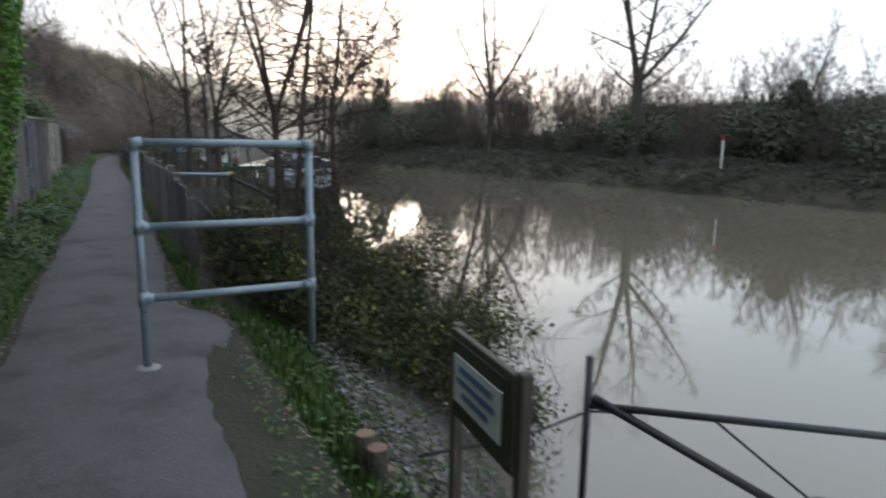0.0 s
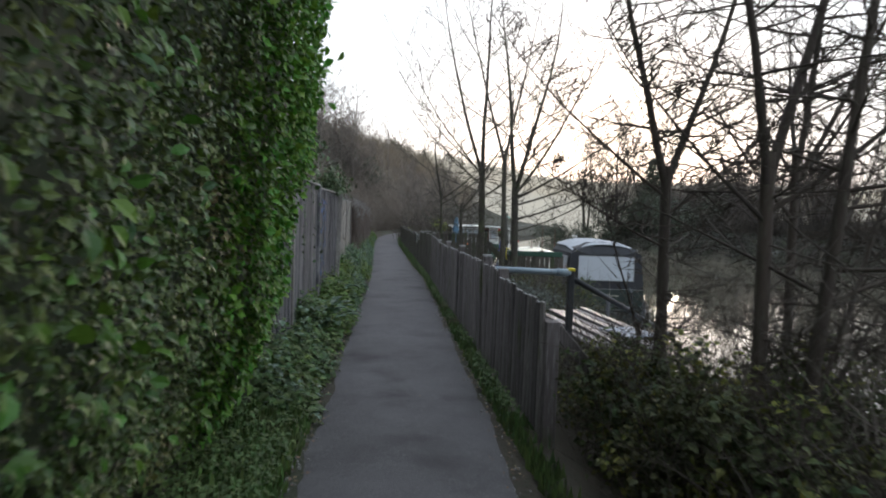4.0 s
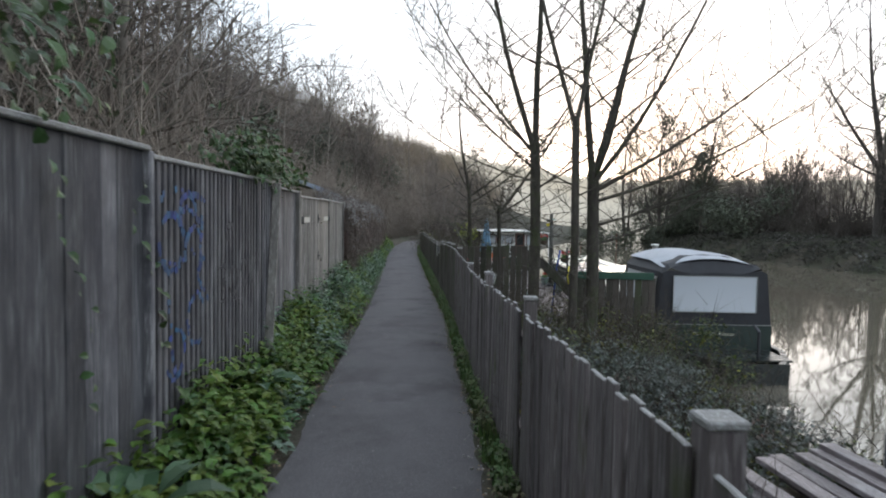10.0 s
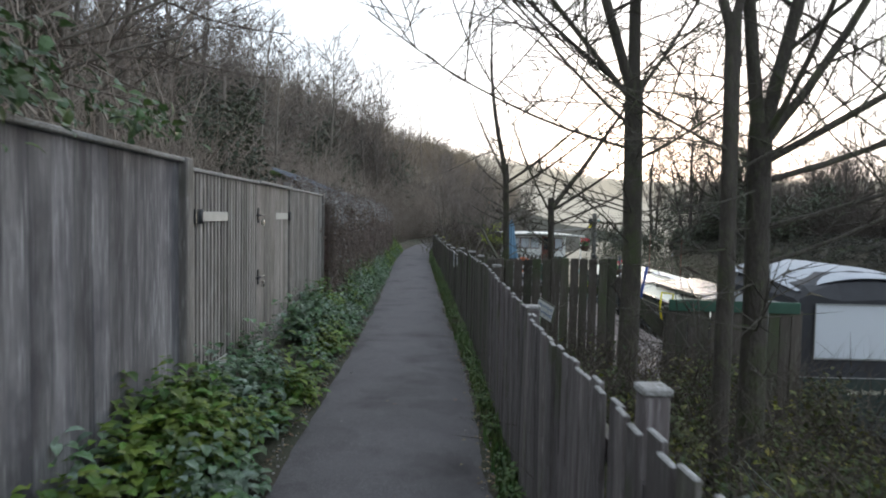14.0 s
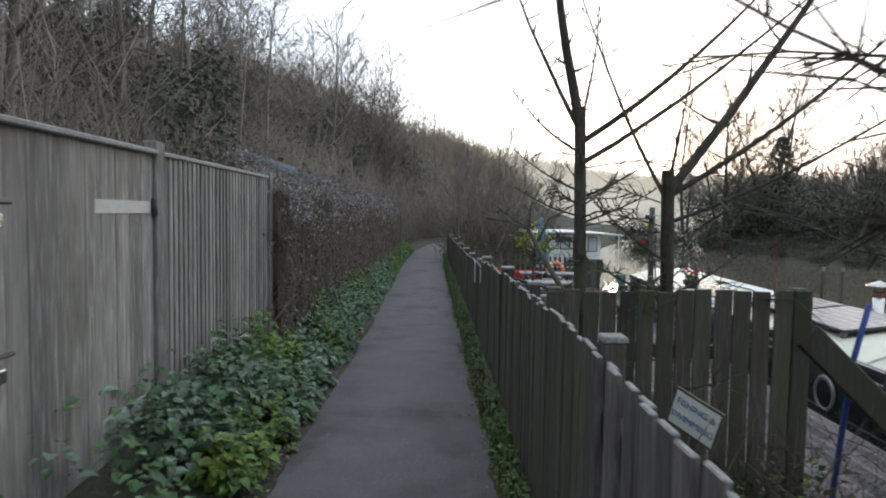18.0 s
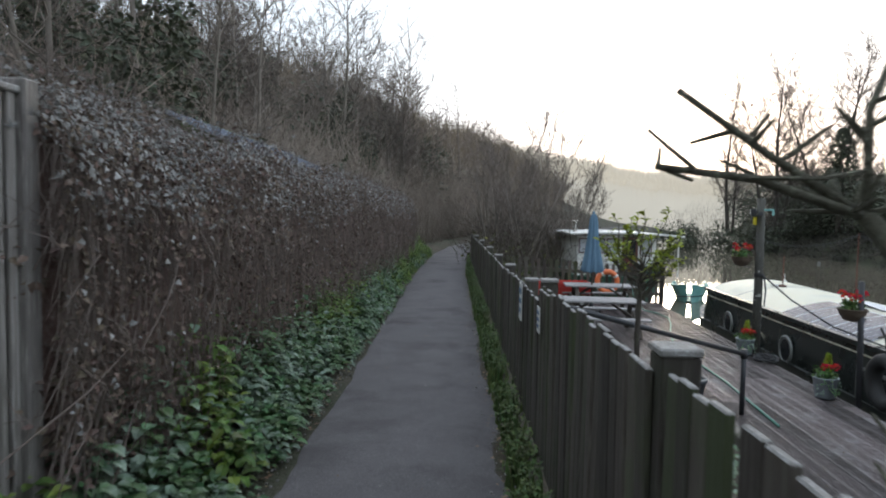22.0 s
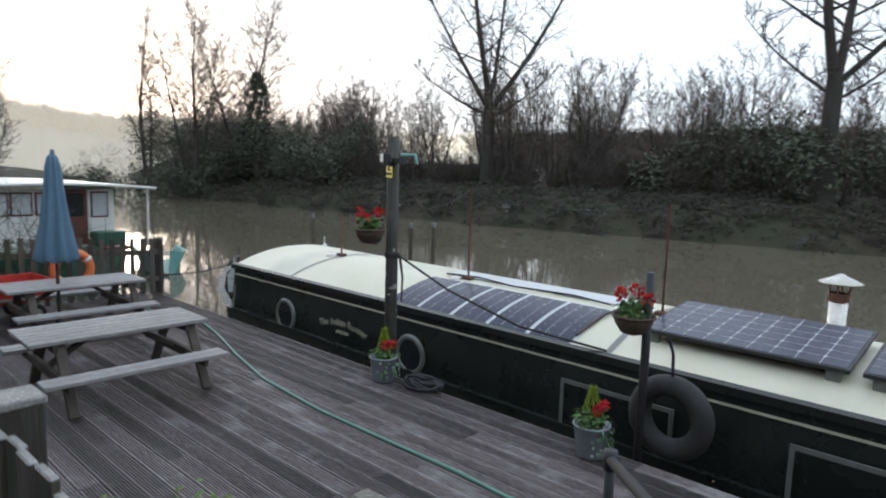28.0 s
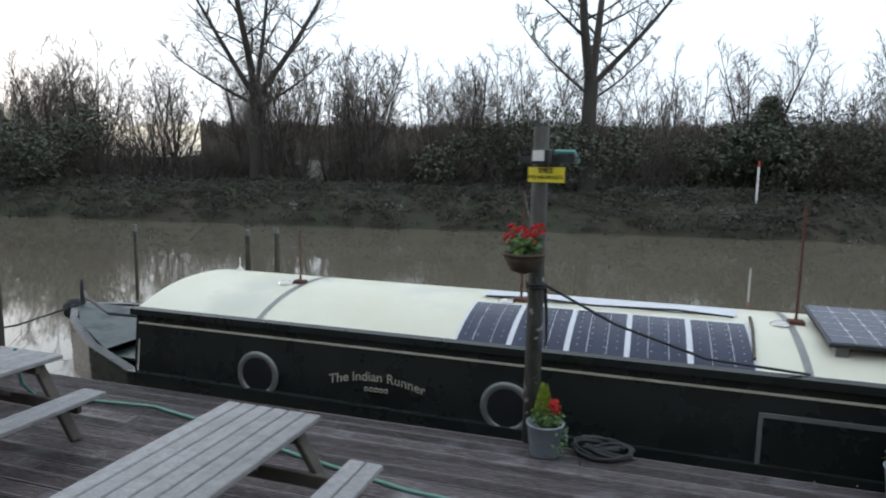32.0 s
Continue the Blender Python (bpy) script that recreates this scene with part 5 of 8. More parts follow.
limb_tree("thin bare sapling leaning towards the path", (2.12, 9.85, ground_z(2.12, 9.85)), (1, 0), 1.0, 0.02, [(-0.34, 0, 1.3, 0.014, 0.98), (0.3, 0, 0.9, 0.009, 0.9)], 87, "leaning_sapling", "bark_red", (12, 5, 3), 60, 0.26, 0.004, 0.03, None, 6, 0.5)
upright_tree("leaning_sapling", "bare thorny sapling leaning over the water", (3.25, 6.3, -0.9), [(0, 0, 3.3, 0.035, 0.35, 0.1), (0, 0, 2.6, 0.025, 0.8, 0.0)], 88, 12, 0.2, 60, 0.36, 8, 3, 0.004, rise=0.05)
for n_, (x_, y_, s_) in enumerate(((1.35, 44.5, 1.0), (2.4, 43.0, 0.9), (3.6, 44.5, 0.8), (2.0, 47.5, 1.1), (3.2, 49.0, 1.0), (4.6, 47.0, 0.8), (2.6, 53.0, 1.2), (5.5, 54.0, 1.1))):
    upright_tree("hazel_bush", "bare many-stemmed hazel beside the bend of the path", (x_, y_, ground_z(x_, y_)), [(0.1 * k, 0.05 * k, s_ * (5.4 - 0.5 * k), 0.045, 0.42 * math.cos(k * 2.1), 0.35 * math.sin(k * 2.1)) for k in range(4)], 400 + n_, 12, 0.2, 46, 0.36, 8, 5, 0.011, near=False, rise=0.08, bark="bark_misted", group="hazels by the path bend")

# ---- scrub on the near bank ----
def near_scrub():
    rng = random.Random(15)
    b, g, fr = Build(), Build(), Build()
    for i in range(300):
        y = rng.uniform(4.7, 10.6)
        x = rng.uniform(lerp(y, [(4.7, 1.75), (5.8, 1.3), (7.2, 1.2), (10.6, 1.3)]), lerp(y, BANK) + 0.55)
        z = ground_z(x, y)
        top = lerp(y, [(4.7, 0.25), (5.6, 0.66), (7, 1.05), (8.0, 1.0), (8.8, 0.45), (9.6, 0.1), (10.6, -0.1)]) - 0.28 * max(0, x - 2.6)
        s = rng.uniform(0.26, 0.46)
        c = z + 0.15 + max(0.0, top - s * 0.9 - z - 0.15) * rng.random() ** 0.8
        brush(b, rng, (x, y, z), (s, s, top - z + 0.35), 26, 0.5, 0.0034)
        foliage(g, rng, (x, y, c), (s, s, s), 130 if c < 0.45 else 70, 0.05, 0.038, 0.25)
    for i in range(120):
        y = rng.uniform(5.6, 8.7)
        x = lerp(y, [(5.6, 1.45), (7.2, 1.12), (8.7, 1.1)]) + 1.5 * rng.random() ** 1.3
        z = ground_z(x, y)
        s = rng.uniform(0.2, 0.34)
        h = lerp(y, [(5.6, 0.45), (6.4, 0.8), (7.6, 0.95), (8.7, 0.7)]) * rng.uniform(0.7, 1.1)
        c = z + 0.1 + max(0.0, h - z - s) * rng.random()
        brush(b, rng, (x, y, z), (s, s, h - z), 20, 0.45, 0.003)
        foliage(g, rng, (x, y, c), (s, s, s), 120, 0.055, 0.04, 0.3)
    for i in range(150):
        y = rng.uniform(11.3, 16.2)
        x = rng.uniform(1.0, lerp(y, BANK) - 0.4)
        if y < 14 and 2.0 < x < 3.3:
            continue
        z = max(ground_z(x, y), -0.55)
        s = rng.uniform(0.22, 0.4)
        top = lerp(y, [(11, 0.0), (13, 0.25), (16.2, 0.42)]) - 0.38 * max(0, x - 2.0)
        foliage(fr, rng, (x, y, max(z + 0.1, top - s * 0.7)), (s, s, s * 0.8), 120, 0.045, 0.03, 0.75)
        brush(fr, rng, (x, y, max(z, top - s)), (s, s, s), 14, 0.35, 0.0028)
    for i in range(240):
        y = rng.uniform(11.2, 21.2)
        x = rng.uniform(1.15, lerp(y, BANK) + 0.25)
        z = ground_z(x, y)
        s = rng.uniform(0.3, 0.5)
        if y < 14 and 2.0 < x < 3.3:
            continue
        top = lerp(y, [(11, 0.05), (14, 0.2), (16.5, 0.45), (18.5, 0.42), (20.0, 0.2), (21, 0.2)]) - lerp(y, [(17.0, 0.34), (18.6, 0.08)]) * max(0, x - 2.3)
        c = z + 0.1 + max(0.0, top - z - 0.1 - s * 0.8) * rng.random() ** 0.7
        brush(b, rng, (x, y, z), (s, s, max(0.2, top - z) + 0.15), 34, 0.45, 0.0035)
        foliage(g, rng, (x, y, c), (s, s, s), 120, 0.055, 0.04, 0.3)
    for i in range(60):
        y = rng.uniform(37.5, 60)
        x = rng.uniform(path_mid(y) + 1.2, lerp(y, BANK))
        z = ground_z(x, y)
        s = rng.uniform(0.6, 1.3)
        brush(b, rng, (x, y, z), (s, s, s * 1.5), 80, 0.9, 0.008)
        foliage(g, rng, (x, y, z + 0.35 * s), (s, s, s), 60, 0.12, 0.08, 0.3)
    tagged(part("bank_brush", b, M["bark_red"]), "leafless bramble stems on the near river bank", "bramble", kind="stuff")
    tagged(part("frosted_bramble", fr, M["frost_bramble"]), "grey frosted bramble leaves over the near bank", "bramble", kind="stuff")
    tagged(part("bank_leaves", g, M["scrub_leaf"]), "dull green and yellow bramble leaves on the near bank", "bramble", kind="stuff")


near_scrub()


# ---- mooring deck ----
M["hose"] = material("hose", [(0.10, 0.24, 0.19), (0.14, 0.30, 0.24)], 5, 0.45, bump=0)
M["rope"] = material("rope", [(0.03, 0.03, 0.032), (0.05, 0.05, 0.052)], 30, 0.9, bump=0.6, fine=120)
M["zinc"] = material("zinc", [(0.36, 0.40, 0.43), (0.27, 0.31, 0.34)], 10, 0.5, metal=0.5, bump=0.15, fine=40)
M["stainless"] = material("stainless", [(0.55, 0.52, 0.47), (0.68, 0.66, 0.63)], 6, 0.25, metal=0.95, bump=0.02, fine=30)
M["solar"] = material("solar", [(0.016, 0.021, 0.05), (0.026, 0.033, 0.072)], 2, 0.22, bump=0, spec=0.35)
M["white_grid"] = material("white_grid", [(0.62, 0.64, 0.68), (0.72, 0.73, 0.76)], 8, 0.5, bump=0)
M["white_paint"] = material("white_paint", [(0.72, 0.72, 0.68), (0.8, 0.79, 0.76)], 2, 0.5, bump=0.05, fine=20, stain=(0.55, 0.54, 0.48), stain_scale=2, stain_at=(0.6, 0.8))
M["green_paint"] = material("green_paint", [(0.02, 0.07, 0.045), (0.03, 0.10, 0.065)], 3, 0.45, bump=0.05, fine=20)
M["bow_paint"] = material("bow_paint", [(0.085, 0.105, 0.10), (0.13, 0.15, 0.145)], 5, 0.6, bump=0.1, fine=30, stain=(0.05, 0.06, 0.055), stain_scale=3)
M["canopy_top"] = material("canopy_top", [(0.30, 0.32, 0.36), (0.40, 0.42, 0.46), (0.5, 0.52, 0.55)], 2.5, 0.7, bump=0.2, fine=60)
M["stern_green"] = material("stern_green", [(0.010, 0.022, 0.018), (0.018, 0.034, 0.028)], 3, 0.35, bump=0.05, fine=20)
M["turquoise"] = material("turquoise", [(0.12, 0.33, 0.31), (0.18, 0.42, 0.39)], 3, 0.5, bump=0.05, fine=20)
M["red_paint"] = material("red_paint", [(0.42, 0.035, 0.028), (0.52, 0.055, 0.04)], 4, 0.5, bump=0.05, fine=30)
M["orange_plastic"] = material("orange_plastic", [(0.72, 0.16, 0.05), (0.8, 0.22, 0.08)], 4, 0.5, bump=0)
M["parasol_cloth"] = material("parasol_cloth", [(0.11, 0.20, 0.29), (0.16, 0.27, 0.37)], 3, 0.85, bump=0.25, fine=60, through_light=0.1)
M["petal"] = material("petal", [(0.55, 0.012, 0.02), (0.72, 0.03, 0.035)], 9, 0.6, bump=0, island=0.3, through_light=0.2)
M["pot_leaf"] = material("pot_leaf", [(0.06, 0.14, 0.03), (0.11, 0.20, 0.05)], 9, 0.55, bump=0, island=0.35, through_light=0.2)
M["lime_leaf"] = material("lime_leaf", [(0.20, 0.30, 0.03), (0.30, 0.38, 0.05)], 9, 0.5, bump=0, island=0.25, through_light=0.3)
M["citrus_leaf"] = material("citrus_leaf", [(0.17, 0.23, 0.024), (0.32, 0.36, 0.04)], 9, 0.4, bump=0.1, fine=60, vary=0.4, through_light=0.38)
M["wicker"] = material("wicker", [(0.07, 0.05, 0.035), (0.11, 0.08, 0.055)], 30, 0.9, bump=0.8, fine=90)
M["yellow_sign"] = material("yellow_sign", [(0.72, 0.60, 0.02), (0.78, 0.66, 0.04)], 6, 0.45, bump=0)
M["black_ink"] = material("black_ink", [(0.012, 0.012, 0.012), (0.02, 0.02, 0.02)], 6, 0.6, bump=0)
M["porthole_glass"] = material("porthole_glass", [(0.02, 0.022, 0.025), (0.03, 0.032, 0.035)], 3, 0.08, bump=0)
M["pale_rim"] = material("pale_rim", [(0.20, 0.21, 0.20), (0.27, 0.27, 0.26)], 12, 0.4, metal=0.4, bump=0.1)
M["green_pole"] = material("green_pole", [(0.045, 0.043, 0.038), (0.085, 0.082, 0.07), (0.13, 0.13, 0.115)], 5, 0.8, bump=0.5, fine=24, stretch=(2, 2, 0.3), stain=(0.42, 0.42, 0.39), stain_scale=7, stain_at=(0.63, 0.66))
M["rust"] = material("rust", [(0.14, 0.055, 0.035), (0.09, 0.04, 0.03)], 20, 0.8, bump=0.2)
M["blue_ink"] = material("blue_ink", [(0.10, 0.17, 0.30), (0.14, 0.22, 0.36)], 6, 0.6, bump=0)
M["dark_red"] = material("dark_red", [(0.10, 0.03, 0.022), (0.14, 0.045, 0.03)], 6, 0.6, bump=0.1)
M["slate_pot"] = material("slate_pot", [(0.035, 0.04, 0.05), (0.055, 0.06, 0.07)], 8, 0.35, bump=0.1)


def clear_vinyl():
    m = bpy.data.materials.new("clear_vinyl")
    m.use_nodes = True
    p = m.node_tree.nodes["Principled BSDF"]
    p.inputs["Base Color"].default_value = (0.80, 0.84, 0.90, 1)
    p.inputs["Roughness"].default_value = 0.06
    p.inputs["Transmission Weight"].default_value = 0.35
    p.inputs["IOR"].default_value = 1.5
    p.inputs["Specular IOR Level"].default_value = 0.8
    return m


M["vinyl"] = clear_vinyl()


def deck():
    t = tagged(new("deck"), "wet brown grooved timber mooring deck with frost patches", "deck", kind="structure")
    t.matrix_world = pose(4.93, 30, DECK, 0, 0, -2.3)
    w, dep = 0.134, 0.03
    prof = [(-w / 2, -dep), (-w / 2, -0.003), (-w / 2 + 0.004, 0)]
    for k in range(6):
        c = -w / 2 + w * (k + 1) / 7
        prof += [(c - 0.0072, 0), (c - 0.005, -0.011), (c + 0.005, -0.011), (c + 0.0072, 0)]
    prof += [(w / 2 - 0.004, 0), (w / 2, -0.003), (w / 2, -dep)]
    def plank(L):
        b = Build()
        n = len(prof)
        for y in (0, L):
            b.v += [(x, y, z) for x, z in prof]
        for k in range(n - 1):
            b.f.append((k, k + 1, n + k + 1, n + k))
        b.f += [tuple(range(n - 1, -1, -1)), tuple(range(n, 2 * n))]
        return b.mesh("board", M["deck"])
    made = {L: plank(L) for L in (2.4, 3.6, 4.8)}
    rng = random.Random(2)
    for i in range(24):
        x = -0.075 - i * 0.145
        y, end = -8.6, 7.1
        first = True
        while y < end - 0.1:
            L = rng.choice((2.4, 3.6, 4.8)) if first else 4.8
            first = False
            o = part("board", made[L], M["deck"], t)
            s = min(1.0, (end - y) / L)
            o.matrix_basis = pose(x, y, rng.uniform(-0.002, 0.001), rng.uniform(-0.05, 0.05), rng.uniform(-0.3, 0.3), 0) @ Matrix.Diagonal((1, s * 0.998, 1, 1))
            y += L
    for yy in np.arange(-8.4, 7.2, 1.2):
        part("joist", Build().box((-1.75, yy, -0.11), (3.45, 0.06, 0.15)), M["table_leg"], t)
    part("edge_beam", Build().box((0.02, -0.7, -0.12), (0.05, 15.8, 0.2), None, 0.01), M["deck"], t)
    for yy in (-8, -4, 0, 4, 6.9):
        part("pile", Build().tube([(-0.1, yy, -1.5), (-0.1, yy, -0.05)], 0.09, 10), M["bark"], t)


deck()


def picnic_table(at, turn, label, length=1.52):
    t = thing("picnic_table", label, "picnic table", at, turn, group="picnic tables on the deck")
    H, W, L = 0.60, 0.68, length
    for k in range(6):
        y = -W / 2 + W * (k + 0.5) / 6
        part("tabletop_plank", Build().box((0, y, H - 0.018), (L, W / 6 - 0.012, 0.036), None, 0.006), M["table_wood"], t)
    for s in (-1, 1):
        for k in range(2):
            part("seat_plank", Build().box((0, s * (0.58 + 0.115 * k), 0.335), (L, 0.105, 0.036), None, 0.006), M["table_wood"], t)
    for x in (-L / 2 + 0.2, L / 2 - 0.2):
        part("crossbeam", Build().box((x, 0, 0.285), (0.042, 1.4, 0.085), None, 0.006), M["table_leg"], t)
        part("top_batten", Build().box((x, 0, H - 0.07), (0.042, W - 0.06, 0.065), None, 0.005), M["table_leg"], t)
        for s in (-1, 1):
            part("leg", Build().bar((x + 0.045, s * 0.60, 0.0), (x + 0.045, s * 0.24, H - 0.04), 0.042, 0.085, 0.006, up=(1, 0, 0)), M["table_leg"], t)
        part("brace", Build().bar((x * 0.98, 0, 0.30), (x * 0.3, 0, H - 0.05), 0.04, 0.07, 0.005, up=(0, 1, 0)), M["table_leg"], t)
    return t


picnic_table((2.9, 32.90, DECK), -3.5, "weathered grey wooden picnic table with frosted planks on the deck")
picnic_table((3.42, 35.35, DECK), -3.5, "weathered grey wooden picnic table holding the closed parasol")


def parasol():
    t = thing("parasol", "closed blue cloth parasol standing in a picnic table", "parasol", (3.24, 35.3, DECK))
    part("pole", Build().tube([(0, 0, 0.02), (0, 0, 2.1)], 0.019, 10), M["table_leg"], t, smooth=True)
    part("base", Build().lathe((0, 0, 0), [(0.2, 0), (0.2, 0.05), (0.05, 0.08), (0.03, 0.2)], 18), M["black_steel"], t)
    b = Build()
    prof = [(0.015, 2.16), (0.05, 2.12), (0.075, 2.0), (0.10, 1.7), (0.14, 1.35), (0.185, 1.05), (0.215, 0.9), (0.20, 0.88), (0.06, 1.0)]
    n0, sides = 0, 48
    for r, z in prof:
        for k in range(sides):
            a = 2 * math.pi * k / sides
            rr = r * (1 + 0.22 * math.cos(8 * a + 0.4 * math.sin(3 * z)))
            b.v.append((rr * math.cos(a), rr * math.sin(a), z + 0.02 * math.cos(8 * a) * (r > 0.17)))
    for i in range(len(prof) - 1):
        for k in range(sides):
            a, c = i * sides + k, i * sides + (k + 1) % sides
            b.f.append((a, a + sides, c + sides, c))
    part("canopy", b, M["parasol_cloth"], t, "folded blue cloth", smooth=True)
    part("finial", Build().lathe((0, 0, 2.14), [(0.018, 0), (0.028, 0.03), (0.02, 0.06), (0.0, 0.075)], 12), M["parasol_cloth"], t, smooth=True)
    return t


parasol()


def cart():
    t = thing("garden_cart", "red steel garden cart parked by the end fence", "cart", (2.75, 36.25, DECK), 4)
    b = Build()
    for y in (-0.3, 0.3):
        part("side_panel", Build().box((0, y, 0.42), (1.25, 0.02, 0.28), None, 0.004), M["red_paint"], t)
    for x in (-0.62, 0.62):
        part("end_panel", Build().box((x, 0, 0.42), (0.02, 0.58, 0.28), None, 0.004), M["red_paint"], t)
    part("floor_pan", Build().box((0, 0, 0.285), (1.23, 0.58, 0.02)), M["red_paint"], t)
    for z in (0.36, 0.44, 0.52):
        part("rib", Build().box((0, -0.315, z), (1.2, 0.012, 0.02)), M["red_paint"], t)
    for x in (-0.4, 0.4):
        part("axle", Build().tube([(x, -0.36, 0.13), (x, 0.36, 0.13)], 0.012, 8), M["black_steel"], t)
        for y in (-0.36, 0.36):
            wl_ = part("wheel", Build().torus((x, y, 0.13), 0.095, 0.035, Matrix.Rotation(math.pi / 2, 3, "X")), M["rubber"], t, smooth=True)
            part("rim", Build().tube([(x, y - 0.025, 0.13), (x, y + 0.025, 0.13)], 0.07, 14), M["white_paint"], wl_)
    part("drawbar", Build().tube([(-0.62, 0, 0.2), (-1.0, 0, 0.12), (-1.1, 0, 0.25)], 0.014, 8), M["black_steel"], t)


cart()


def lifebuoy():
    t = thing("lifebuoy", "orange ring lifebuoy hanging on the end fence", "lifebuoy", (3.9, 36.72, -0.27))
    m = Matrix.Rotation(math.pi / 2, 3, "X")
    part("ring", Build().torus((0, 0, 0), 0.24, 0.06, m, 32, 12), M["orange_plastic"], t, smooth=True)
    for k in range(4):
        a = k * math.pi / 2 + 0.6
        c = Vector((0.24 * math.cos(a), 0, 0.24 * math.sin(a)))
        d = Vector((-math.sin(a), 0, math.cos(a))) * 0.025
        part("band", Build().tube([c - d, c + d], 0.064, 12), M["white_paint"], t, smooth=True)


lifebuoy()


def dark_fence(name, pts, tops, base, step, label, width=0.075, rails=(0.25, 0.75)):
    a, c = Vector(pts[0]), Vector(pts[1])
    L = (c - a).length
    t = thing(name, label, "fence", (a.x, a.y, 0), math.degrees(math.atan2(c.y - a.y, c.x - a.x)))
    n = int(L / step)
    me = Build().box((0, 0, 0.5), (width, 0.02, 1), None, 0.004).mesh("picket", M["picket_dark"])
    rng = random.Random(n)
    for i in range(n + 1):
        s = i / n
        z1 = tops[0] + (tops[1] - tops[0]) * s + rng.uniform(-0.012, 0.012)
        o = part("picket", me, M["picket_dark"], t)
        o.matrix_basis = pose(s * L, rng.uniform(-0.002, 0.002), base, 0, rng.uniform(-0.3, 0.3), 0) @ Matrix.Diagonal((1, 1, z1 - base, 1))
    for k in rails:
        part("rail", Build().bar((0, 0.035, base + (tops[0] - base) * k), (L, 0.035, base + (tops[1] - base) * k), 0.045, 0.08), M["picket_dark"], t)
    for x in (0.0, L):
        z1 = tops[0] if x == 0 else tops[1]
        part("post", Build().box((x, 0.09, (base - 0.1 + z1) / 2), (0.09, 0.09, z1 - base + 0.12), None, 0.006), M["picket_dark"], t)
    return t


dark_fence("end_fence", ((1.2, 36.9, 0), (5.3, 36.95, 0)), (0.32, 0.06), DECK, 0.15, "dark stained low picket fence closing the far end of the deck")
dark_fence("cross_fence", ((1.06, 21.43, 0), (2.47, 21.2, 0)), (0.96, 1.0), -0.5, 0.108, "tall dark picket fence dividing the bank from the deck", 0.098)


def brace():
    t = thing("timber_brace", "dark sloping timber brace beside the cross fence", "brace", (2.5, 21.2, 0))
    part("beam", Build().bar((0, 0, 0.75), (0.62, -0.1, 0.12), 0.06, 0.16, 0.01), M["picket_dark"], t)
    part("post", Build().box((0.64, -0.1, -0.55), (0.1, 0.1, 1.5), None, 0.008), M["picket_dark"], t)


brace()


def boat_pole():
    t = thing("boat_pole", "blue painted boat pole propped behind the cross fence", "pole", (2.9, 21.3, 0))
    part("shaft", Build().tube([(-0.14, 0.06, -0.75), (-0.04, 0.02, 0.55), (0.01, -0.03, 0.92)], 0.017, 10), M["blue_paint"], t, smooth=True)
    y_ = thing("yellow_rope", "yellow rope looped over the dark timber post", "rope", (3.0, 21.2, 0))
    part("loop", Build().tube([(0.05, -0.05, 0.62), (0.02, -0.09, 0.45), (0.06, -0.1, 0.2), (0.12, -0.08, 0.05), (0.16, -0.04, 0.3), (0.2, -0.02, 0.6), (0.05, -0.05, 0.62)], 0.011, 6), M["yellow_sign"], y_, smooth=True)


M["blue_paint"] = material("blue_paint", [(0.03, 0.06, 0.26), (0.05, 0.09, 0.34)], 8, 0.7, bump=0.1)
boat_pole()


def green_screen():
    t = dark_fence("board_screen", ((3.1, 21.0, 0), (4.5, 20.85, 0)), (0.46, 0.46), -1.1, 0.125, "low dark green painted board screen above the water", 0.118)
    part("top_board", Build().box((0.70, -0.025, 0.50), (1.45, 0.03, 0.13), None, 0.006), M["green_paint"], t, "green painted top board")


green_screen()


# ---- narrowboat ----
BOAT = pose(6.85, 31.0, 0, 0, 0, -3.15)


def letters(text, size, mat, parent, m, shear=0.0, name="lettering", bend=0.0):
    cu = bpy.data.curves.new(name, "FONT")
    cu.body, cu.size, cu.align_x, cu.extrude, cu.shear = text, size, "CENTER", 0.001, shear
    tmp = bpy.data.objects.new(name, cu)
    scene.collection.objects.link(tmp)
    bpy.context.view_layer.update()
    me = bpy.data.meshes.new_from_object(tmp.evaluated_get(bpy.context.evaluated_depsgraph_get()))
    bpy.data.objects.remove(tmp)
    me.materials.clear()
    me.materials.append(mat)
    if bend:
        for v in me.vertices:
            v.co.y -= bend * v.co.x ** 2
    o = new(name, me)
    o.parent = parent
    o.matrix_basis = m
    return o


def loft(b, sections):
    n = len(sections[0])
    k = len(b.v)
    for s in sections:
        b.v += [tuple(p) for p in s]
    for i in range(len(sections) - 1):
        for j in range(n - 1):
            a = k + i * n + j
            b.f.append((a, a + 1, a + n + 1, a + n))
    return b


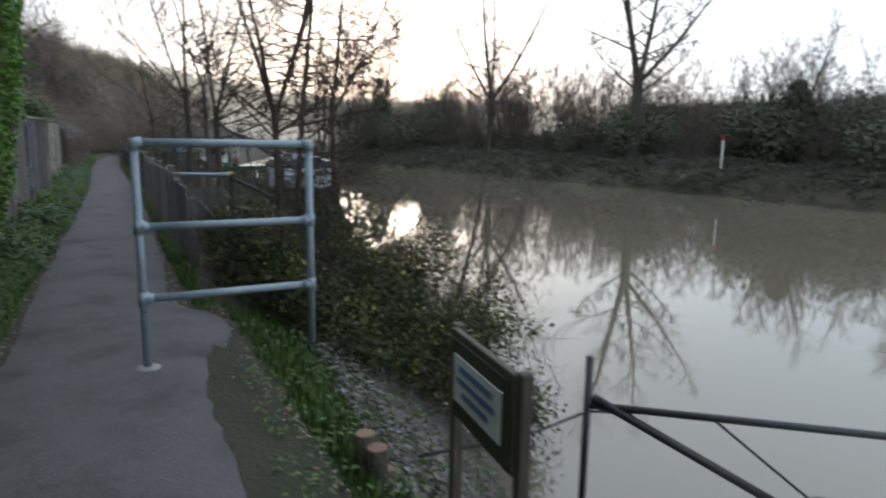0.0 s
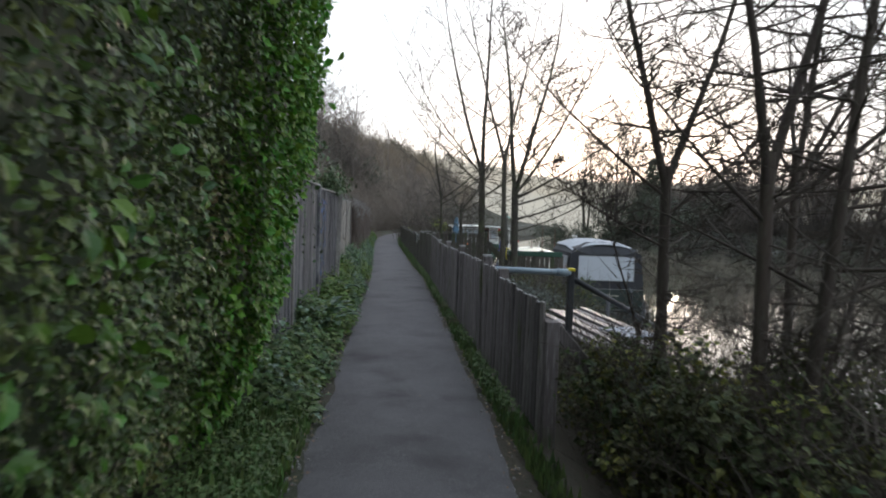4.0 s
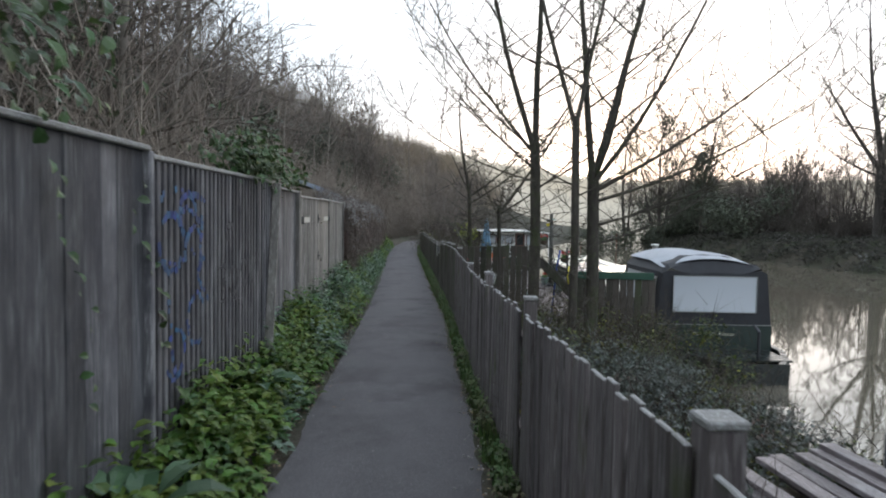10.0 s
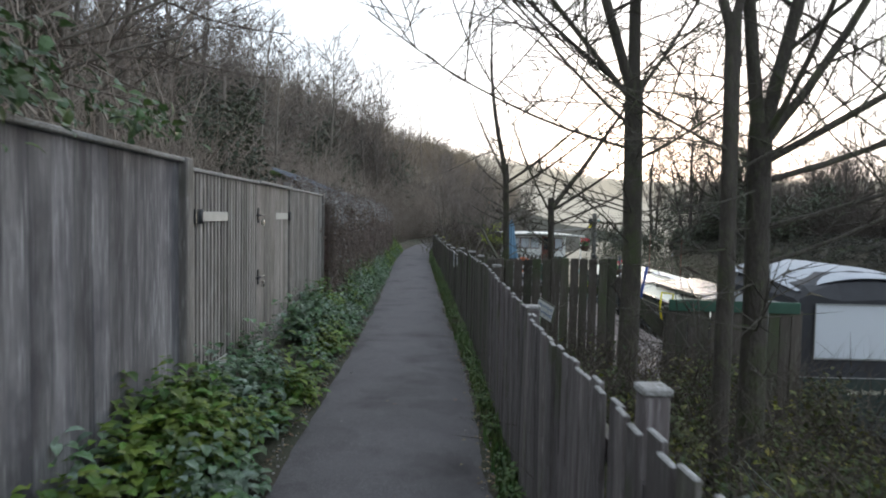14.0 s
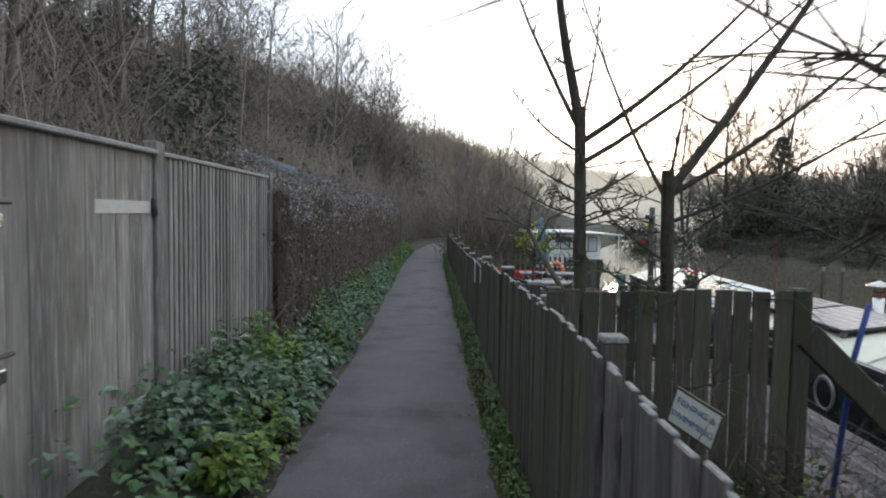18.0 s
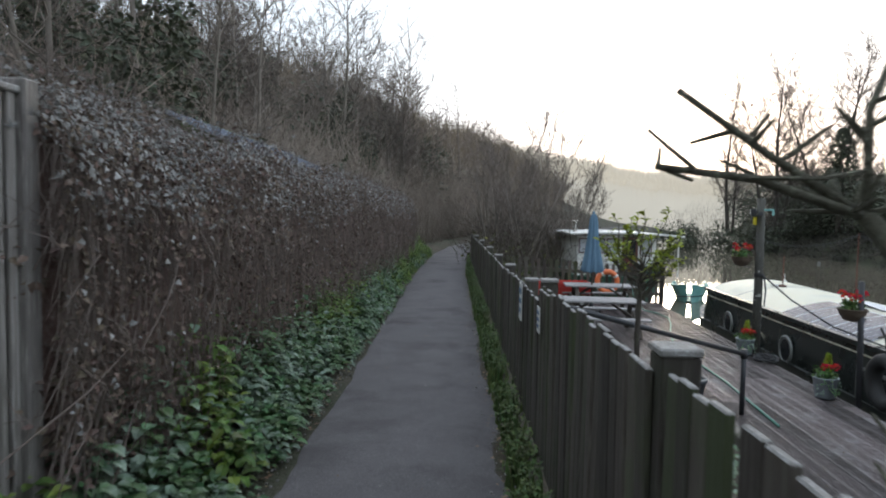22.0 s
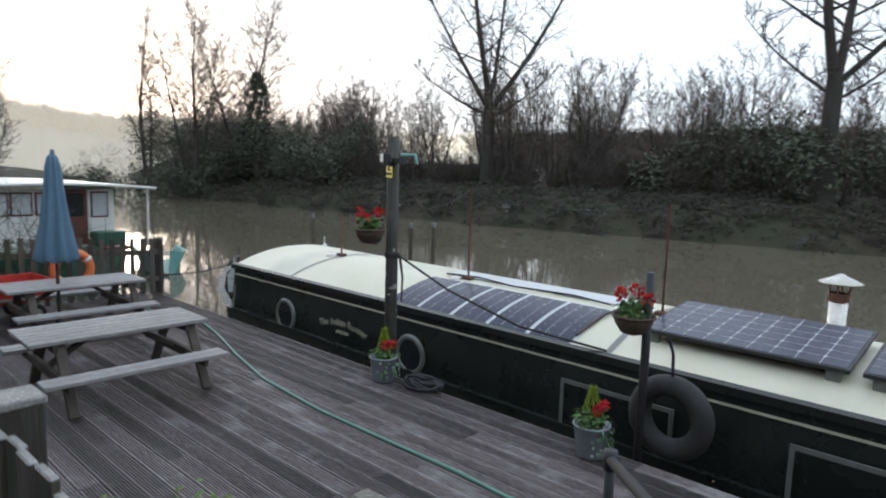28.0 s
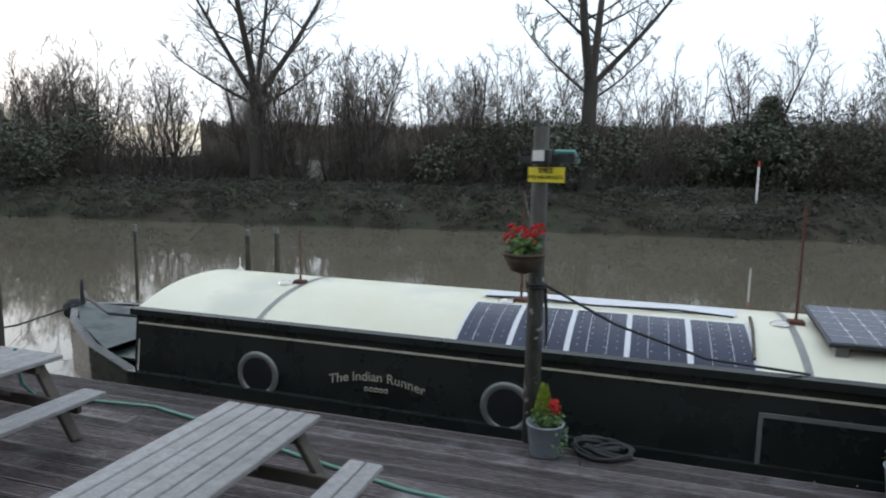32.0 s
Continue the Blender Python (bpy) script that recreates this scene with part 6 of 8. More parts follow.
def narrowboat():
    t = thing("narrowboat", "moored black narrowboat with a cream roof and solar panels", "boat")
    t.matrix_world = BOAT
    G, E = 1.28, 1.17
    rz = lambda x: -0.05 - 0.25 * (abs(x) / E) ** 2.2
    # hull: from the stern counter to the bow
    def hull_half(y):
        return lerp(y, [(-10.6, 0.45), (-10.2, 0.75), (-9.4, 1.08), (-8, 1.26), (4.8, 1.28), (5.6, 1.02), (6.4, 0.55), (6.9, 0.06)])
    def sheer(y):
        return lerp(y, [(-10.6, -0.98), (-8, -0.99), (4.6, -0.97), (6.9, -0.62)])
    b = Build()
    ys = [-10.6, -10.4, -10.2, -9.8, -9.4, -8.7, -8, -4, 0, 4.8, 5.2, 5.6, 6.0, 6.4, 6.7, 6.9]
    for s in (-1, 1):
        loft(b, [[(s * hull_half(y) * 0.96, y, -1.75), (s * hull_half(y), y, -1.2), (s * (hull_half(y) + 0.02), y, sheer(y) - 0.06), (s * (hull_half(y) + 0.02), y, sheer(y)), (s * max(0.0, hull_half(y) - 0.1), y, sheer(y) + 0.005)] for y in ys])
    b.poly([(-0.55, -10.6, -1.75), (0.55, -10.6, -1.75), (0.57, -10.6, -0.98), (-0.57, -10.6, -0.98)])
    part("hull", b, M["hull_black"], t, "black tarred steel hull", smooth=False)
    part("stern_deck", Build().box((0, -9.7, -0.985), (1.5, 1.3, 0.03)), M["hull_black"], t)
    part("fore_deck", Build().box((0, 5.15, -0.985), (1.7, 0.9, 0.03)), M["stern_green"], t)
    part("bow_deck", Build().poly([(-0.9, 5.5, -0.88), (0.9, 5.5, -0.88), (0.5, 6.3, -0.73), (0.06, 6.82, -0.62), (-0.06, 6.82, -0.62), (-0.5, 6.3, -0.73)]), M["bow_paint"], t, "dull grey-green bow deck")
    # cabin
    y0, y1 = -7.1, 4.75
    for s, nm in ((-1, "cabin_side"), (1, "cabin_side")):
        part(nm, loft(Build(), [[(s * (G - 0.04), y, -1.0), (s * (G - 0.06), y, -0.75), (s * (E + 0.0), y, -0.30)] for y in (y0, y1)]), M["hull_black"], t, "gloss black cabin side")
        part("roof_rail", loft(Build(), [[(s * (E - 0.03), y, -0.285), (s * (E - 0.03), y, -0.255), (s * (E + 0.035), y, -0.27), (s * (E + 0.04), y, -0.335), (s * (E + 0.005), y, -0.335)] for y in (y0 - 0.02, y1 + 0.06)]), M["hull_black"], t, "dark green-black roof edge")
        for z, hgt in ((-0.43, 0.022), (-1.0, 0.02)):
            xx = lambda zz: s * (E + 0.004 + (G - 0.06 - E) * (-0.30 - zz) / 0.45 if zz > -0.75 else G - 0.034)
            if z > -0.9:
                part("coachline", loft(Build(), [[(xx(z) + s * 0.004, y, z), (xx(z + hgt) + s * 0.004, y, z + hgt)] for y in (y0, y1 - 0.04)]), M["coachline"], t, "cream painted coachline")
    part("coachline", Build().poly([(-G + 0.030, y1 - 0.04, -0.98), (-G + 0.030, y1 - 0.06, -0.98), (-E - 0.01, y1 - 0.06, -0.41), (-E - 0.01, y1 - 0.04, -0.41)]), M["coachline"], t)
    front = [(-G + 0.04, y1, -1.0), (-G + 0.06, y1, -0.75)] + [(x, y1, rz(x)) for x in np.linspace(-E, E, 15)] + [(G - 0.06, y1, -0.75), (G - 0.04, y1, -1.0)]
    part("cabin_front", Build().poly(front[::-1]), M["hull_black"], t)
    part("cabin_back", Build().poly([(p[0], y0, p[2]) for p in front]), M["hull_black"], t)
    part("roof", loft(Build(), [[(x, y, rz(x)) for x in np.linspace(-E, E, 25)] for y in np.linspace(y0, y1 + 0.04, 14)]), M["cream"], t, "cream painted curved steel roof", smooth=True)
    for y in (3.26, -1.77, -6.2):
        part("roof_strap", loft(Build(), [[(x, y + k, rz(x) + 0.006) for x in np.linspace(-E + 0.05, E - 0.05, 17)] for k in (-0.03, 0.03)]), M["pale_rim"], t, "dark grey weld strip across the roof", smooth=True)
    # flexible solar panels laid over the near shoulder of the roof
    ya, yb = -1.40, 1.16
    w = (yb - ya) / 5
    for k in range(5):
        a, c = ya + k * w + 0.0, ya + (k + 1) * w
        xs = np.linspace(-E + 0.03, -0.33, 11)
        sheet_ = part("flexible_solar_panel", loft(Build(), [[(x, y, rz(x) + 0.010) for x in xs] for y in (a, c)]), M["white_grid"], t, "white-edged flexible solar panel", smooth=True)
        part("cell_field", loft(Build(), [[(x, y, rz(x) + 0.014) for x in np.linspace(-E + 0.055, -0.36, 11)] for y in (a + 0.025, c - 0.025)]), M["solar"], sheet_, "dark blue solar cells", smooth=True)
        grid = Build()
        for j in range(1, 3):
            yy = a + (c - a) * j / 3
            loft(grid, [[(x, yy + e, rz(x) + 0.0165) for x in np.linspace(-E + 0.065, -0.37, 9)] for e in (-0.002, 0.002)])
        for j in range(1, 8):
            for i in range(4):
                xx2, yy = -E + 0.055 + (E - 0.415) * j / 8, a + 0.03 + (c - a - 0.06) * (i + 0.5) / 4
                grid.box((xx2, yy, rz(xx2) + 0.016), (0.012, 0.012, 0.001))
        g_ = part("cell_grid", grid, M["white_grid"], sheet_)
        g_["kind"] = "stuff"
    sh = part("spare_solar_sheet", loft(Build(), [[(x, y, rz(x) + 0.012) for x in np.linspace(-0.12, 0.3, 5)] for y in (-1.35, 1.15)]), M["white_grid"], t, "pale solar sheet along the roof ridge", smooth=True)
    part("cable", Build().tube([(-0.22, -1.3, -0.03), (-0.14, -0.8, -0.02), (-0.2, 0.0, -0.03), (-0.1, 0.6, -0.02), (-0.16, 1.1, -0.03)], 0.012, 6), M["rubber"], t, smooth=True)
    tilt = Matrix.Rotation(radians(-7), 3, "Y")
    for y in (-2.75, -4.45):
        def lay(dx, dy, dz, c=(-0.36, 0, 0.0)):
            q = tilt @ Vector((dx, 0, dz))
            return (c[0] + q.x, y + dy, c[2] + q.z)
        p = part("solar_panel", Build().box(lay(0, 0, 0), (1.0, 1.62, 0.035), tilt, 0.004), M["black_steel"], t, "framed dark solar panel on low feet")
        part("cell_field", Build().box(lay(0, 0, 0.0185), (0.95, 1.57, 0.004), tilt), M["solar"], p, "dark blue solar cells")
        grid = Build()
        for j in range(1, 9):
            grid.box(lay(0, -0.785 + 1.57 * j / 9, 0.021), (0.95, 0.004, 0.001), tilt)
        for j in range(1, 6):
            grid.box(lay(-0.475 + 0.95 * j / 6, 0, 0.021), (0.003, 1.57, 0.001), tilt)
            for i in range(1, 9):
                grid.box(lay(-0.475 + 0.95 * j / 6, -0.785 + 1.57 * i / 9, 0.0216), (0.022, 0.022, 0.001), tilt)
        part("cell_grid", grid, M["white_grid"], p)["kind"] = "stuff"
        for dx in (-0.44, 0.4):
            for dy in (-0.7, 0.7):
                x0, y0, z0 = lay(dx, dy, -0.017)
                part("stand_off", Build().box((x0, y0, (rz(x0) + z0) / 2), (0.05, 0.10, z0 - rz(x0) + 0.012), None, 0.004), M["pale_rim"], t)
    # portholes and hatch
    for y in (3.18, 0.62, -5.6):
        zc = -0.80
        m = Matrix.Rotation(math.pi / 2, 3, "Y") @ Matrix.Rotation(0.0, 3, "X")
        p = part("porthole", Build().torus((-G + 0.03, y, zc), 0.205, 0.035, m, 36, 8, 0.7), M["pale_rim"], t, "grey metal porthole rim", smooth=True)
        part("glass", Build().tube([(-G + 0.055, y, zc), (-G + 0.02, y, zc)], 0.2, 32), M["porthole_glass"], p)
    for yc in (-1.93, -3.85):
        hz = part("side_hatch", Build().box((-G + 0.045, yc, -0.80), (0.03, 1.05, 0.42), None, 0.006), M["hull_black"], t)
        for a, c in (((yc - 0.53, -0.575), (yc + 0.53, -0.575)), ((yc - 0.515, -0.585), (yc - 0.515, -1.0)), ((yc + 0.515, -0.585), (yc + 0.515, -1.0))):
            part("hatch_frame", Build().bar((-G + 0.028, a[0], a[1]), (-G + 0.028, c[0], c[1]), 0.02, 0.035), M["pale_rim"], hz, "grey metal hatch frame")
    side = pose(-G + 0.028, 1.88, -0.715, 90, 0, -90) @ pose(0, 0, 0, 0, 0, 0)
    letters("The Indian Runner", 0.132, M["coachline"], t, side, 0.0, "name_lettering", 0.32)
    for k in range(5):
        part("scroll", Build().torus((-G + 0.030, 1.88 - 0.10 + 0.05 * k, -0.80), 0.018, 0.005, Matrix.Rotation(math.pi / 2, 3, "Y"), 12, 5), M["coachline"], t)
    # chimney
    ch = part("chimney", Build().lathe((0.92, -3.1, -0.2), [(0.15, 0), (0.14, 0.05), (0.085, 0.12), (0.085, 0.44)], 20), M["stainless"], t, "polished steel stove chimney", smooth=True)
    part("collar", Build().lathe((0.92, -3.1, 0.16), [(0.092, 0), (0.092, 0.08)], 20), M["rust"], ch)
    for k in range(4):
        a = k * math.pi / 2
        part("cowl_stay", Build().tube([(0.92 + 0.075 * math.cos(a), -3.1 + 0.075 * math.sin(a), 0.22), (0.92 + 0.1 * math.cos(a), -3.1 + 0.1 * math.sin(a), 0.36)], 0.009, 6), M["rust"], ch)
    part("cowl", Build().lathe((0.92, -3.1, 0.34), [(0.2, 0), (0.2, 0.008), (0.09, 0.05), (0.02, 0.085), (0, 0.09)], 24), M["stainless"], ch, "frosted conical cowl", smooth=True)
    # aerial rods on the ridge
    for y, top in ((3.32, 0.57), (0.72, 1.10), (-1.83, 1.04)):
        p = part("aerial_rod", Build().tube([(-0.17, y, -0.06), (-0.17, y, top)], [0.013, 0.011], 8), M["rust"], t, "thin rusty steel rod")
        part("base_block", Build().box((-0.17, y, -0.04), (0.1, 0.14, 0.05), None, 0.01), M["rust"], p)
        part("roof_vent", Build().lathe((-0.25, y + 0.14, -0.075), [(0.09, 0), (0.085, 0.03), (0.05, 0.05), (0, 0.055)], 18), M["stainless"], t, smooth=True)
    part("deck_lamp", Build().lathe((0.4, 4.55, -0.1), [(0.05, 0), (0.045, 0.05), (0.02, 0.07), (0.006, 0.1), (0.006, 0.2)], 12), M["white_paint"], t, smooth=True)
    part("boat_hook", Build().tube([(-1.0, -1.38, -0.2), (-0.55, -1.42, -0.06), (-0.15, -1.45, -0.03)], 0.014, 7), M["table_leg"], t)
    # canopy over the stern
    cx = -0.28
    prof = lambda w_, zt: [(cx - w_, -0.5), (cx - w_ * 0.90, 0.50), (cx - w_ * 0.78, 0.66), (cx - w_ * 0.4, zt), (cx, zt + 0.03), (cx + w_ * 0.4, zt), (cx + w_ * 0.78, 0.66), (cx + w_ * 0.90, 0.50), (cx + w_, -0.5)]
    secs = [(-9.35, 1.12, 0.50), (-9.2, 1.12, 0.70), (-8.8, 1.14, 0.80), (-7.4, 1.16, 0.82), (-7.0, 1.16, 0.78)]
    part("canopy", loft(Build(), [[(x, y, z * (0.90 if y < -9.3 else 1) if z > 0 else z) for x, z in prof(w_, zt)] for y, w_, zt in secs]), M["canopy"], t, "black fabric stern canopy", smooth=False)
    part("canopy_roof", loft(Build(), [[(cx + x, y, zt + 0.06 - 0.19 * (abs(x) / 0.97) ** 2.2) for x in np.linspace(-0.97, 0.97, 13)] for y, zt in ((-9.22, 0.71), (-8.4, 0.81), (-7.0, 0.81))]), M["canopy_top"], t, "frosted grey-blue canopy top", smooth=True)
    for s in (-1, 1):
        for ya, yb in ((-9.15, -8.25), (-8.15, -7.2)):
            q = [(cx + s * (1.15 * (1 - 0.1 * (z + 0.5)) + 0.012), y, z) for y, z in ((ya, -0.2), (yb, -0.2), (yb, 0.40), (ya, 0.40))]
            w_ = part("canopy_window", Build().poly(q if s < 0 else q[::-1]), M["vinyl"], t, "clear vinyl side window")
            for a, c in zip(q, q[1:] + q[:1]):
                part("window_piping", Build().tube([a, c], 0.008, 6), M["pale_rim"], w_)
    bk = prof(1.12, 0.48)
    part("canopy_back", Build().poly([(x, -9.36, min(z, 0.56)) for x, z in bk]), M["canopy"], t)
    vw = part("canopy_window", Build().box((cx, -9.375, 0.09), (1.60, 0.012, 0.68), None, 0.03), M["vinyl"], t, "pale clear vinyl canopy window")
    for a, c in (((-0.81, -0.26), (0.81, -0.26)), ((-0.81, 0.44), (0.81, 0.44)), ((-0.81, -0.26), (-0.81, 0.44)), ((0.81, -0.26), (0.81, 0.44)), ((-1.1, -0.5), (1.1, -0.5))):
        part("piping", Build().tube([(cx + a[0], -9.385, a[1]), (cx + c[0], -9.385, c[1])], 0.009, 6), M["pale_rim"], t)
    part("stern_panel", Build().poly([(cx - 1.12, -9.40, -0.99), (cx + 1.12, -9.40, -0.99), (cx + 1.12, -9.38, -0.5), (cx - 1.12, -9.38, -0.5)]), M["stern_green"], t, "dark green-black stern bulkhead")
    letters("The Indian Runner", 0.105, M["coachline"], t, pose(cx, -9.41, -0.70, 90, 0, 0), 0.0, "name_lettering", 0.10)
    part("stove_pipe", Build().lathe((-0.55, -6.6, -0.12), [(0.06, 0), (0.06, 1.0), (0.09, 1.01), (0.09, 1.05), (0, 1.06)], 14), M["white_paint"], t, "white roof flue", smooth=True)
    tl = part("tiller_post", Build().tube([(0.25, -10.1, -0.97), (0.25, -10.1, -0.5), (0.25, -9.9, -0.42)], 0.03, 10), M["black_steel"], t)
    # bow gear
    part("bow_rail", Build().tube([(-0.7, 4.9, -0.5), (-0.72, 5.6, -0.5), (-0.3, 6.4, -0.45), (0.0, 6.75, -0.45)], 0.02, 8), M["black_steel"], t)
    part("bow_fender", Build().lathe((0, 6.95, -0.85), [(0.05, 0), (0.13, 0.06), (0.14, 0.2), (0.06, 0.28)], 14), M["rope"], t, "black rope bow fender", smooth=True)
    part("stem_post", Build().tube([(0, 6.8, -0.65), (0.02, 6.82, -0.3)], [0.03, 0.02], 8), M["black_steel"], t)
    part("mooring_line", Build().tube([(0.0, 6.75, -0.6), (-0.8, 7.0, -0.76), (-1.6, 7.3, -0.78)], 0.014, 6), M["rope"], t)
    return t


narrowboat()


# ---- posts, baskets, buckets ----
def bloom_cluster(b, rng, c, r, n=14):
    for _ in range(n):
        u = Vector((rng.gauss(0, 1), rng.gauss(0, 1), rng.gauss(0, 1) + 0.5)).normalized()
        b.leaf(Vector(c) + u * r * 0.6, u + Vector((rng.uniform(-.5, .5), rng.uniform(-.5, .5), 0)), u.orthogonal(), r * 0.9, r * 0.8)


def hanging_basket(at, seed, label):
    rng = random.Random(seed)
    t = thing("hanging_basket", label, "flower basket", at, group="flower baskets on the mooring posts")
    part("basket", Build().lathe((0, 0, 0), [(0.03, -0.14), (0.09, -0.12), (0.135, -0.05), (0.15, 0.0), (0.14, 0.0), (0.1, -0.03)], 18), M["wicker"], t, smooth=True)
    part("rim", Build().torus((0, 0, 0), 0.148, 0.012, None, 24, 6), M["wicker"], t)
    part("bracket", Build().tube([(0.0, 0.0, -0.13), (0.13, 0.02, -0.16), (0.17, 0.02, -0.1)], 0.008, 6), M["black_steel"], t)
    g = Build()
    foliage(g, rng, (0, 0, 0.06), (0.14, 0.14, 0.09), 130, 0.055, 0.045, 0.2)
    part("leaves", g, M["pot_leaf"], t)["kind"] = "stuff"
    for k in range(6):
        a = k * 1.05 + rng.random()
        f = Build()
        bloom_cluster(f, rng, (0.11 * math.cos(a), 0.11 * math.sin(a), 0.13 + rng.uniform(-0.02, 0.06)), 0.036, 26)
        part("flower_head", f, M["petal"], t, "red geranium flower head")


def bucket(at, seed, label, conifer=True):
    rng = random.Random(seed)
    t = thing("planted_bucket", label, "plant pot", at, group="planted buckets on the deck")
    part("pail", Build().lathe((0, 0, 0), [(0.10, 0.0), (0.105, 0.02), (0.135, 0.235), (0.142, 0.24), (0.142, 0.252), (0.13, 0.252), (0.12, 0.2)], 22), M["zinc"], t, smooth=True)
    g = Build()
    foliage(g, rng, (0, 0, 0.29), (0.15, 0.15, 0.09), 170, 0.05, 0.04, 0.2)
    part("leaves", g, M["pot_leaf"], t)["kind"] = "stuff"
    tr = Build()
    for k in range(34):
        a = rng.uniform(3.6, 5.6)
        p = Vector((0.15 * math.cos(a), 0.15 * math.sin(a), 0.25 - 0.18 * rng.random()))
        tr.leaf(p, (math.cos(a), math.sin(a), -1), (math.cos(a), math.sin(a), 0.5), 0.035, 0.03)
    part("trailing_ivy", tr, M["verge_leaf"], t, "pale trailing ivy")["kind"] = "stuff"
    for k in range(4):
        f = Build()
        bloom_cluster(f, rng, (-0.06 + 0.05 * k, -0.07 + 0.02 * (k % 2), 0.37 + rng.uniform(-0.02, 0.03)), 0.035, 26)
        part("flower_head", f, M["petal"], t, "red flower head")
    if conifer:
        c = Build()
        for k in range(260):
            h = rng.random()
            a = rng.uniform(0, 6.28)
            r = 0.05 * (1 - h) + 0.01
            c.leaf((0.03 + r * math.cos(a), 0.02 + r * math.sin(a), 0.30 + 0.2 * h), (math.cos(a) * 0.5, math.sin(a) * 0.5, 1), (math.cos(a), math.sin(a), 0), 0.05, 0.014)
        part("dwarf_conifer", c, M["lime_leaf"], t, "lime green dwarf conifer")


def mooring_post():
    t = thing("mooring_post", "tall weathered mooring post with flaking paint and cameras", "post", (5.02, 31.40, DECK))
    part("pole", Build().tube([(0, 0, -0.2), (0.0, 0, 1.2), (-0.01, 0, 2.42)], [0.065, 0.062, 0.058], 16), M["green_pole"], t, "weathered round pole", smooth=True)
    part("bracket", Build().box((-0.04, -0.06, 2.18), (0.06, 0.46, 0.05), Matrix.Rotation(radians(-25), 3, "Z")), M["black_steel"], t)
    cam_box = part("floodlight", Build().box((-0.13, -0.02, 2.2), (0.07, 0.15, 0.11), Matrix.Rotation(radians(-30), 3, "Z"), 0.012), M["black_steel"], t, "small black floodlight")
    part("lens", Build().box((-0.168, 0.0, 2.205), (0.006, 0.10, 0.075), Matrix.Rotation(radians(-30), 3, "Z")), M["white_paint"], cam_box)
    part("light_tube", Build().tube([(0.0, -0.1, 2.24), (0.06, -0.24, 2.24), (0.05, -0.27, 2.16)], 0.016, 8), M["turquoise"], t, "pale blue bent tube")
    s = part("warning_sign", Build().box((-0.112, -0.053, 2.07), (0.006, 0.34, 0.11), Matrix.Rotation(radians(-35), 3, "Z")), M["yellow_sign"], t, "yellow camera warning sign")
    m = pose(-0.1175, -0.0495, 2.082, 90, 0, -90 - 35)
    letters("SMILE", 0.055, M["black_ink"], s, m, 0, "sign_lettering")
    letters("YOU ARE ON CCTV", 0.036, M["black_ink"], s, m @ pose(0, -0.042, 0), 0, "sign_lettering")
    part("rope_lashing", Build().torus((0, 0, 1.22), 0.068, 0.012, None, 20, 6).torus((0, 0, 1.245), 0.069, 0.012, None, 20, 6), M["rope"], t)
    part("rope_tail", Build().tube([(0.05, -0.06, 1.24), (0.08, -0.08, 1.0), (0.06, -0.09, 0.75)], [0.016, 0.013, 0.01], 6), M["rope"], t)
    part("mooring_line", Build().tube([(0.02, -0.06, 1.24), (0.2, -0.6, 0.93), (0.42, -1.3, 0.66), (0.62, -2.1, 0.55)], 0.012, 6), M["rope"], t)
    return t


mooring_post()
hanging_basket((4.78, 31.47, 0.70), 4, "wicker basket of red geraniums hanging on the tall post")
bucket((4.80, 31.27, DECK), 5, "galvanised bucket with red flowers at the post's foot")


def rope_coil():
    rng = random.Random(6)
    t = thing("rope_coil", "loose coil of dark mooring rope on the deck", "rope", (4.93, 30.85, DECK))
    pts = []
    for k in range(70):
        a = k * 0.55
        r = 0.13 + 0.05 * math.sin(k * 0.37)
        pts.append((r * math.cos(a) * 0.8 + 0.02 * math.sin(k), r * math.sin(a) * 1.4 - 0.04 * math.sin(k * 0.2), 0.02 + 0.05 * (0.5 + 0.5 * math.sin(k * 0.9))))
    part("rope", Build().tube(pts, 0.014, 6), M["rope"], t, smooth=True)


rope_coil()


def string_lights():
    t = thing("string_lights", "dark cable of small bulbs strung beside the boat", "string lights", (0, 0, 0))
    hooks = [Vector((5.02, 31.40, 0.98)), Vector((6.72, 31.73, 1.08)), Vector((6.58, 29.18, 1.02))]
    for a, c in zip(hooks[:-1], hooks[1:]):
        line = [a.lerp(c, k / 14) - Vector((0, 0, 0.14 * (1 - (k / 7 - 1) ** 2))) for k in range(15)]
        part("cable", Build().tube(line, 0.006, 5), M["rubber"], t, smooth=True)
        for p in line[1:-1]:
            part("bulb", Build().lathe((p.x, p.y, p.z - 0.035), [(0.0, -0.01), (0.009, -0.004), (0.008, 0.01), (0.005, 0.035)], 8), M["green_pole"], t, smooth=True)


string_lights()


def short_post():
    t = thing("mooring_post", "short dark steel mooring post leaning beside the boat", "post", (4.95, 28.68, DECK))
    part("pole", Build().tube([(0, 0, -0.2), (-0.03, -0.02, 0.7), (-0.06, -0.03, 1.42)], 0.032, 12), M["black_steel"], t, smooth=True)


short_post()
hanging_basket((4.86, 28.74, 0.29), 8, "wicker basket of red geraniums on the short post")
bucket((4.72, 28.95, DECK), 9, "galvanised bucket with red flowers and trailing ivy")


def tyre_fender(at):
    t = thing("tyre_fender", "worn black car tyre hung as a boat fender", "tyre", at, -3)
    m = Matrix.Rotation(math.pi / 2, 3, "Y")
    part("tyre", Build().torus((0, 0, 0), 0.245, 0.085, m, 36, 12, 1.05), M["rubber"], t, smooth=True)
    part("hanger", Build().tube([(0, 0, 0.2), (-0.03, 0, 0.5), (-0.08, 0.02, 0.62)], 0.012, 6), M["rope"], t)


tyre_fender((5.14, 28.52, -0.50))


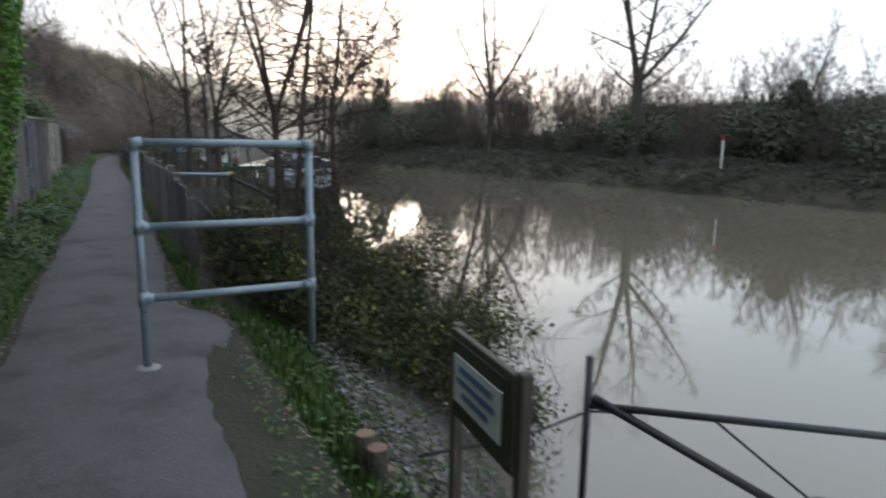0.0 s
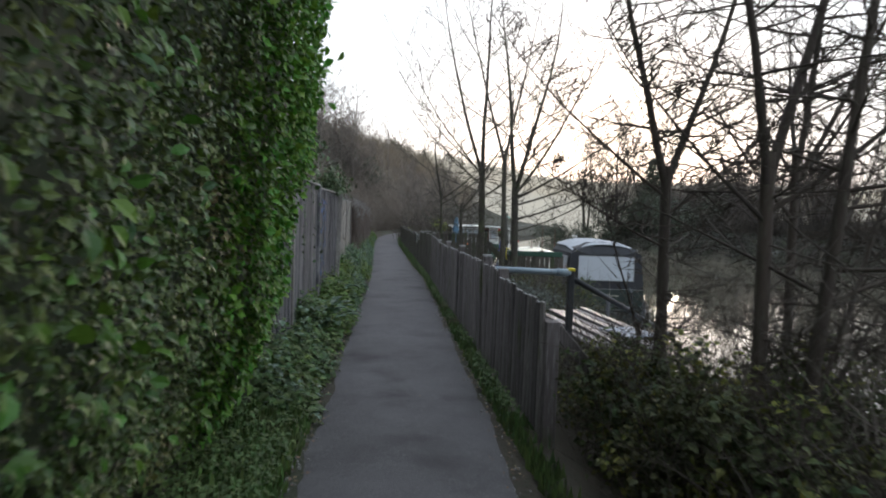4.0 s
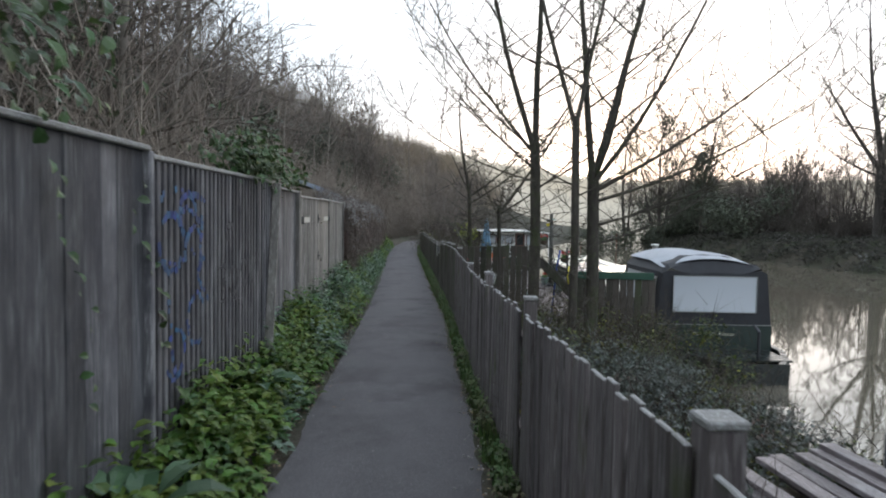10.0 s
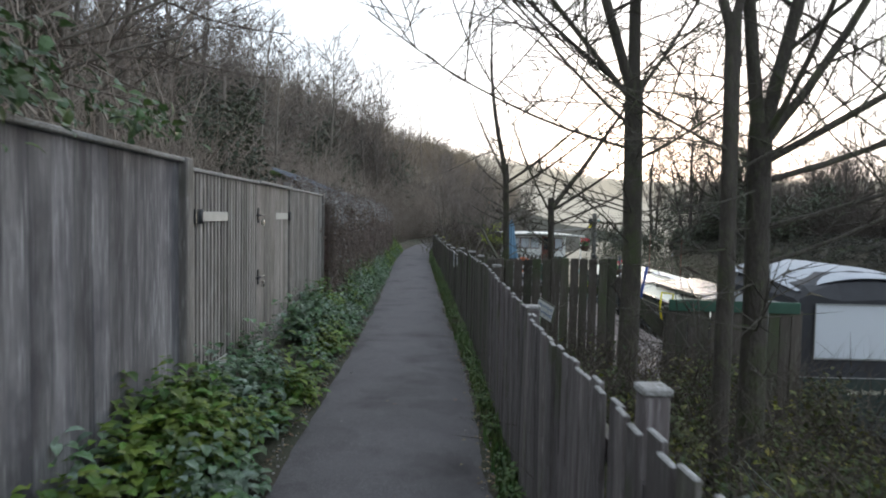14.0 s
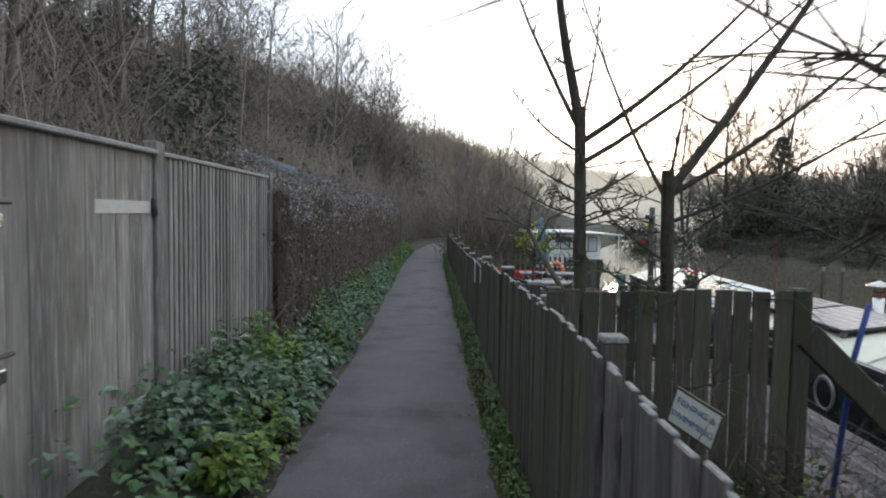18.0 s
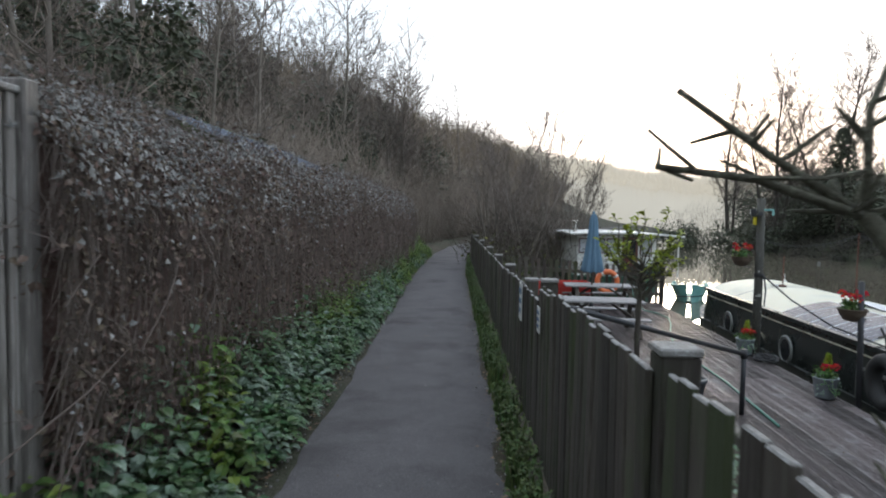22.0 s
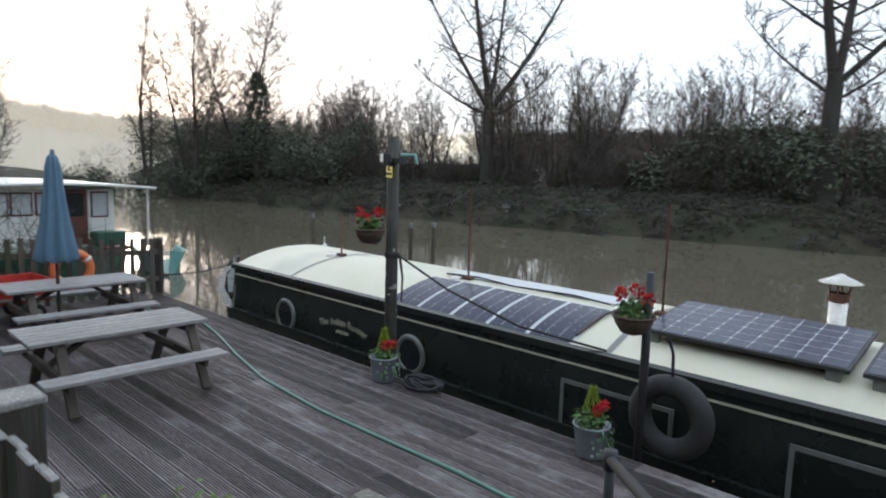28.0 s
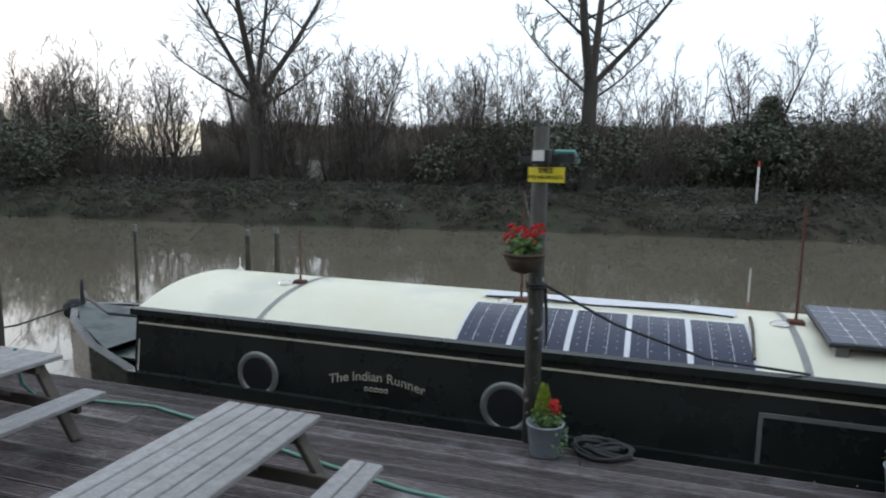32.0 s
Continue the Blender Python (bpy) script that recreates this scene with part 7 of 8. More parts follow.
def hose():
    t = thing("garden_hose", "green garden hose trailing along the deck", "hose", (0, 0, DECK))
    part("hose", Build().tube([(3.62, 27.8, 0.016), (3.70, 28.6, 0.016), (3.79, 29.5, 0.016), (3.81, 30.3, 0.016), (3.84, 31.1, 0.016), (3.97, 32.1, 0.016), (4.22, 33.0, 0.016), (4.52, 33.9, 0.016), (4.70, 34.6, 0.016), (4.66, 35.2, 0.016), (4.45, 35.5, 0.03), (4.2, 35.45, 0.3), (4.12, 35.4, 0.62)], 0.014, 8), M["hose"], t, smooth=True)


hose()


def corner_rail():
    t = thing("pipe_rail", "grey steel pipe handrail above the deck steps", "handrail", (0, 0, 0))
    part("rail", Build().tube([(1.0, 26.52, 0.62), (3.42, 28.2, -0.14)], 0.026, 10), M["black_steel"], t, smooth=True)
    part("upright", Build().tube([(3.42, 28.2, DECK), (3.42, 28.2, -0.10)], 0.026, 10), M["black_steel"], t, smooth=True)
    part("joint", Build().tube([(3.42, 28.2, -0.19), (3.42, 28.2, -0.09)], 0.036, 10), M["black_steel"], t, smooth=True)


corner_rail()


def flower_pot():
    t = thing("flower_pot", "dark glazed plant pot with frosted soil", "plant pot", (3.0, 28.55, DECK))
    part("pot", Build().lathe((0, 0, 0), [(0.10, 0), (0.115, 0.02), (0.16, 0.26), (0.175, 0.27), (0.175, 0.30), (0.155, 0.30), (0.15, 0.27)], 24), M["slate_pot"], t, smooth=True)
    part("rim", Build().torus((0, 0, 0.302), 0.165, 0.012, None, 28, 6), M["concrete"], t, "frosted rim", smooth=True)
    part("soil", Build().lathe((0, 0, 0.27), [(0.155, 0), (0.1, 0.012), (0, 0.015)], 18), M["soil"], t)


flower_pot()


# ---- the small broadleaf tree behind the fence ----
def citrus_tree():
    rng = random.Random(31)
    t = thing("standard_bay_tree", "small standard tree with yellow-green glossy leaves behind the fence", "tree", (1.57, 25.62, -0.5))
    stem = Build().tube([(0, 0, -0.2), (0.005, 0, 0.5), (-0.01, 0.01, 1.0), (0.0, 0.0, 1.45)], [0.022, 0.02, 0.018, 0.016], 9)
    part("trunk", stem, M["bark"], t, smooth=True)
    leaf_meshes = []
    for k in range(4):
        b = Build()
        L, W = 0.046 + 0.006 * k, 0.027 + 0.003 * k
        rows_ = [(0, 0.003), (0.3, W * 0.38), (0.58, W * 0.5), (0.82, W * 0.36), (1, 0.002)]
        for s, w in rows_:
            z = 0.004 * math.sin(s * 3.0) - 0.004 * s * s * (1 + 0.5 * k)
            b.v += [(s * L, -w, z + w * 0.35), (s * L, 0, z), (s * L, w, z + w * 0.35)]
        for i in range(4):
            for j in range(2):
                a = i * 3 + j
                b.f.append((a, a + 1, a + 4, a + 3))
        leaf_meshes.append(b.mesh("leaf", M["citrus_leaf"], True))
    for k in range(40):
        a = k * 2.4 + rng.uniform(-0.3, 0.3)
        h = rng.uniform(0.0, 1.0)
        p0 = Vector((0, 0, 1.24 + 0.26 * rng.random()))
        reach = rng.uniform(0.12, 0.36) * (1.0 if math.cos(a) < 0.3 else 0.8)
        p1 = p0 + Vector((math.cos(a) * reach * 0.55 + rng.gauss(0, 0.02), math.sin(a) * reach * 0.55, 0.03 + 0.10 * h))
        p2 = p0 + Vector((math.cos(a + 0.4) * reach * 0.85, math.sin(a + 0.4) * reach * 0.85, 0.10 + 0.22 * h))
        p3 = p2 + Vector((math.cos(a) * 0.05, math.sin(a) * 0.05, 0.06 * h + rng.uniform(-0.02, 0.05)))
        br = part("branch", Build().tube([p0, p1, p2, p3], [0.006, 0.0045, 0.003, 0.0015], 5), M["bark"], t)
        bare = math.cos(a) < -0.45 and rng.random() < 0.6
        for j in range(5 if bare else 13):
            s = 1 if j < 6 else 0.25 + 0.75 * rng.random()
            q = p2.lerp(p3, rng.random()) if s == 1 else p1.lerp(p2, s)
            o = part("leaf", leaf_meshes[rng.randrange(4)], None, br)
            sc = rng.uniform(0.55, 1.0)
            o.matrix_basis = pose(q.x, q.y, q.z, rng.uniform(-40, 40), rng.uniform(-65, 15), rng.uniform(0, 360)) @ Matrix.Diagonal((sc, sc, sc, 1))
    return t


citrus_tree()


# ---- cabin cruiser beyond the deck ----
def cruiser():
    t = thing("cabin_cruiser", "moored cream wheelhouse boat beyond the deck", "boat", (5.3, 41.8, 0), 0)
    b = Build()
    secs = []
    for y, w, z in ((-1.8, 0.3, -0.45), (-1.2, 1.0, -0.55), (0, 1.35, -0.6), (3, 1.45, -0.65), (6, 1.3, -0.65)):
        secs.append([(-w * 0.7, y, -1.6), (-w, y, z - 0.25), (-w * 1.03, y, z), (w * 1.03, y, z), (w, y, z - 0.25), (w * 0.7, y, -1.6)])
    loft(b, secs)
    b.poly(secs[0])
    part("hull", b, M["green_paint"], t, "dark green hull")
    part("rubbing_strake", Build().tube([(1.36, 6, -0.62), (1.48, 3, -0.62), (1.4, 0, -0.58), (1.05, -1.2, -0.53), (0.32, -1.8, -0.43)], 0.04, 8), M["dark_red"], t)
    for s, x in ((-1, -1.2), (1, 1.25)):
        part("side_wall", Build().box((x, 1.6, 0.0), (0.05, 3.2, 1.3), None, 0.01), M["white_paint"], t)
    w = part("front_wall", Build().box((0.02, 0.0, 0.0), (2.45, 0.05, 1.3), None, 0.01), M["white_paint"], t, "cream painted wheelhouse front")
    for x, ww, zz, hh in ((-0.98, 0.34, 0.35, 0.42), (-0.55, 0.34, 0.35, 0.42), (0.95, 0.3, 0.32, 0.5), (-0.1, 0.34, 0.35, 0.42)):
        f = part("window_frame", Build().box((x, -0.035, zz), (ww + 0.07, 0.03, hh + 0.07), None, 0.008), M["dark_red"], w, "dark brown window frame")
        part("pane", Build().box((x, -0.054, zz), (ww, 0.01, hh)), M["vinyl"], f)
    d = part("door", Build().box((0.45, -0.04, 0.05), (0.5, 0.04, 1.2), None, 0.01), M["dark_red"], w, "dark red wheelhouse door")
    part("pane", Build().box((0.45, -0.065, 0.32), (0.34, 0.01, 0.5)), M["porthole_glass"], d)
    part("roof", loft(Build(), [[(x, y, 0.72 + 0.08 * (1 - (x / 1.9) ** 2)) for x in np.linspace(-1.5, 2.0, 9)] + [(x, y, 0.67 + 0.08 * (1 - (x / 1.9) ** 2)) for x in np.linspace(2.0, -1.5, 9)] for y in (-0.5, 3.4)]), M["white_paint"], t, "pale overhanging roof")
    part("roof_edge", Build().tube([(x, -0.51, 0.70 + 0.08 * (1 - (x / 1.9) ** 2)) for x in np.linspace(-1.5, 2.0, 9)], 0.03, 6), M["white_paint"], t)
    part("roof_post", Build().tube([(1.85, -0.4, -0.6), (1.85, -0.4, 0.68)], 0.025, 8), M["white_paint"], t)
    part("flue", Build().lathe((-1.15, 0.9, 0.72), [(0.06, 0), (0.06, 0.36), (0.11, 0.37), (0.11, 0.41), (0, 0.43)], 12), M["stainless"], t)
    part("crate", Build().box((0.85, -0.7, -0.36), (0.6, 0.4, 0.3), None, 0.02), M["green_paint"], t)
    return t


cruiser()


def dinghy():
    t = thing("dinghy", "small turquoise dinghy moored beyond the deck end", "dinghy", (7.9, 42.4, -1.2), -20)
    secs = [[(-w * 0.6, y, -0.25), (-w, y, z), (-w * 0.85, y, z + 0.01), (-w * 0.5, y, -0.1), (w * 0.5, y, -0.1), (w * 0.85, y, z + 0.01), (w, y, z), (w * 0.6, y, -0.25)] for y, w, z in ((-1.2, 0.1, 0.42), (-0.8, 0.4, 0.34), (0, 0.6, 0.28), (1.1, 0.55, 0.28))]
    b = loft(Build(), secs)
    b.poly(secs[-1])
    part("hull", b, M["turquoise"], t, "turquoise hull")
    part("thwart", Build().box((0, 0.3, 0.16), (1.0, 0.25, 0.03)), M["table_wood"], t)
    part("foredeck", Build().poly([(-0.4, -0.8, 0.36), (0.4, -0.8, 0.36), (0.1, -1.2, 0.43), (-0.1, -1.2, 0.43)]), M["white_paint"], t)


dinghy()

# ---- gate ironwork and marks on the tall fence ----
M["painted_steel"] = material("painted_steel", [(0.42, 0.42, 0.40), (0.52, 0.52, 0.50)], 12, 0.6, bump=0.1, stain=(0.2, 0.17, 0.14), stain_scale=9, stain_at=(0.62, 0.72))
M["slate"] = material("slate", [(0.22, 0.25, 0.31), (0.30, 0.33, 0.39)], 4, 0.6, bump=0.3, fine=20)
M["brick_red"] = material("brick_red", [(0.17, 0.085, 0.06), (0.12, 0.065, 0.05)], 6, 0.9, bump=0.5, fine=30)
M["moss"] = material("moss", [(0.06, 0.10, 0.03), (0.09, 0.13, 0.04)], 3, 0.95, bump=0.6, fine=40)
M["grit"] = material("grit", [(0.20, 0.19, 0.18), (0.30, 0.29, 0.275)], 4, 0.9, bump=0, island=0.4)


def strap_hinge(y, z, x, flip, label):
    t = thing("strap_hinge", label, "hinge", (x, y, z), group="gate strap hinges")
    s = -1 if flip else 1
    part("strap", Build().box((0.0, s * 0.33, 0), (0.008, 0.60, 0.07), None, 0.003), M["painted_steel"], t, "white painted steel strap")
    part("knuckle", Build().tube([(0.012, 0, -0.05), (0.012, 0, 0.05)], 0.018, 10), M["black_steel"], t, smooth=True)
    part("pin_plate", Build().box((0.004, -s * 0.05, 0), (0.012, 0.07, 0.10), None, 0.003), M["black_steel"], t)


for z in (1.43, 0.32):
    strap_hinge(18.2, z, -1.292, False, "strap hinge on the slatted gate leaf")
    strap_hinge(21.27, z, -1.335, True, "strap hinge on the plain gate leaf")


def latch(y, z, x):
    t = thing("gate_latch", "black iron gate latch with a padlock", "latch", (x, y, z))
    part("plate", Build().box((0, 0, 0), (0.012, 0.05, 0.14), None, 0.003), M["black_steel"], t)
    part("bolt", Build().tube([(0.02, -0.12, 0), (0.02, 0.14, 0)], 0.010, 8), M["black_steel"], t, smooth=True)
    part("padlock", Build().box((0.03, 0.05, -0.07), (0.025, 0.045, 0.055), None, 0.008), M["stainless"], t)


latch(19.82, 1.44, -1.305)
latch(19.82, 0.86, -1.305)


def batten():
    t = thing("loose_batten", "pale loose batten leaning on the fence joint", "batten", (0, 0, 0))
    part("strip", Build().bar((-1.128, 15.44, 0.08), (-1.112, 15.76, 1.80), 0.022, 0.075, 0.004, up=(1, 0, 0)), M["fence_new"], t)


batten()


M["spray_blue"] = material("spray_blue", [(0.022, 0.072, 0.21), (0.075, 0.09, 0.14), (0.03, 0.085, 0.24)], 9, 0.85, bump=0.2, island=0.4)
M["spray_black"] = material("spray_black", [(0.03, 0.029, 0.032), (0.075, 0.07, 0.074), (0.035, 0.034, 0.037)], 9, 0.85, bump=0.2, island=0.4)
def graffiti(name, label, mat, y0, z0, strokes, w, worn):
    """Spray lines broken where the paint has worn off or missed the gaps between the slats."""
    rng = random.Random(int(y0 * 10))
    t = thing(name, label, "graffiti", (-1.2235 + 0.026 * (y0 - 13.12), y0, z0), -1.5)
    for s in strokes:
        b = Build()
        for (a, c), (e, f) in zip(s[:-1], s[1:]):
            n = max(1, int(math.hypot(e - a, f - c) / 0.035))
            for k in range(n):
                if rng.random() < worn:
                    continue
                u, v = k / n, (k + rng.uniform(0.7, 1.1)) / n
                p, q = rng.gauss(0, 0.006), rng.gauss(0, 0.006)
                b.bar((0, a + (e - a) * u + p, c + (f - c) * u + q), (0, a + (e - a) * v + p, c + (f - c) * v + q), w * rng.uniform(0.5, 1.2), 0.002, 0, up=(1, 0, 0))
        part("paint_stroke", b, M[mat], t)


def arc(cy, cz, r, a0, a1, n=10, sy=1.0):
    return [(cy + sy * r * math.cos(radians(a0 + (a1 - a0) * k / n)), cz + r * math.sin(radians(a0 + (a1 - a0) * k / n))) for k in range(n + 1)]


graffiti("graffiti", "faded blue spray-paint scrawl on the fence", "spray_blue", 13.2, 0.5, [arc(0.2, 0.85, 0.17, 20, 330), arc(0.55, 0.78, 0.15, 200, -60), [(0.15, 0.6), (0.2, 0.2), (0.28, 0.05)], arc(0.25, 0.2, 0.14, 90, -160), [(0.7, 1.0), (0.62, 0.6), (0.8, 0.45)], arc(0.45, 1.0, 0.13, 0, 300), [(0.05, 1.1), (0.3, 1.16), (0.75, 1.1)], [(0.1, 1.0), (0.45, 1.05), (0.7, 0.95)], [(0.02, 0.75), (0.3, 0.7), (0.5, 0.8), (0.75, 0.72)], arc(0.6, 0.35, 0.16, 40, 300)], 0.04, 0.24)
graffiti("graffiti", "black spray-paint tag on the slatted fence", "spray_black", 14.2, 0.75, [arc(0.28, 0.62, 0.075, 0, 360), [(0.0, 0.38), (0.18, 0.40), (0.08, 0.16), (0.2, 0.12)], arc(0.36, 0.27, 0.11, 160, -150), arc(0.62, 0.3, 0.09, 200, -90), [(0.72, 0.42), (0.82, 0.2), (0.95, 0.44), (0.85, 0.12)], arc(0.4, 0.02, 0.12, 0, 150)], 0.034, 0.25)

# ---- climbing plants on and over the fence ----
def fence_ivy():
    rng = random.Random(44)
    t = thing("fence_ivy", "dark green ivy tumbling over the fence top", "ivy", (0, 0, 0))
    g, st = Build(), Build()
    for y, z, sy, sz, n in ((15.2, 2.0, 0.5, 0.2, 520), (15.9, 1.95, 0.4, 0.16, 380), (12.0, 2.2, 0.6, 0.3, 200), (17.2, 1.95, 0.3, 0.1, 120)):
        for k in range(n):
            p = Vector((-1.3 + rng.gauss(0.02, 0.12), y + rng.gauss(0, sy * 0.6), z + rng.gauss(0, sz * 0.6)))
            s = rng.uniform(0.05, 0.10)
            g.broad(p, (rng.uniform(-.2, 1), rng.uniform(-1, 1), rng.uniform(-1, .3)), (1, rng.uniform(-.5, .5), 1), s, s * 0.6)
    for y in (11.4, 12.2, 13.0):
        z, yy = 1.75, y
        for k in range(14):
            z -= rng.uniform(0.03, 0.1)
            yy += rng.gauss(0, 0.05)
            s = rng.uniform(0.04, 0.08)
            g.broad((-1.225, yy, z), (0.4, rng.uniform(-1, 1), rng.uniform(-1, 0.2)), (1, 0, 0.3), s, s * 0.7)
    part("leaves", g, M["ivy_leaf"], t)["kind"] = "stuff"


fence_ivy()


def dock_clump(y, x, n, seed, size):
    rng = random.Random(seed)
    t = thing("dock_plant", "large-leaved green dock plant at the fence foot", "plant", (x, y, ground_z(x, y)), group="dock plants on the verge")
    for k in range(n):
        a = k * 2.4
        r = size * rng.uniform(0.1, 0.55)
        L = size * rng.uniform(0.45, 0.8)
        part("leaf", Build().broad((r * math.cos(a), r * math.sin(a), 0.12 + 0.22 * rng.random()), (math.cos(a), math.sin(a), rng.uniform(0.0, 0.5)), (-math.cos(a) * 0.3, -math.sin(a) * 0.3, 1), L, L * 0.55), M["dock_leaf"], t)


dock_clump(12.0, -0.98, 18, 1, 0.32)
dock_clump(12.45, -1.02, 16, 2, 0.36)
dock_clump(14.6, -1.02, 14, 3, 0.30)
dock_clump(11.5, -1.0, 12, 4, 0.28)

# ---- shed behind the hedge, lattice fence, hedge at the bend ----
def shed():
    t = thing("garden_shed", "low brick shed with a pale slate roof behind the hedge", "shed", (-3.2, 31.2, 0))
    part("wall", Build().box((0.1, 0.95, 1.0), (1.3, 4.8, 1.9), None, 0.01), M["brick_red"], t)
    part("roof", Build().poly([(1.15, -1.6, 1.96), (1.15, 3.6, 1.96), (-0.3, 3.6, 2.58), (-0.3, -1.6, 2.58)]).poly([(1.15, -1.6, 1.91), (-0.3, -1.6, 2.53), (-0.3, 3.6, 2.53), (1.15, 3.6, 1.91)]).poly([(1.15, -1.6, 1.96), (-0.3, -1.6, 2.58), (-0.3, -1.6, 2.53), (1.15, -1.6, 1.91)]), M["slate"], t, "frosted slate roof slope")
    for k in range(17):
        y = -1.5 + k * 0.3
        part("slate_course", Build().bar((1.14, y, 1.975), (-0.28, y, 2.575), 0.012, 0.02), M["slate"], t)
    part("mossy_ridge", Build().box((-0.45, 1.6, 2.52), (0.4, 4.0, 0.14), None, 0.05), M["moss"], t, "mossy green ridge")


shed()


def lattice():
    t = thing("lattice_fence", "grey weathered slatted fence at the end of the creeper hedge", "fence", (-1.36, 42.6, 0))
    for k in range(13):
        part("slat", Build().box((0, k * 0.14, 0.85), (0.02, 0.09, 1.3), None, 0.003), M["old_fence"], t)
    for z in (0.45, 1.3):
        part("rail", Build().box((-0.03, 0.85, z), (0.04, 1.9, 0.07)), M["old_fence"], t)


lattice()


def bend_hedge():
    rng = random.Random(52)
    t = thing("bend_hedge", "dull brown-green hedge where the path bends", "hedge", (0, 0, 0))
    g, b = Build(), Build()
    for i in range(60):
        y = rng.uniform(44.6, 64)
        x = path_mid(y) - 1.5 - rng.random() * 1.2
        tall = rng.uniform(0.8, 2.6)
        foliage(g, rng, (x, y, ground_z(x, y) + 0.3 * tall), (0.7, 0.9, 0.45 * tall), 80, 0.11, 0.07, 0.3)
        brush(b, rng, (x, y, ground_z(x, y)), (0.8, 1.0, tall), 190, 0.9, 0.007, 0.6)
    part("foliage", g, M["bend_leaf"], t)["kind"] = "stuff"
    part("brushwood", b, M["hill_twig_misted"], t)["kind"] = "stuff"


bend_hedge()

# ---- start of the walk: sign, stump, landing rail ----
def notice():
    t = thing("notice_board", "small framed notice board on two dark posts", "sign", (1.2, 2.16, 0), -97)
    for x in (-0.02, 0.56):
        part("post", Build().box((x, 0.02, 0.35), (0.045, 0.045, 1.0), None, 0.005), M["picket_dark"], t)
    part("frame", Build().box((0.27, 0, 0.66), (0.56, 0.03, 0.36), None, 0.004), M["table_leg"], t, "brown wooden frame")
    part("panel", Build().box((0.27, -0.018, 0.66), (0.50, 0.01, 0.30)), M["dry_grass"], t, "greenish panel")
    part("plate", Build().box((0.27, -0.026, 0.66), (0.42, 0.006, 0.19)), M["white_paint"], t, "white plate")
    for k, (w, z) in enumerate(((0.30, 0.715), (0.34, 0.665), (0.24, 0.615))):
        part("unreadable_line", Build().box((0.27, -0.031, z), (w, 0.004, 0.026)), M["blue_ink"], t)


notice()


def stump():
    t = thing("tree_stump", "sawn twin-stemmed tree stump among frosted grass", "stump", (1.08, 2.72, ground_z(1.08, 2.72) - 0.02))
    for x, y, h, r in ((0, 0, 0.26, 0.055), (-0.03, 0.09, 0.30, 0.052), (0.05, 0.03, 0.12, 0.05)):
        o = part("stem", Build().lathe((x, y, -0.08), [(r * 1.5, 0), (r * 1.15, 0.08), (r, h * 0.6 + 0.08), (r * 1.02, h + 0.08)], 12), M["bark"], t, smooth=True)
        part("cut_face", Build().lathe((x, y, h), [(r * 0.98, 0.0), (r * 0.9, 0.004), (0, 0.005)], 12), M["litter"], o, "pale sawn wood")


stump()


def landing_rail():
    t = thing("landing_rail", "black steel pipe rail of a small river landing", "railing", (2.32, 2.62, 0))
    part("upright", Build().tube([(0, 0, -0.9), (0, 0, 0.40)], 0.022, 10), M["black_steel"], t, smooth=True)
    part("top_rail", Build().tube([(0, 0, 0.11), (1.75, -1.3, 0.05)], 0.022, 10), M["black_steel"], t, smooth=True)
    part("brace", Build().tube([(0.02, -0.02, 0.16), (0.95, -0.75, -0.45)], 0.026, 10), M["black_steel"], t, smooth=True)
    part("stay", Build().tube([(0.55, -0.42, 0.08), (0.95, -0.75, -0.32)], 0.008, 8), M["black_steel"], t, smooth=True)
    part("rope", Build().tube([(-1.15, -0.2, 0.16), (-0.5, -0.1, 0.07), (0, 0, 0.07), (0.4, -0.3, 0.10)], 0.008, 6), M["rope"], t, smooth=True)
    part("upright", Build().tube([(1.75, -1.3, -0.9), (1.75, -1.3, 0.06)], 0.022, 10), M["black_steel"], t, smooth=True)
    l = thing("landing_stage", "dark timber landing stage at the water's edge", "landing stage", (3.5, 1.4, -0.72), -37)
    for k in range(9):
        part("plank", Build().box((-0.9 + k * 0.16, 0, 0), (0.15, 1.3, 0.04), None, 0.004), M["deck"], l)
    for x in (-0.85, 0.3):
        for y in (-0.5, 0.5):
            part("pile", Build().tube([(x, y, -1.2), (x, y, -0.02)], 0.05, 8), M["bark"], l)
    c = thing("black_bag", "dark plastic tub on the landing stage", "tub", (3.42, 1.83, -0.70))
    part("tub", Build().lathe((0, 0, 0), [(0.09, 0), (0.12, 0.28), (0.13, 0.30), (0.11, 0.30), (0.1, 0.1)], 16), M["rubber"], c, smooth=True)


landing_rail()

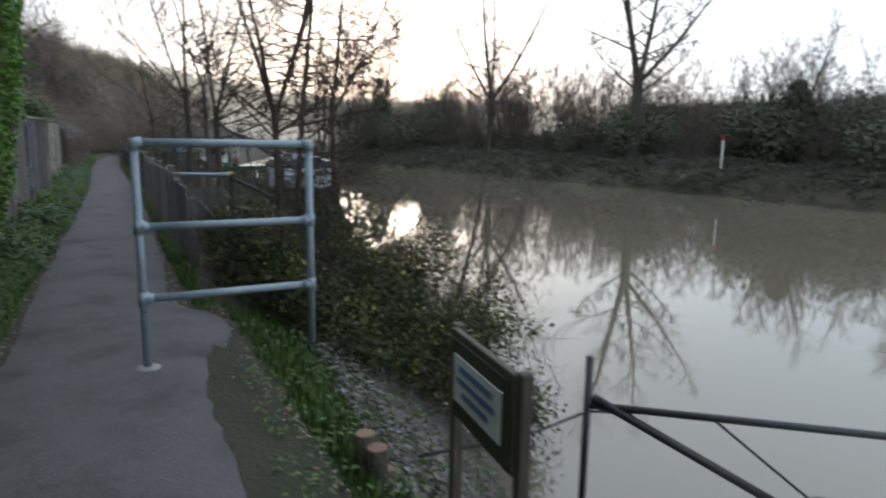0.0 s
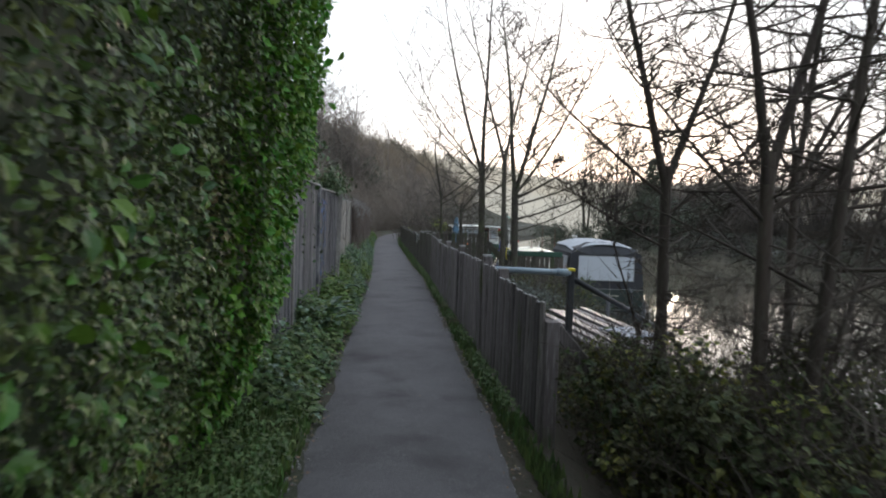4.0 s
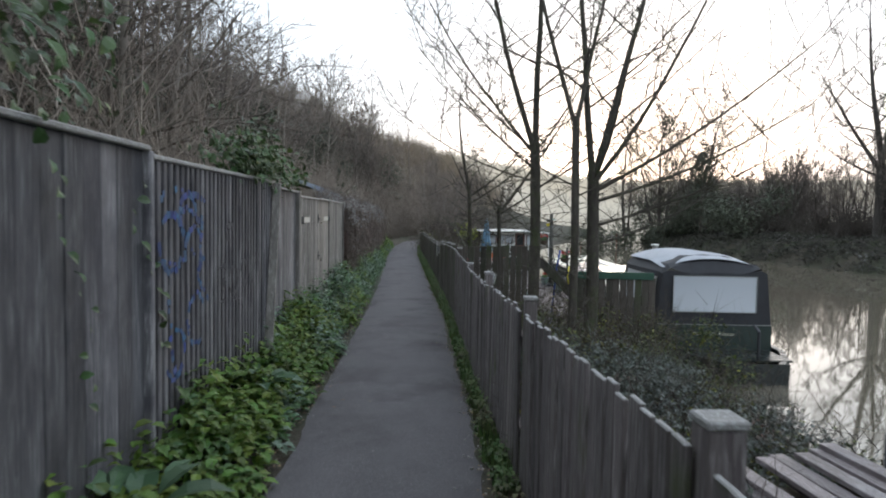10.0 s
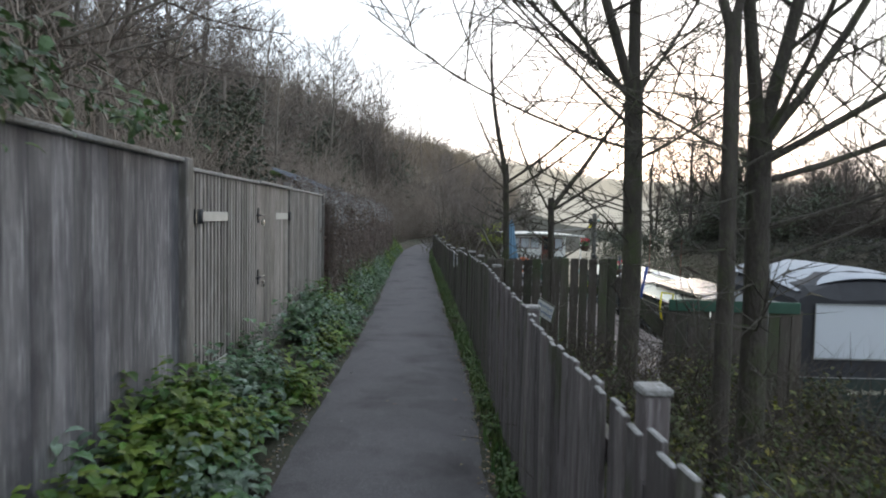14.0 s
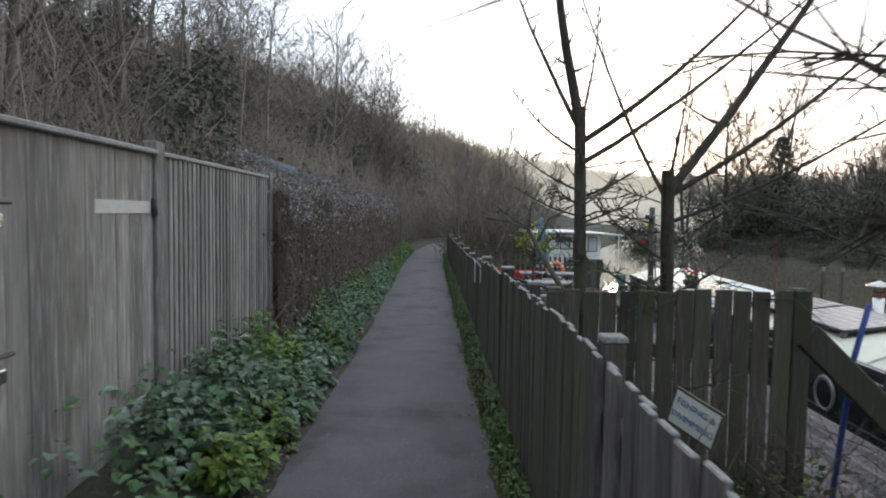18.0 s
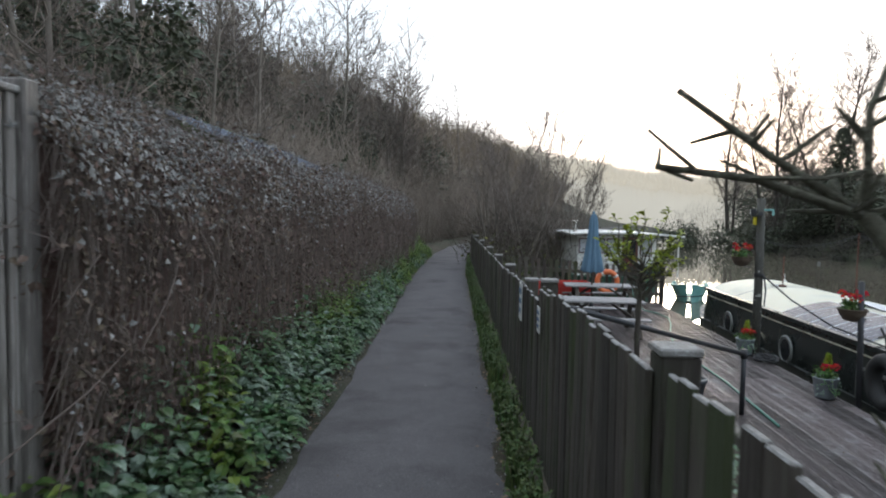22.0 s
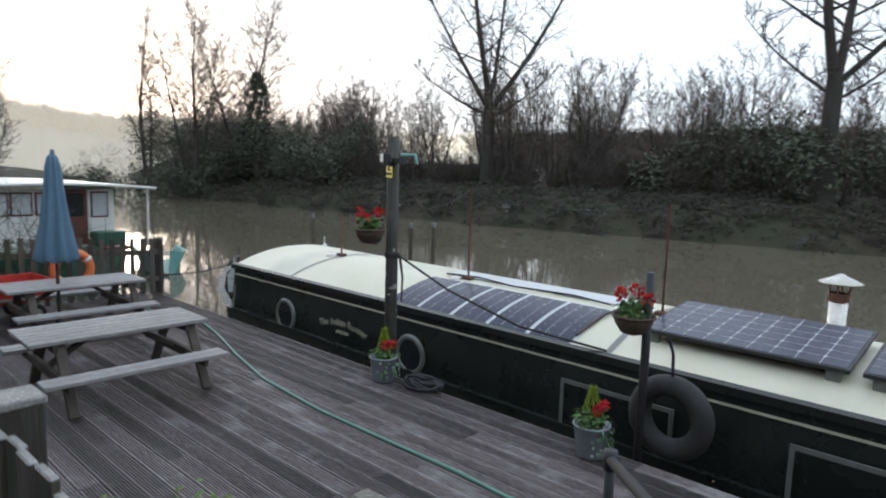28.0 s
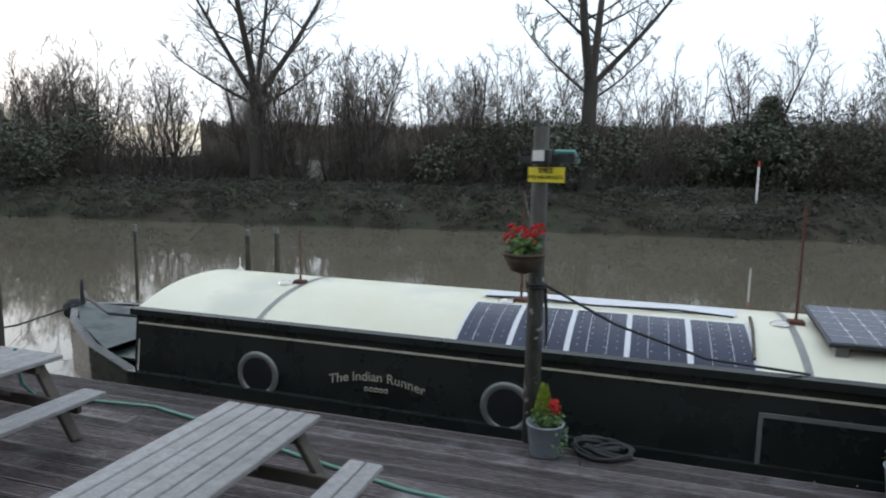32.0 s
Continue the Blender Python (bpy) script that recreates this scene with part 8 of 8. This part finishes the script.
# ---- gangway beside the picket fence ----
def gangway():
    t = thing("gangway_rail", "blue-grey pipe rail beside the picket fence", "railing", (0, 0, 0))
    part("post", Build().box((1.75, 10.86, 0.24), (0.07, 0.07, 1.4), None, 0.006), M["black_steel"], t)
    part("post_top", Build().box((1.75, 10.86, 0.955), (0.075, 0.075, 0.03), None, 0.005), M["yellow_sign"], t, "yellow painted post top")
    part("rail", Build().tube([(0.90, 10.84, 0.94), (1.74, 10.86, 0.92)], 0.032, 12), M["galvanised"], t, smooth=True)
    part("coupling", Build().tube([(1.58, 10.855, 0.923), (1.74, 10.86, 0.92)], 0.042, 12), M["galvanised"], t, smooth=True)
    part("rail", Build().tube([(1.77, 10.88, 0.86), (2.6, 11.4, 0.46), (3.5, 12.0, 0.0)], 0.03, 12), M["black_steel"], t, smooth=True)
    for x, y, z in ((3.14, 13.45, 0.36), (3.95, 14.0, 0.2), (3.2, 11.1, -0.05)):
        part("stake", Build().tube([(x, y, -1.6), (x, y, z)], 0.03, 10), M["black_steel"], t, smooth=True)
    p = thing("timber_stack", "stack of wet boards lying on the river bank", "timber", (2.5, 12.2, 0.04), 4)
    rng = random.Random(3)
    for k in range(9):
        part("board", Build().bar((-0.42 + 0.1 * k + rng.uniform(-.02, .02), -1.2 + rng.uniform(-.15, .15), 0.02 + 0.03 * (k % 3)), (-0.45 + 0.1 * k + rng.uniform(-.05, .05), 1.2 + rng.uniform(-.3, .1), 0.04 + 0.03 * (k % 3)), 0.10, 0.03, 0.004), M["deck"], p)
    part("blue_sheet", Build().box((0.15, -0.75, 0.12), (0.5, 0.6, 0.02), Matrix.Rotation(0.2, 3, "Z"), 0.005), M["slate"], p, "pale blue board")
    for y in (-0.9, 0.9):
        part("bearer", Build().box((0, y, -0.32), (1.0, 0.1, 0.62)), M["table_leg"], p)


gangway()

# ---- signs and a box on the picket fence ----
def fence_sign(at, turn, w, h, label, tilt=0):
    t = thing("fence_sign", label, "sign", at)
    t.matrix_world = pose(*at, 0, tilt, turn)
    part("plate", Build().box((0, 0, 0), (0.006, w, h), None, 0.002), M["white_paint"], t)
    for k in range(3):
        part("unreadable_line", Build().box((-0.005, 0, h * (0.28 - 0.26 * k)), (0.003, w * (0.8 - 0.15 * k), h * 0.13)), M["blue_ink"], t)


fence_sign((0.868, 26.55, 0.60), 0, 0.20, 0.30, "white paper notice fixed to the picket fence")
fence_sign((0.862, 25.30, 0.66), 0, 0.12, 0.16, "small pale blue notice on the picket fence")
def fishing_sign():
    t = thing("fishing_sign", "small white sign with blue lettering among the brambles", "sign", (1.53, 20.40, -0.6), -56)
    tip = pose(0, 0, 1.10, 0, 17, 0)
    def turned(b):
        b.v = [tuple(tip @ Vector(v)) for v in b.v]
        return b
    part("board", turned(Build().box((0, 0, 0), (0.24, 0.008, 0.17), None, 0.003)), M["white_paint"], t)
    part("frame", turned(Build().box((0, 0.004, 0.088), (0.25, 0.016, 0.012)).box((0, 0.004, -0.088), (0.25, 0.016, 0.012)).box((0.124, 0.004, 0), (0.012, 0.016, 0.166)).box((-0.124, 0.004, 0), (0.012, 0.016, 0.166))), M["picket_dark"], t, "dark wooden rim")
    letters("FISHING &", 0.045, M["blue_ink"], t, tip @ pose(0, -0.0075, 0.025, 90, 0, 0))
    letters("SWIMMING", 0.045, M["blue_ink"], t, tip @ pose(0, -0.0075, -0.045, 90, 0, 0))
    part("stake", Build().tube([(0, 0.02, -0.05), (0, 0.02, 1.1)], 0.015, 8), M["picket_dark"], t)


fishing_sign()


def black_box():
    t = thing("wrapped_post", "post wrapped in torn black plastic in the fence line", "post", (1.02, 22.15, path_z(22)))
    b = Build()
    rng = random.Random(4)
    for k in range(9):
        for j in range(12):
            a = 2 * math.pi * j / 12
            r = 0.10 * (1 + 0.12 * rng.uniform(-1, 1))
            b.v.append((r * math.cos(a), r * math.sin(a), 0.25 + 0.085 * k))
    for k in range(8):
        for j in range(12):
            c, d = k * 12 + j, k * 12 + (j + 1) % 12
            b.f.append((c, d, d + 12, c + 12))
    b.f.append(tuple(8 * 12 + j for j in range(12)))
    part("plastic_wrap", b, M["rubber"], t)
    part("post", Build().box((0, 0, 0.45), (0.1, 0.1, 0.95), None, 0.006), M["picket_dark"], t)


black_box()

# ---- raised bed by the deck steps ----
def bed():
    rng = random.Random(17)
    t = thing("kerb_edging", "pale frosted concrete kerb along the planting bed", "kerb", (0, 0, 0))
    for k in range(5):
        y = 24.6 + k * 1.0
        part("kerb_stone", Build().bar((2.96, y + 0.01, -0.74), (2.96, y + 0.99, -0.74), 0.14, 0.2, 0.015), M["kerb_stone"], t)
    g = Build()
    for i in range(900):
        y = rng.uniform(23.4, 36.4)
        lim = 2.75 if y < 29.4 else 1.9
        x = rng.uniform(1.05, lim)
        if 26.0 < y < 28.4 and abs((x - 1.0) * 0.69 + 26.45 - y) < 0.35:
            continue
        z = ground_z(x, y)
        for k in range(7):
            a = rng.uniform(0, 6.28)
            s = rng.uniform(0.03, 0.07)
            g.broad((x + rng.gauss(0, 0.05), y + rng.gauss(0, 0.05), z + 0.02 + 0.12 * rng.random()), (math.cos(a), math.sin(a), rng.uniform(-0.5, 0.4)), (0, 0, 1), s, s * 0.7)
    tagged(part("bed_plants", g, M["verge_leaf"]), "frosted green ground cover in the bed beside the deck", "plants", kind="stuff")
    lush = Build()
    for i in range(90):
        x, y = rng.uniform(1.15, 2.0), rng.uniform(28.3, 30.2)
        z = ground_z(x, y)
        for k in range(24):
            a = rng.uniform(0, 6.28)
            s = rng.uniform(0.03, 0.075)
            lush.broad((x + rng.gauss(0, 0.07), y + rng.gauss(0, 0.07), z + 0.05 + 0.24 * rng.random()), (math.cos(a), math.sin(a), rng.uniform(-0.5, 0.4)), (0, 0, 1), s, s * 0.66)
    tagged(part("bed_greens", lush, M["verge_bright"]), "bushy green plants in the bed behind the fence", "plants", kind="stuff")
    w = thing("log", "short weathered brown log lying in the planting bed", "log", (2.12, 28.78, ground_z(2.12, 28.78)), -14)
    log = part("trunk_piece", Build().tube([(-0.30, 0, 0.08), (-0.1, 0.01, 0.085), (0.12, -0.01, 0.08), (0.30, 0, 0.085)], [0.083, 0.088, 0.085, 0.08], 14), M["lichen_bark"], w, smooth=True)
    for x in (-0.302, 0.302):
        part("cut_end", Build().tube([(x - 0.004, 0, 0.082), (x + 0.004, 0, 0.082)], 0.07, 14), M["litter"], log, "pale sawn end")


bed()

# ---- leaf litter and grit on the path ----
def litter():
    rng = random.Random(19)
    g, s = Build(), Build()
    for i in range(5200):
        y = rng.uniform(0.5, 40)
        side = rng.random()
        mid = path_mid(y)
        wide = 0.28 if y < 6 else 0.0
        if side < 0.40:
            x = mid + (0.68 if y < 8 else 0.77) + wide - abs(rng.gauss(0, 0.07))
        elif side < 0.85:
            x = mid - 0.70 + abs(rng.gauss(0, 0.05))
        else:
            x = mid + rng.uniform(-0.65, 0.6)
            if rng.random() < 0.75:
                continue
        z = path_z(y) + 0.014
        a = rng.uniform(0, 6.28)
        if rng.random() < 0.55:
            L = rng.uniform(0.012, 0.04)
            g.leaf((x, y, z), (math.cos(a), math.sin(a), 0.1), (0, 0, 1), L, L * 0.7, 0.15, 0.2)
        else:
            q = rng.uniform(0.004, 0.011)
            s.box((x, y, z), (q * 1.6, q, q), Matrix.Rotation(a, 3, "Z"))
    for i in range(700):
        y = rng.uniform(22, 36.5)
        x = rng.uniform(3.1, 5.0)
        a = rng.uniform(0, 6.28)
        L = rng.uniform(0.012, 0.03)
        g.leaf((x, y, DECK + 0.004), (math.cos(a), math.sin(a), 0.1), (0, 0, 1), L, L * 0.6, 0.15, 0.2)
    tagged(part("leaf_litter", g, M["litter"]), "scattered small brown fallen leaves along the path", "leaves", kind="stuff")
    tagged(part("grit", s, M["grit"]), "loose pale grit along the path edges", "gravel", kind="stuff")


litter()

# ---- far bank: conifer, ivy mound, marker post, piles in the river ----
def conifer(x, y, h, w, seed):
    rng = random.Random(seed)
    t = thing("cypress_tree", "dark green conifer on the far river bank", "tree", (x, y, ground_z(x, y)))
    part("trunk", Build().tube([(0, 0, -0.3), (0, 0, h * 0.95)], [0.2, 0.03], 7), M["bark_misted"], t)
    g = Build()
    for k in range(3800):
        s = rng.random()
        a = rng.uniform(0, 6.28)
        r = w * (1 - s) ** 0.8 * (0.55 + 0.45 * rng.random()) * (1 + 0.25 * math.sin(3 * a + 9 * s))
        g.leaf((r * math.cos(a), r * math.sin(a), 0.3 + s * h), (math.cos(a), math.sin(a), -0.2), (0, 0, 1), 0.42, 0.16)
    part("crown", g, M["evergreen"], t)


conifer(27.2, 67.5, 7.4, 2.3, 3)
conifer(35.0, 23.5, 4.4, 1.7, 5)
conifer(36.0, 13.0, 5.8, 2.0, 6)
conifer(38.0, 9.0, 5.0, 1.8, 8)


def ivy_mound(x, y, s, seed):
    rng = random.Random(seed)
    t = thing("ivy_thicket", "dark ivy-covered thicket on the far river bank", "thicket", (x, y, ground_z(x, y)))
    g, b = Build(), Build()
    for k in range(7):
        c = (rng.uniform(-2.4, 2.4) * s, rng.uniform(-3.0, 3.0) * s, rng.uniform(0.8, 2.6) * s)
        foliage(g, rng, c, (1.5 * s, 1.5 * s, 1.5 * s), 450, 0.24, 0.15, 0.4)
    brush(b, rng, (0, 0, 0), (2.8 * s, 3.2 * s, 4.6 * s), 420, 1.4, 0.012, 0.6)
    part("foliage", g, M["evergreen"], t)["kind"] = "stuff"
    part("brushwood", b, M["bank_twig"], t)["kind"] = "stuff"


for k, (x, y, s) in enumerate(((27.5, 62, 1.15), (27.5, 70, 1.25), (29, 76, 1.2), (33.5, 38, 1.0), (34, 28, 1.0), (34.5, 20, 1.05), (36, 11, 1.1), (37, 3, 1.0), (31, 84, 1.4), (35, 95, 1.6), (21.5, 79, 1.1), (24, 74, 1.2), (33, 33, 1.2), (35, 24, 1.2))):
    ivy_mound(x, y, s, 70 + k)


def marker(x, y):
    t = thing("river_marker", "slim white river marker post with a red top", "post", (x, y, ground_z(x, y)))
    part("post", Build().tube([(0, 0, -0.2), (0, 0, 1.55)], 0.05, 8), M["white_paint"], t)
    part("top_band", Build().tube([(0, 0, 1.55), (0, 0, 1.8)], 0.055, 8), M["red_paint"], t, "red top")


marker(30.6, 24.7)
marker(32.5, 14.3)
for k, (x, y, z) in enumerate(((13.6, 39.2, -0.25), (13.9, 38.6, -0.2), (10.6, 39.8, 0.1))):
    t = thing("mooring_pile", "weathered timber pile standing in the river", "pile", (x, y, WATER), group="piles in the river")
    part("shaft", Build().tube([(0, 0, -1.2), (0, 0, z - WATER)], 0.06 if k < 2 else 0.035, 10), M["bark"], t)
    part("cap", Build().tube([(0, 0, z - WATER - 0.12), (0, 0, z - WATER + 0.01)], 0.064 if k < 2 else 0.039, 10), M["pale_rim"], t)


# ---- distance ----
def ridge(name, r, az0, az1, base, h, seed, mat, twig):
    """A far wooded skyline: a curved bank of crowns whose edge breaks up into bare twigs."""
    b = Build()
    rng = random.Random(seed)
    n = int((az1 - az0) * 8)
    def top(t):
        return base + lerp(t, h) * (0.93 + 0.06 * noise.noise(Vector((t * 0.12, seed, 0))) + 0.09 * noise.noise(Vector((t * 0.9, seed, 4))) + 0.09 * noise.noise(Vector((t * 2.6, seed, 7))))
    def at(t, z, out=0.0):
        a = radians(t)
        return Vector(((r + out) * math.sin(a), (r + out) * math.cos(a) + 20, z))
    for i in range(n + 1):
        t = az0 + (az1 - az0) * i / n
        b.v += [tuple(at(t, WATER - 0.3)), tuple(at(t, top(t) * 0.9, 1.0))]
    for i in range(n):
        b.f.append((2 * i, 2 * i + 2, 2 * i + 3, 2 * i + 1))
    for i in range(int((az1 - az0) * r * 0.9)):
        t = rng.uniform(az0, az1)
        p = at(t, top(t) * rng.uniform(0.72, 0.95), rng.uniform(0, 2))
        for k in range(4):
            d = Vector((rng.gauss(0, 0.45), rng.gauss(0, 0.45), 1)).normalized()
            spike(b, p, p + d * twig * rng.uniform(0.4, 1.3), 0.00055 * r)
    tagged(part(name, b, mat), "distant wooded skyline beyond the river, painted hazy", "backdrop", kind="structure")


# Mist painted into the base colour, which also glows by itself
def mist_paint(name, col, glow_):
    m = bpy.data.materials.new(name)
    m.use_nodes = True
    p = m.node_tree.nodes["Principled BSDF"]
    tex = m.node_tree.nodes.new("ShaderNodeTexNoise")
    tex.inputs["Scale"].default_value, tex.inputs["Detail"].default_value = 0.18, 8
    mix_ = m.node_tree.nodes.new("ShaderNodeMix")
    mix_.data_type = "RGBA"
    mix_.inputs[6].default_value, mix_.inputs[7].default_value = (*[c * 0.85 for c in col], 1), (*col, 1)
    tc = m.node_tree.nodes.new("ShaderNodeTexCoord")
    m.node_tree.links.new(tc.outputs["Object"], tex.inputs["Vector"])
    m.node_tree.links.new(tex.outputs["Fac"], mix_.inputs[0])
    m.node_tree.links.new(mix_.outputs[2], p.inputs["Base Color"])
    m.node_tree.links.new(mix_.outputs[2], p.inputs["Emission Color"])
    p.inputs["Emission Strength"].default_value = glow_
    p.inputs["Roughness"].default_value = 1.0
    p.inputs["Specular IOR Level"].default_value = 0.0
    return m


# Colour and glow painted mistier with distance; the last, scrub ridge stays dark
ridge("backdrop_5", 78, -34, 7, 0.0, [(-34, 26), (-20, 22.5), (-12, 18.5), (-4, 14), (0, 11.8), (4, 9.5), (7, 6)], 5, mist_paint("mist_paint_hill", (0.16, 0.14, 0.113), 0.36), 2.6)
ridge("backdrop", 96, -16, 9, 0.0, [(-16, 17), (-6, 15.5), (0, 12), (4, 9), (9, 5)], 1, mist_paint("mist_paint_near", (0.19, 0.17, 0.14), 0.40), 3.0)
ridge("backdrop_2", 132, -12, 40, 0.0, [(-12, 19), (0, 17.5), (6, 14.5), (10, 12.6), (14, 10.4), (20, 8.4), (26, 8.4), (40, 8)], 2, mist_paint("mist_paint_mid", (0.36, 0.34, 0.295), 0.72), 3.0)
ridge("backdrop_3", 200, 4, 80, 0.0, [(4, 20), (10, 17), (16, 13.6), (22, 12), (30, 11), (80, 11)], 3, mist_paint("mist_paint_far", (0.55, 0.52, 0.45), 0.95), 3.4)
ridge("backdrop_4", 110, 50, 175, 0.5, [(50, 7.5), (70, 8.5), (90, 9), (130, 9), (175, 9)], 4, mist_paint("scrub_far", (0.09, 0.08, 0.068), 0.12), 1.5)


# prop behind the first picket post
t = thing("fence_prop", "weathered diagonal timber prop behind the first fence post", "timber prop", (0.92, 8.42, 0.02))
part("beam", Build().bar((0.0, 0.0, 0.72), (0.62, -0.1, 0.02), 0.06, 0.09, 0.006), M["picket"], t)
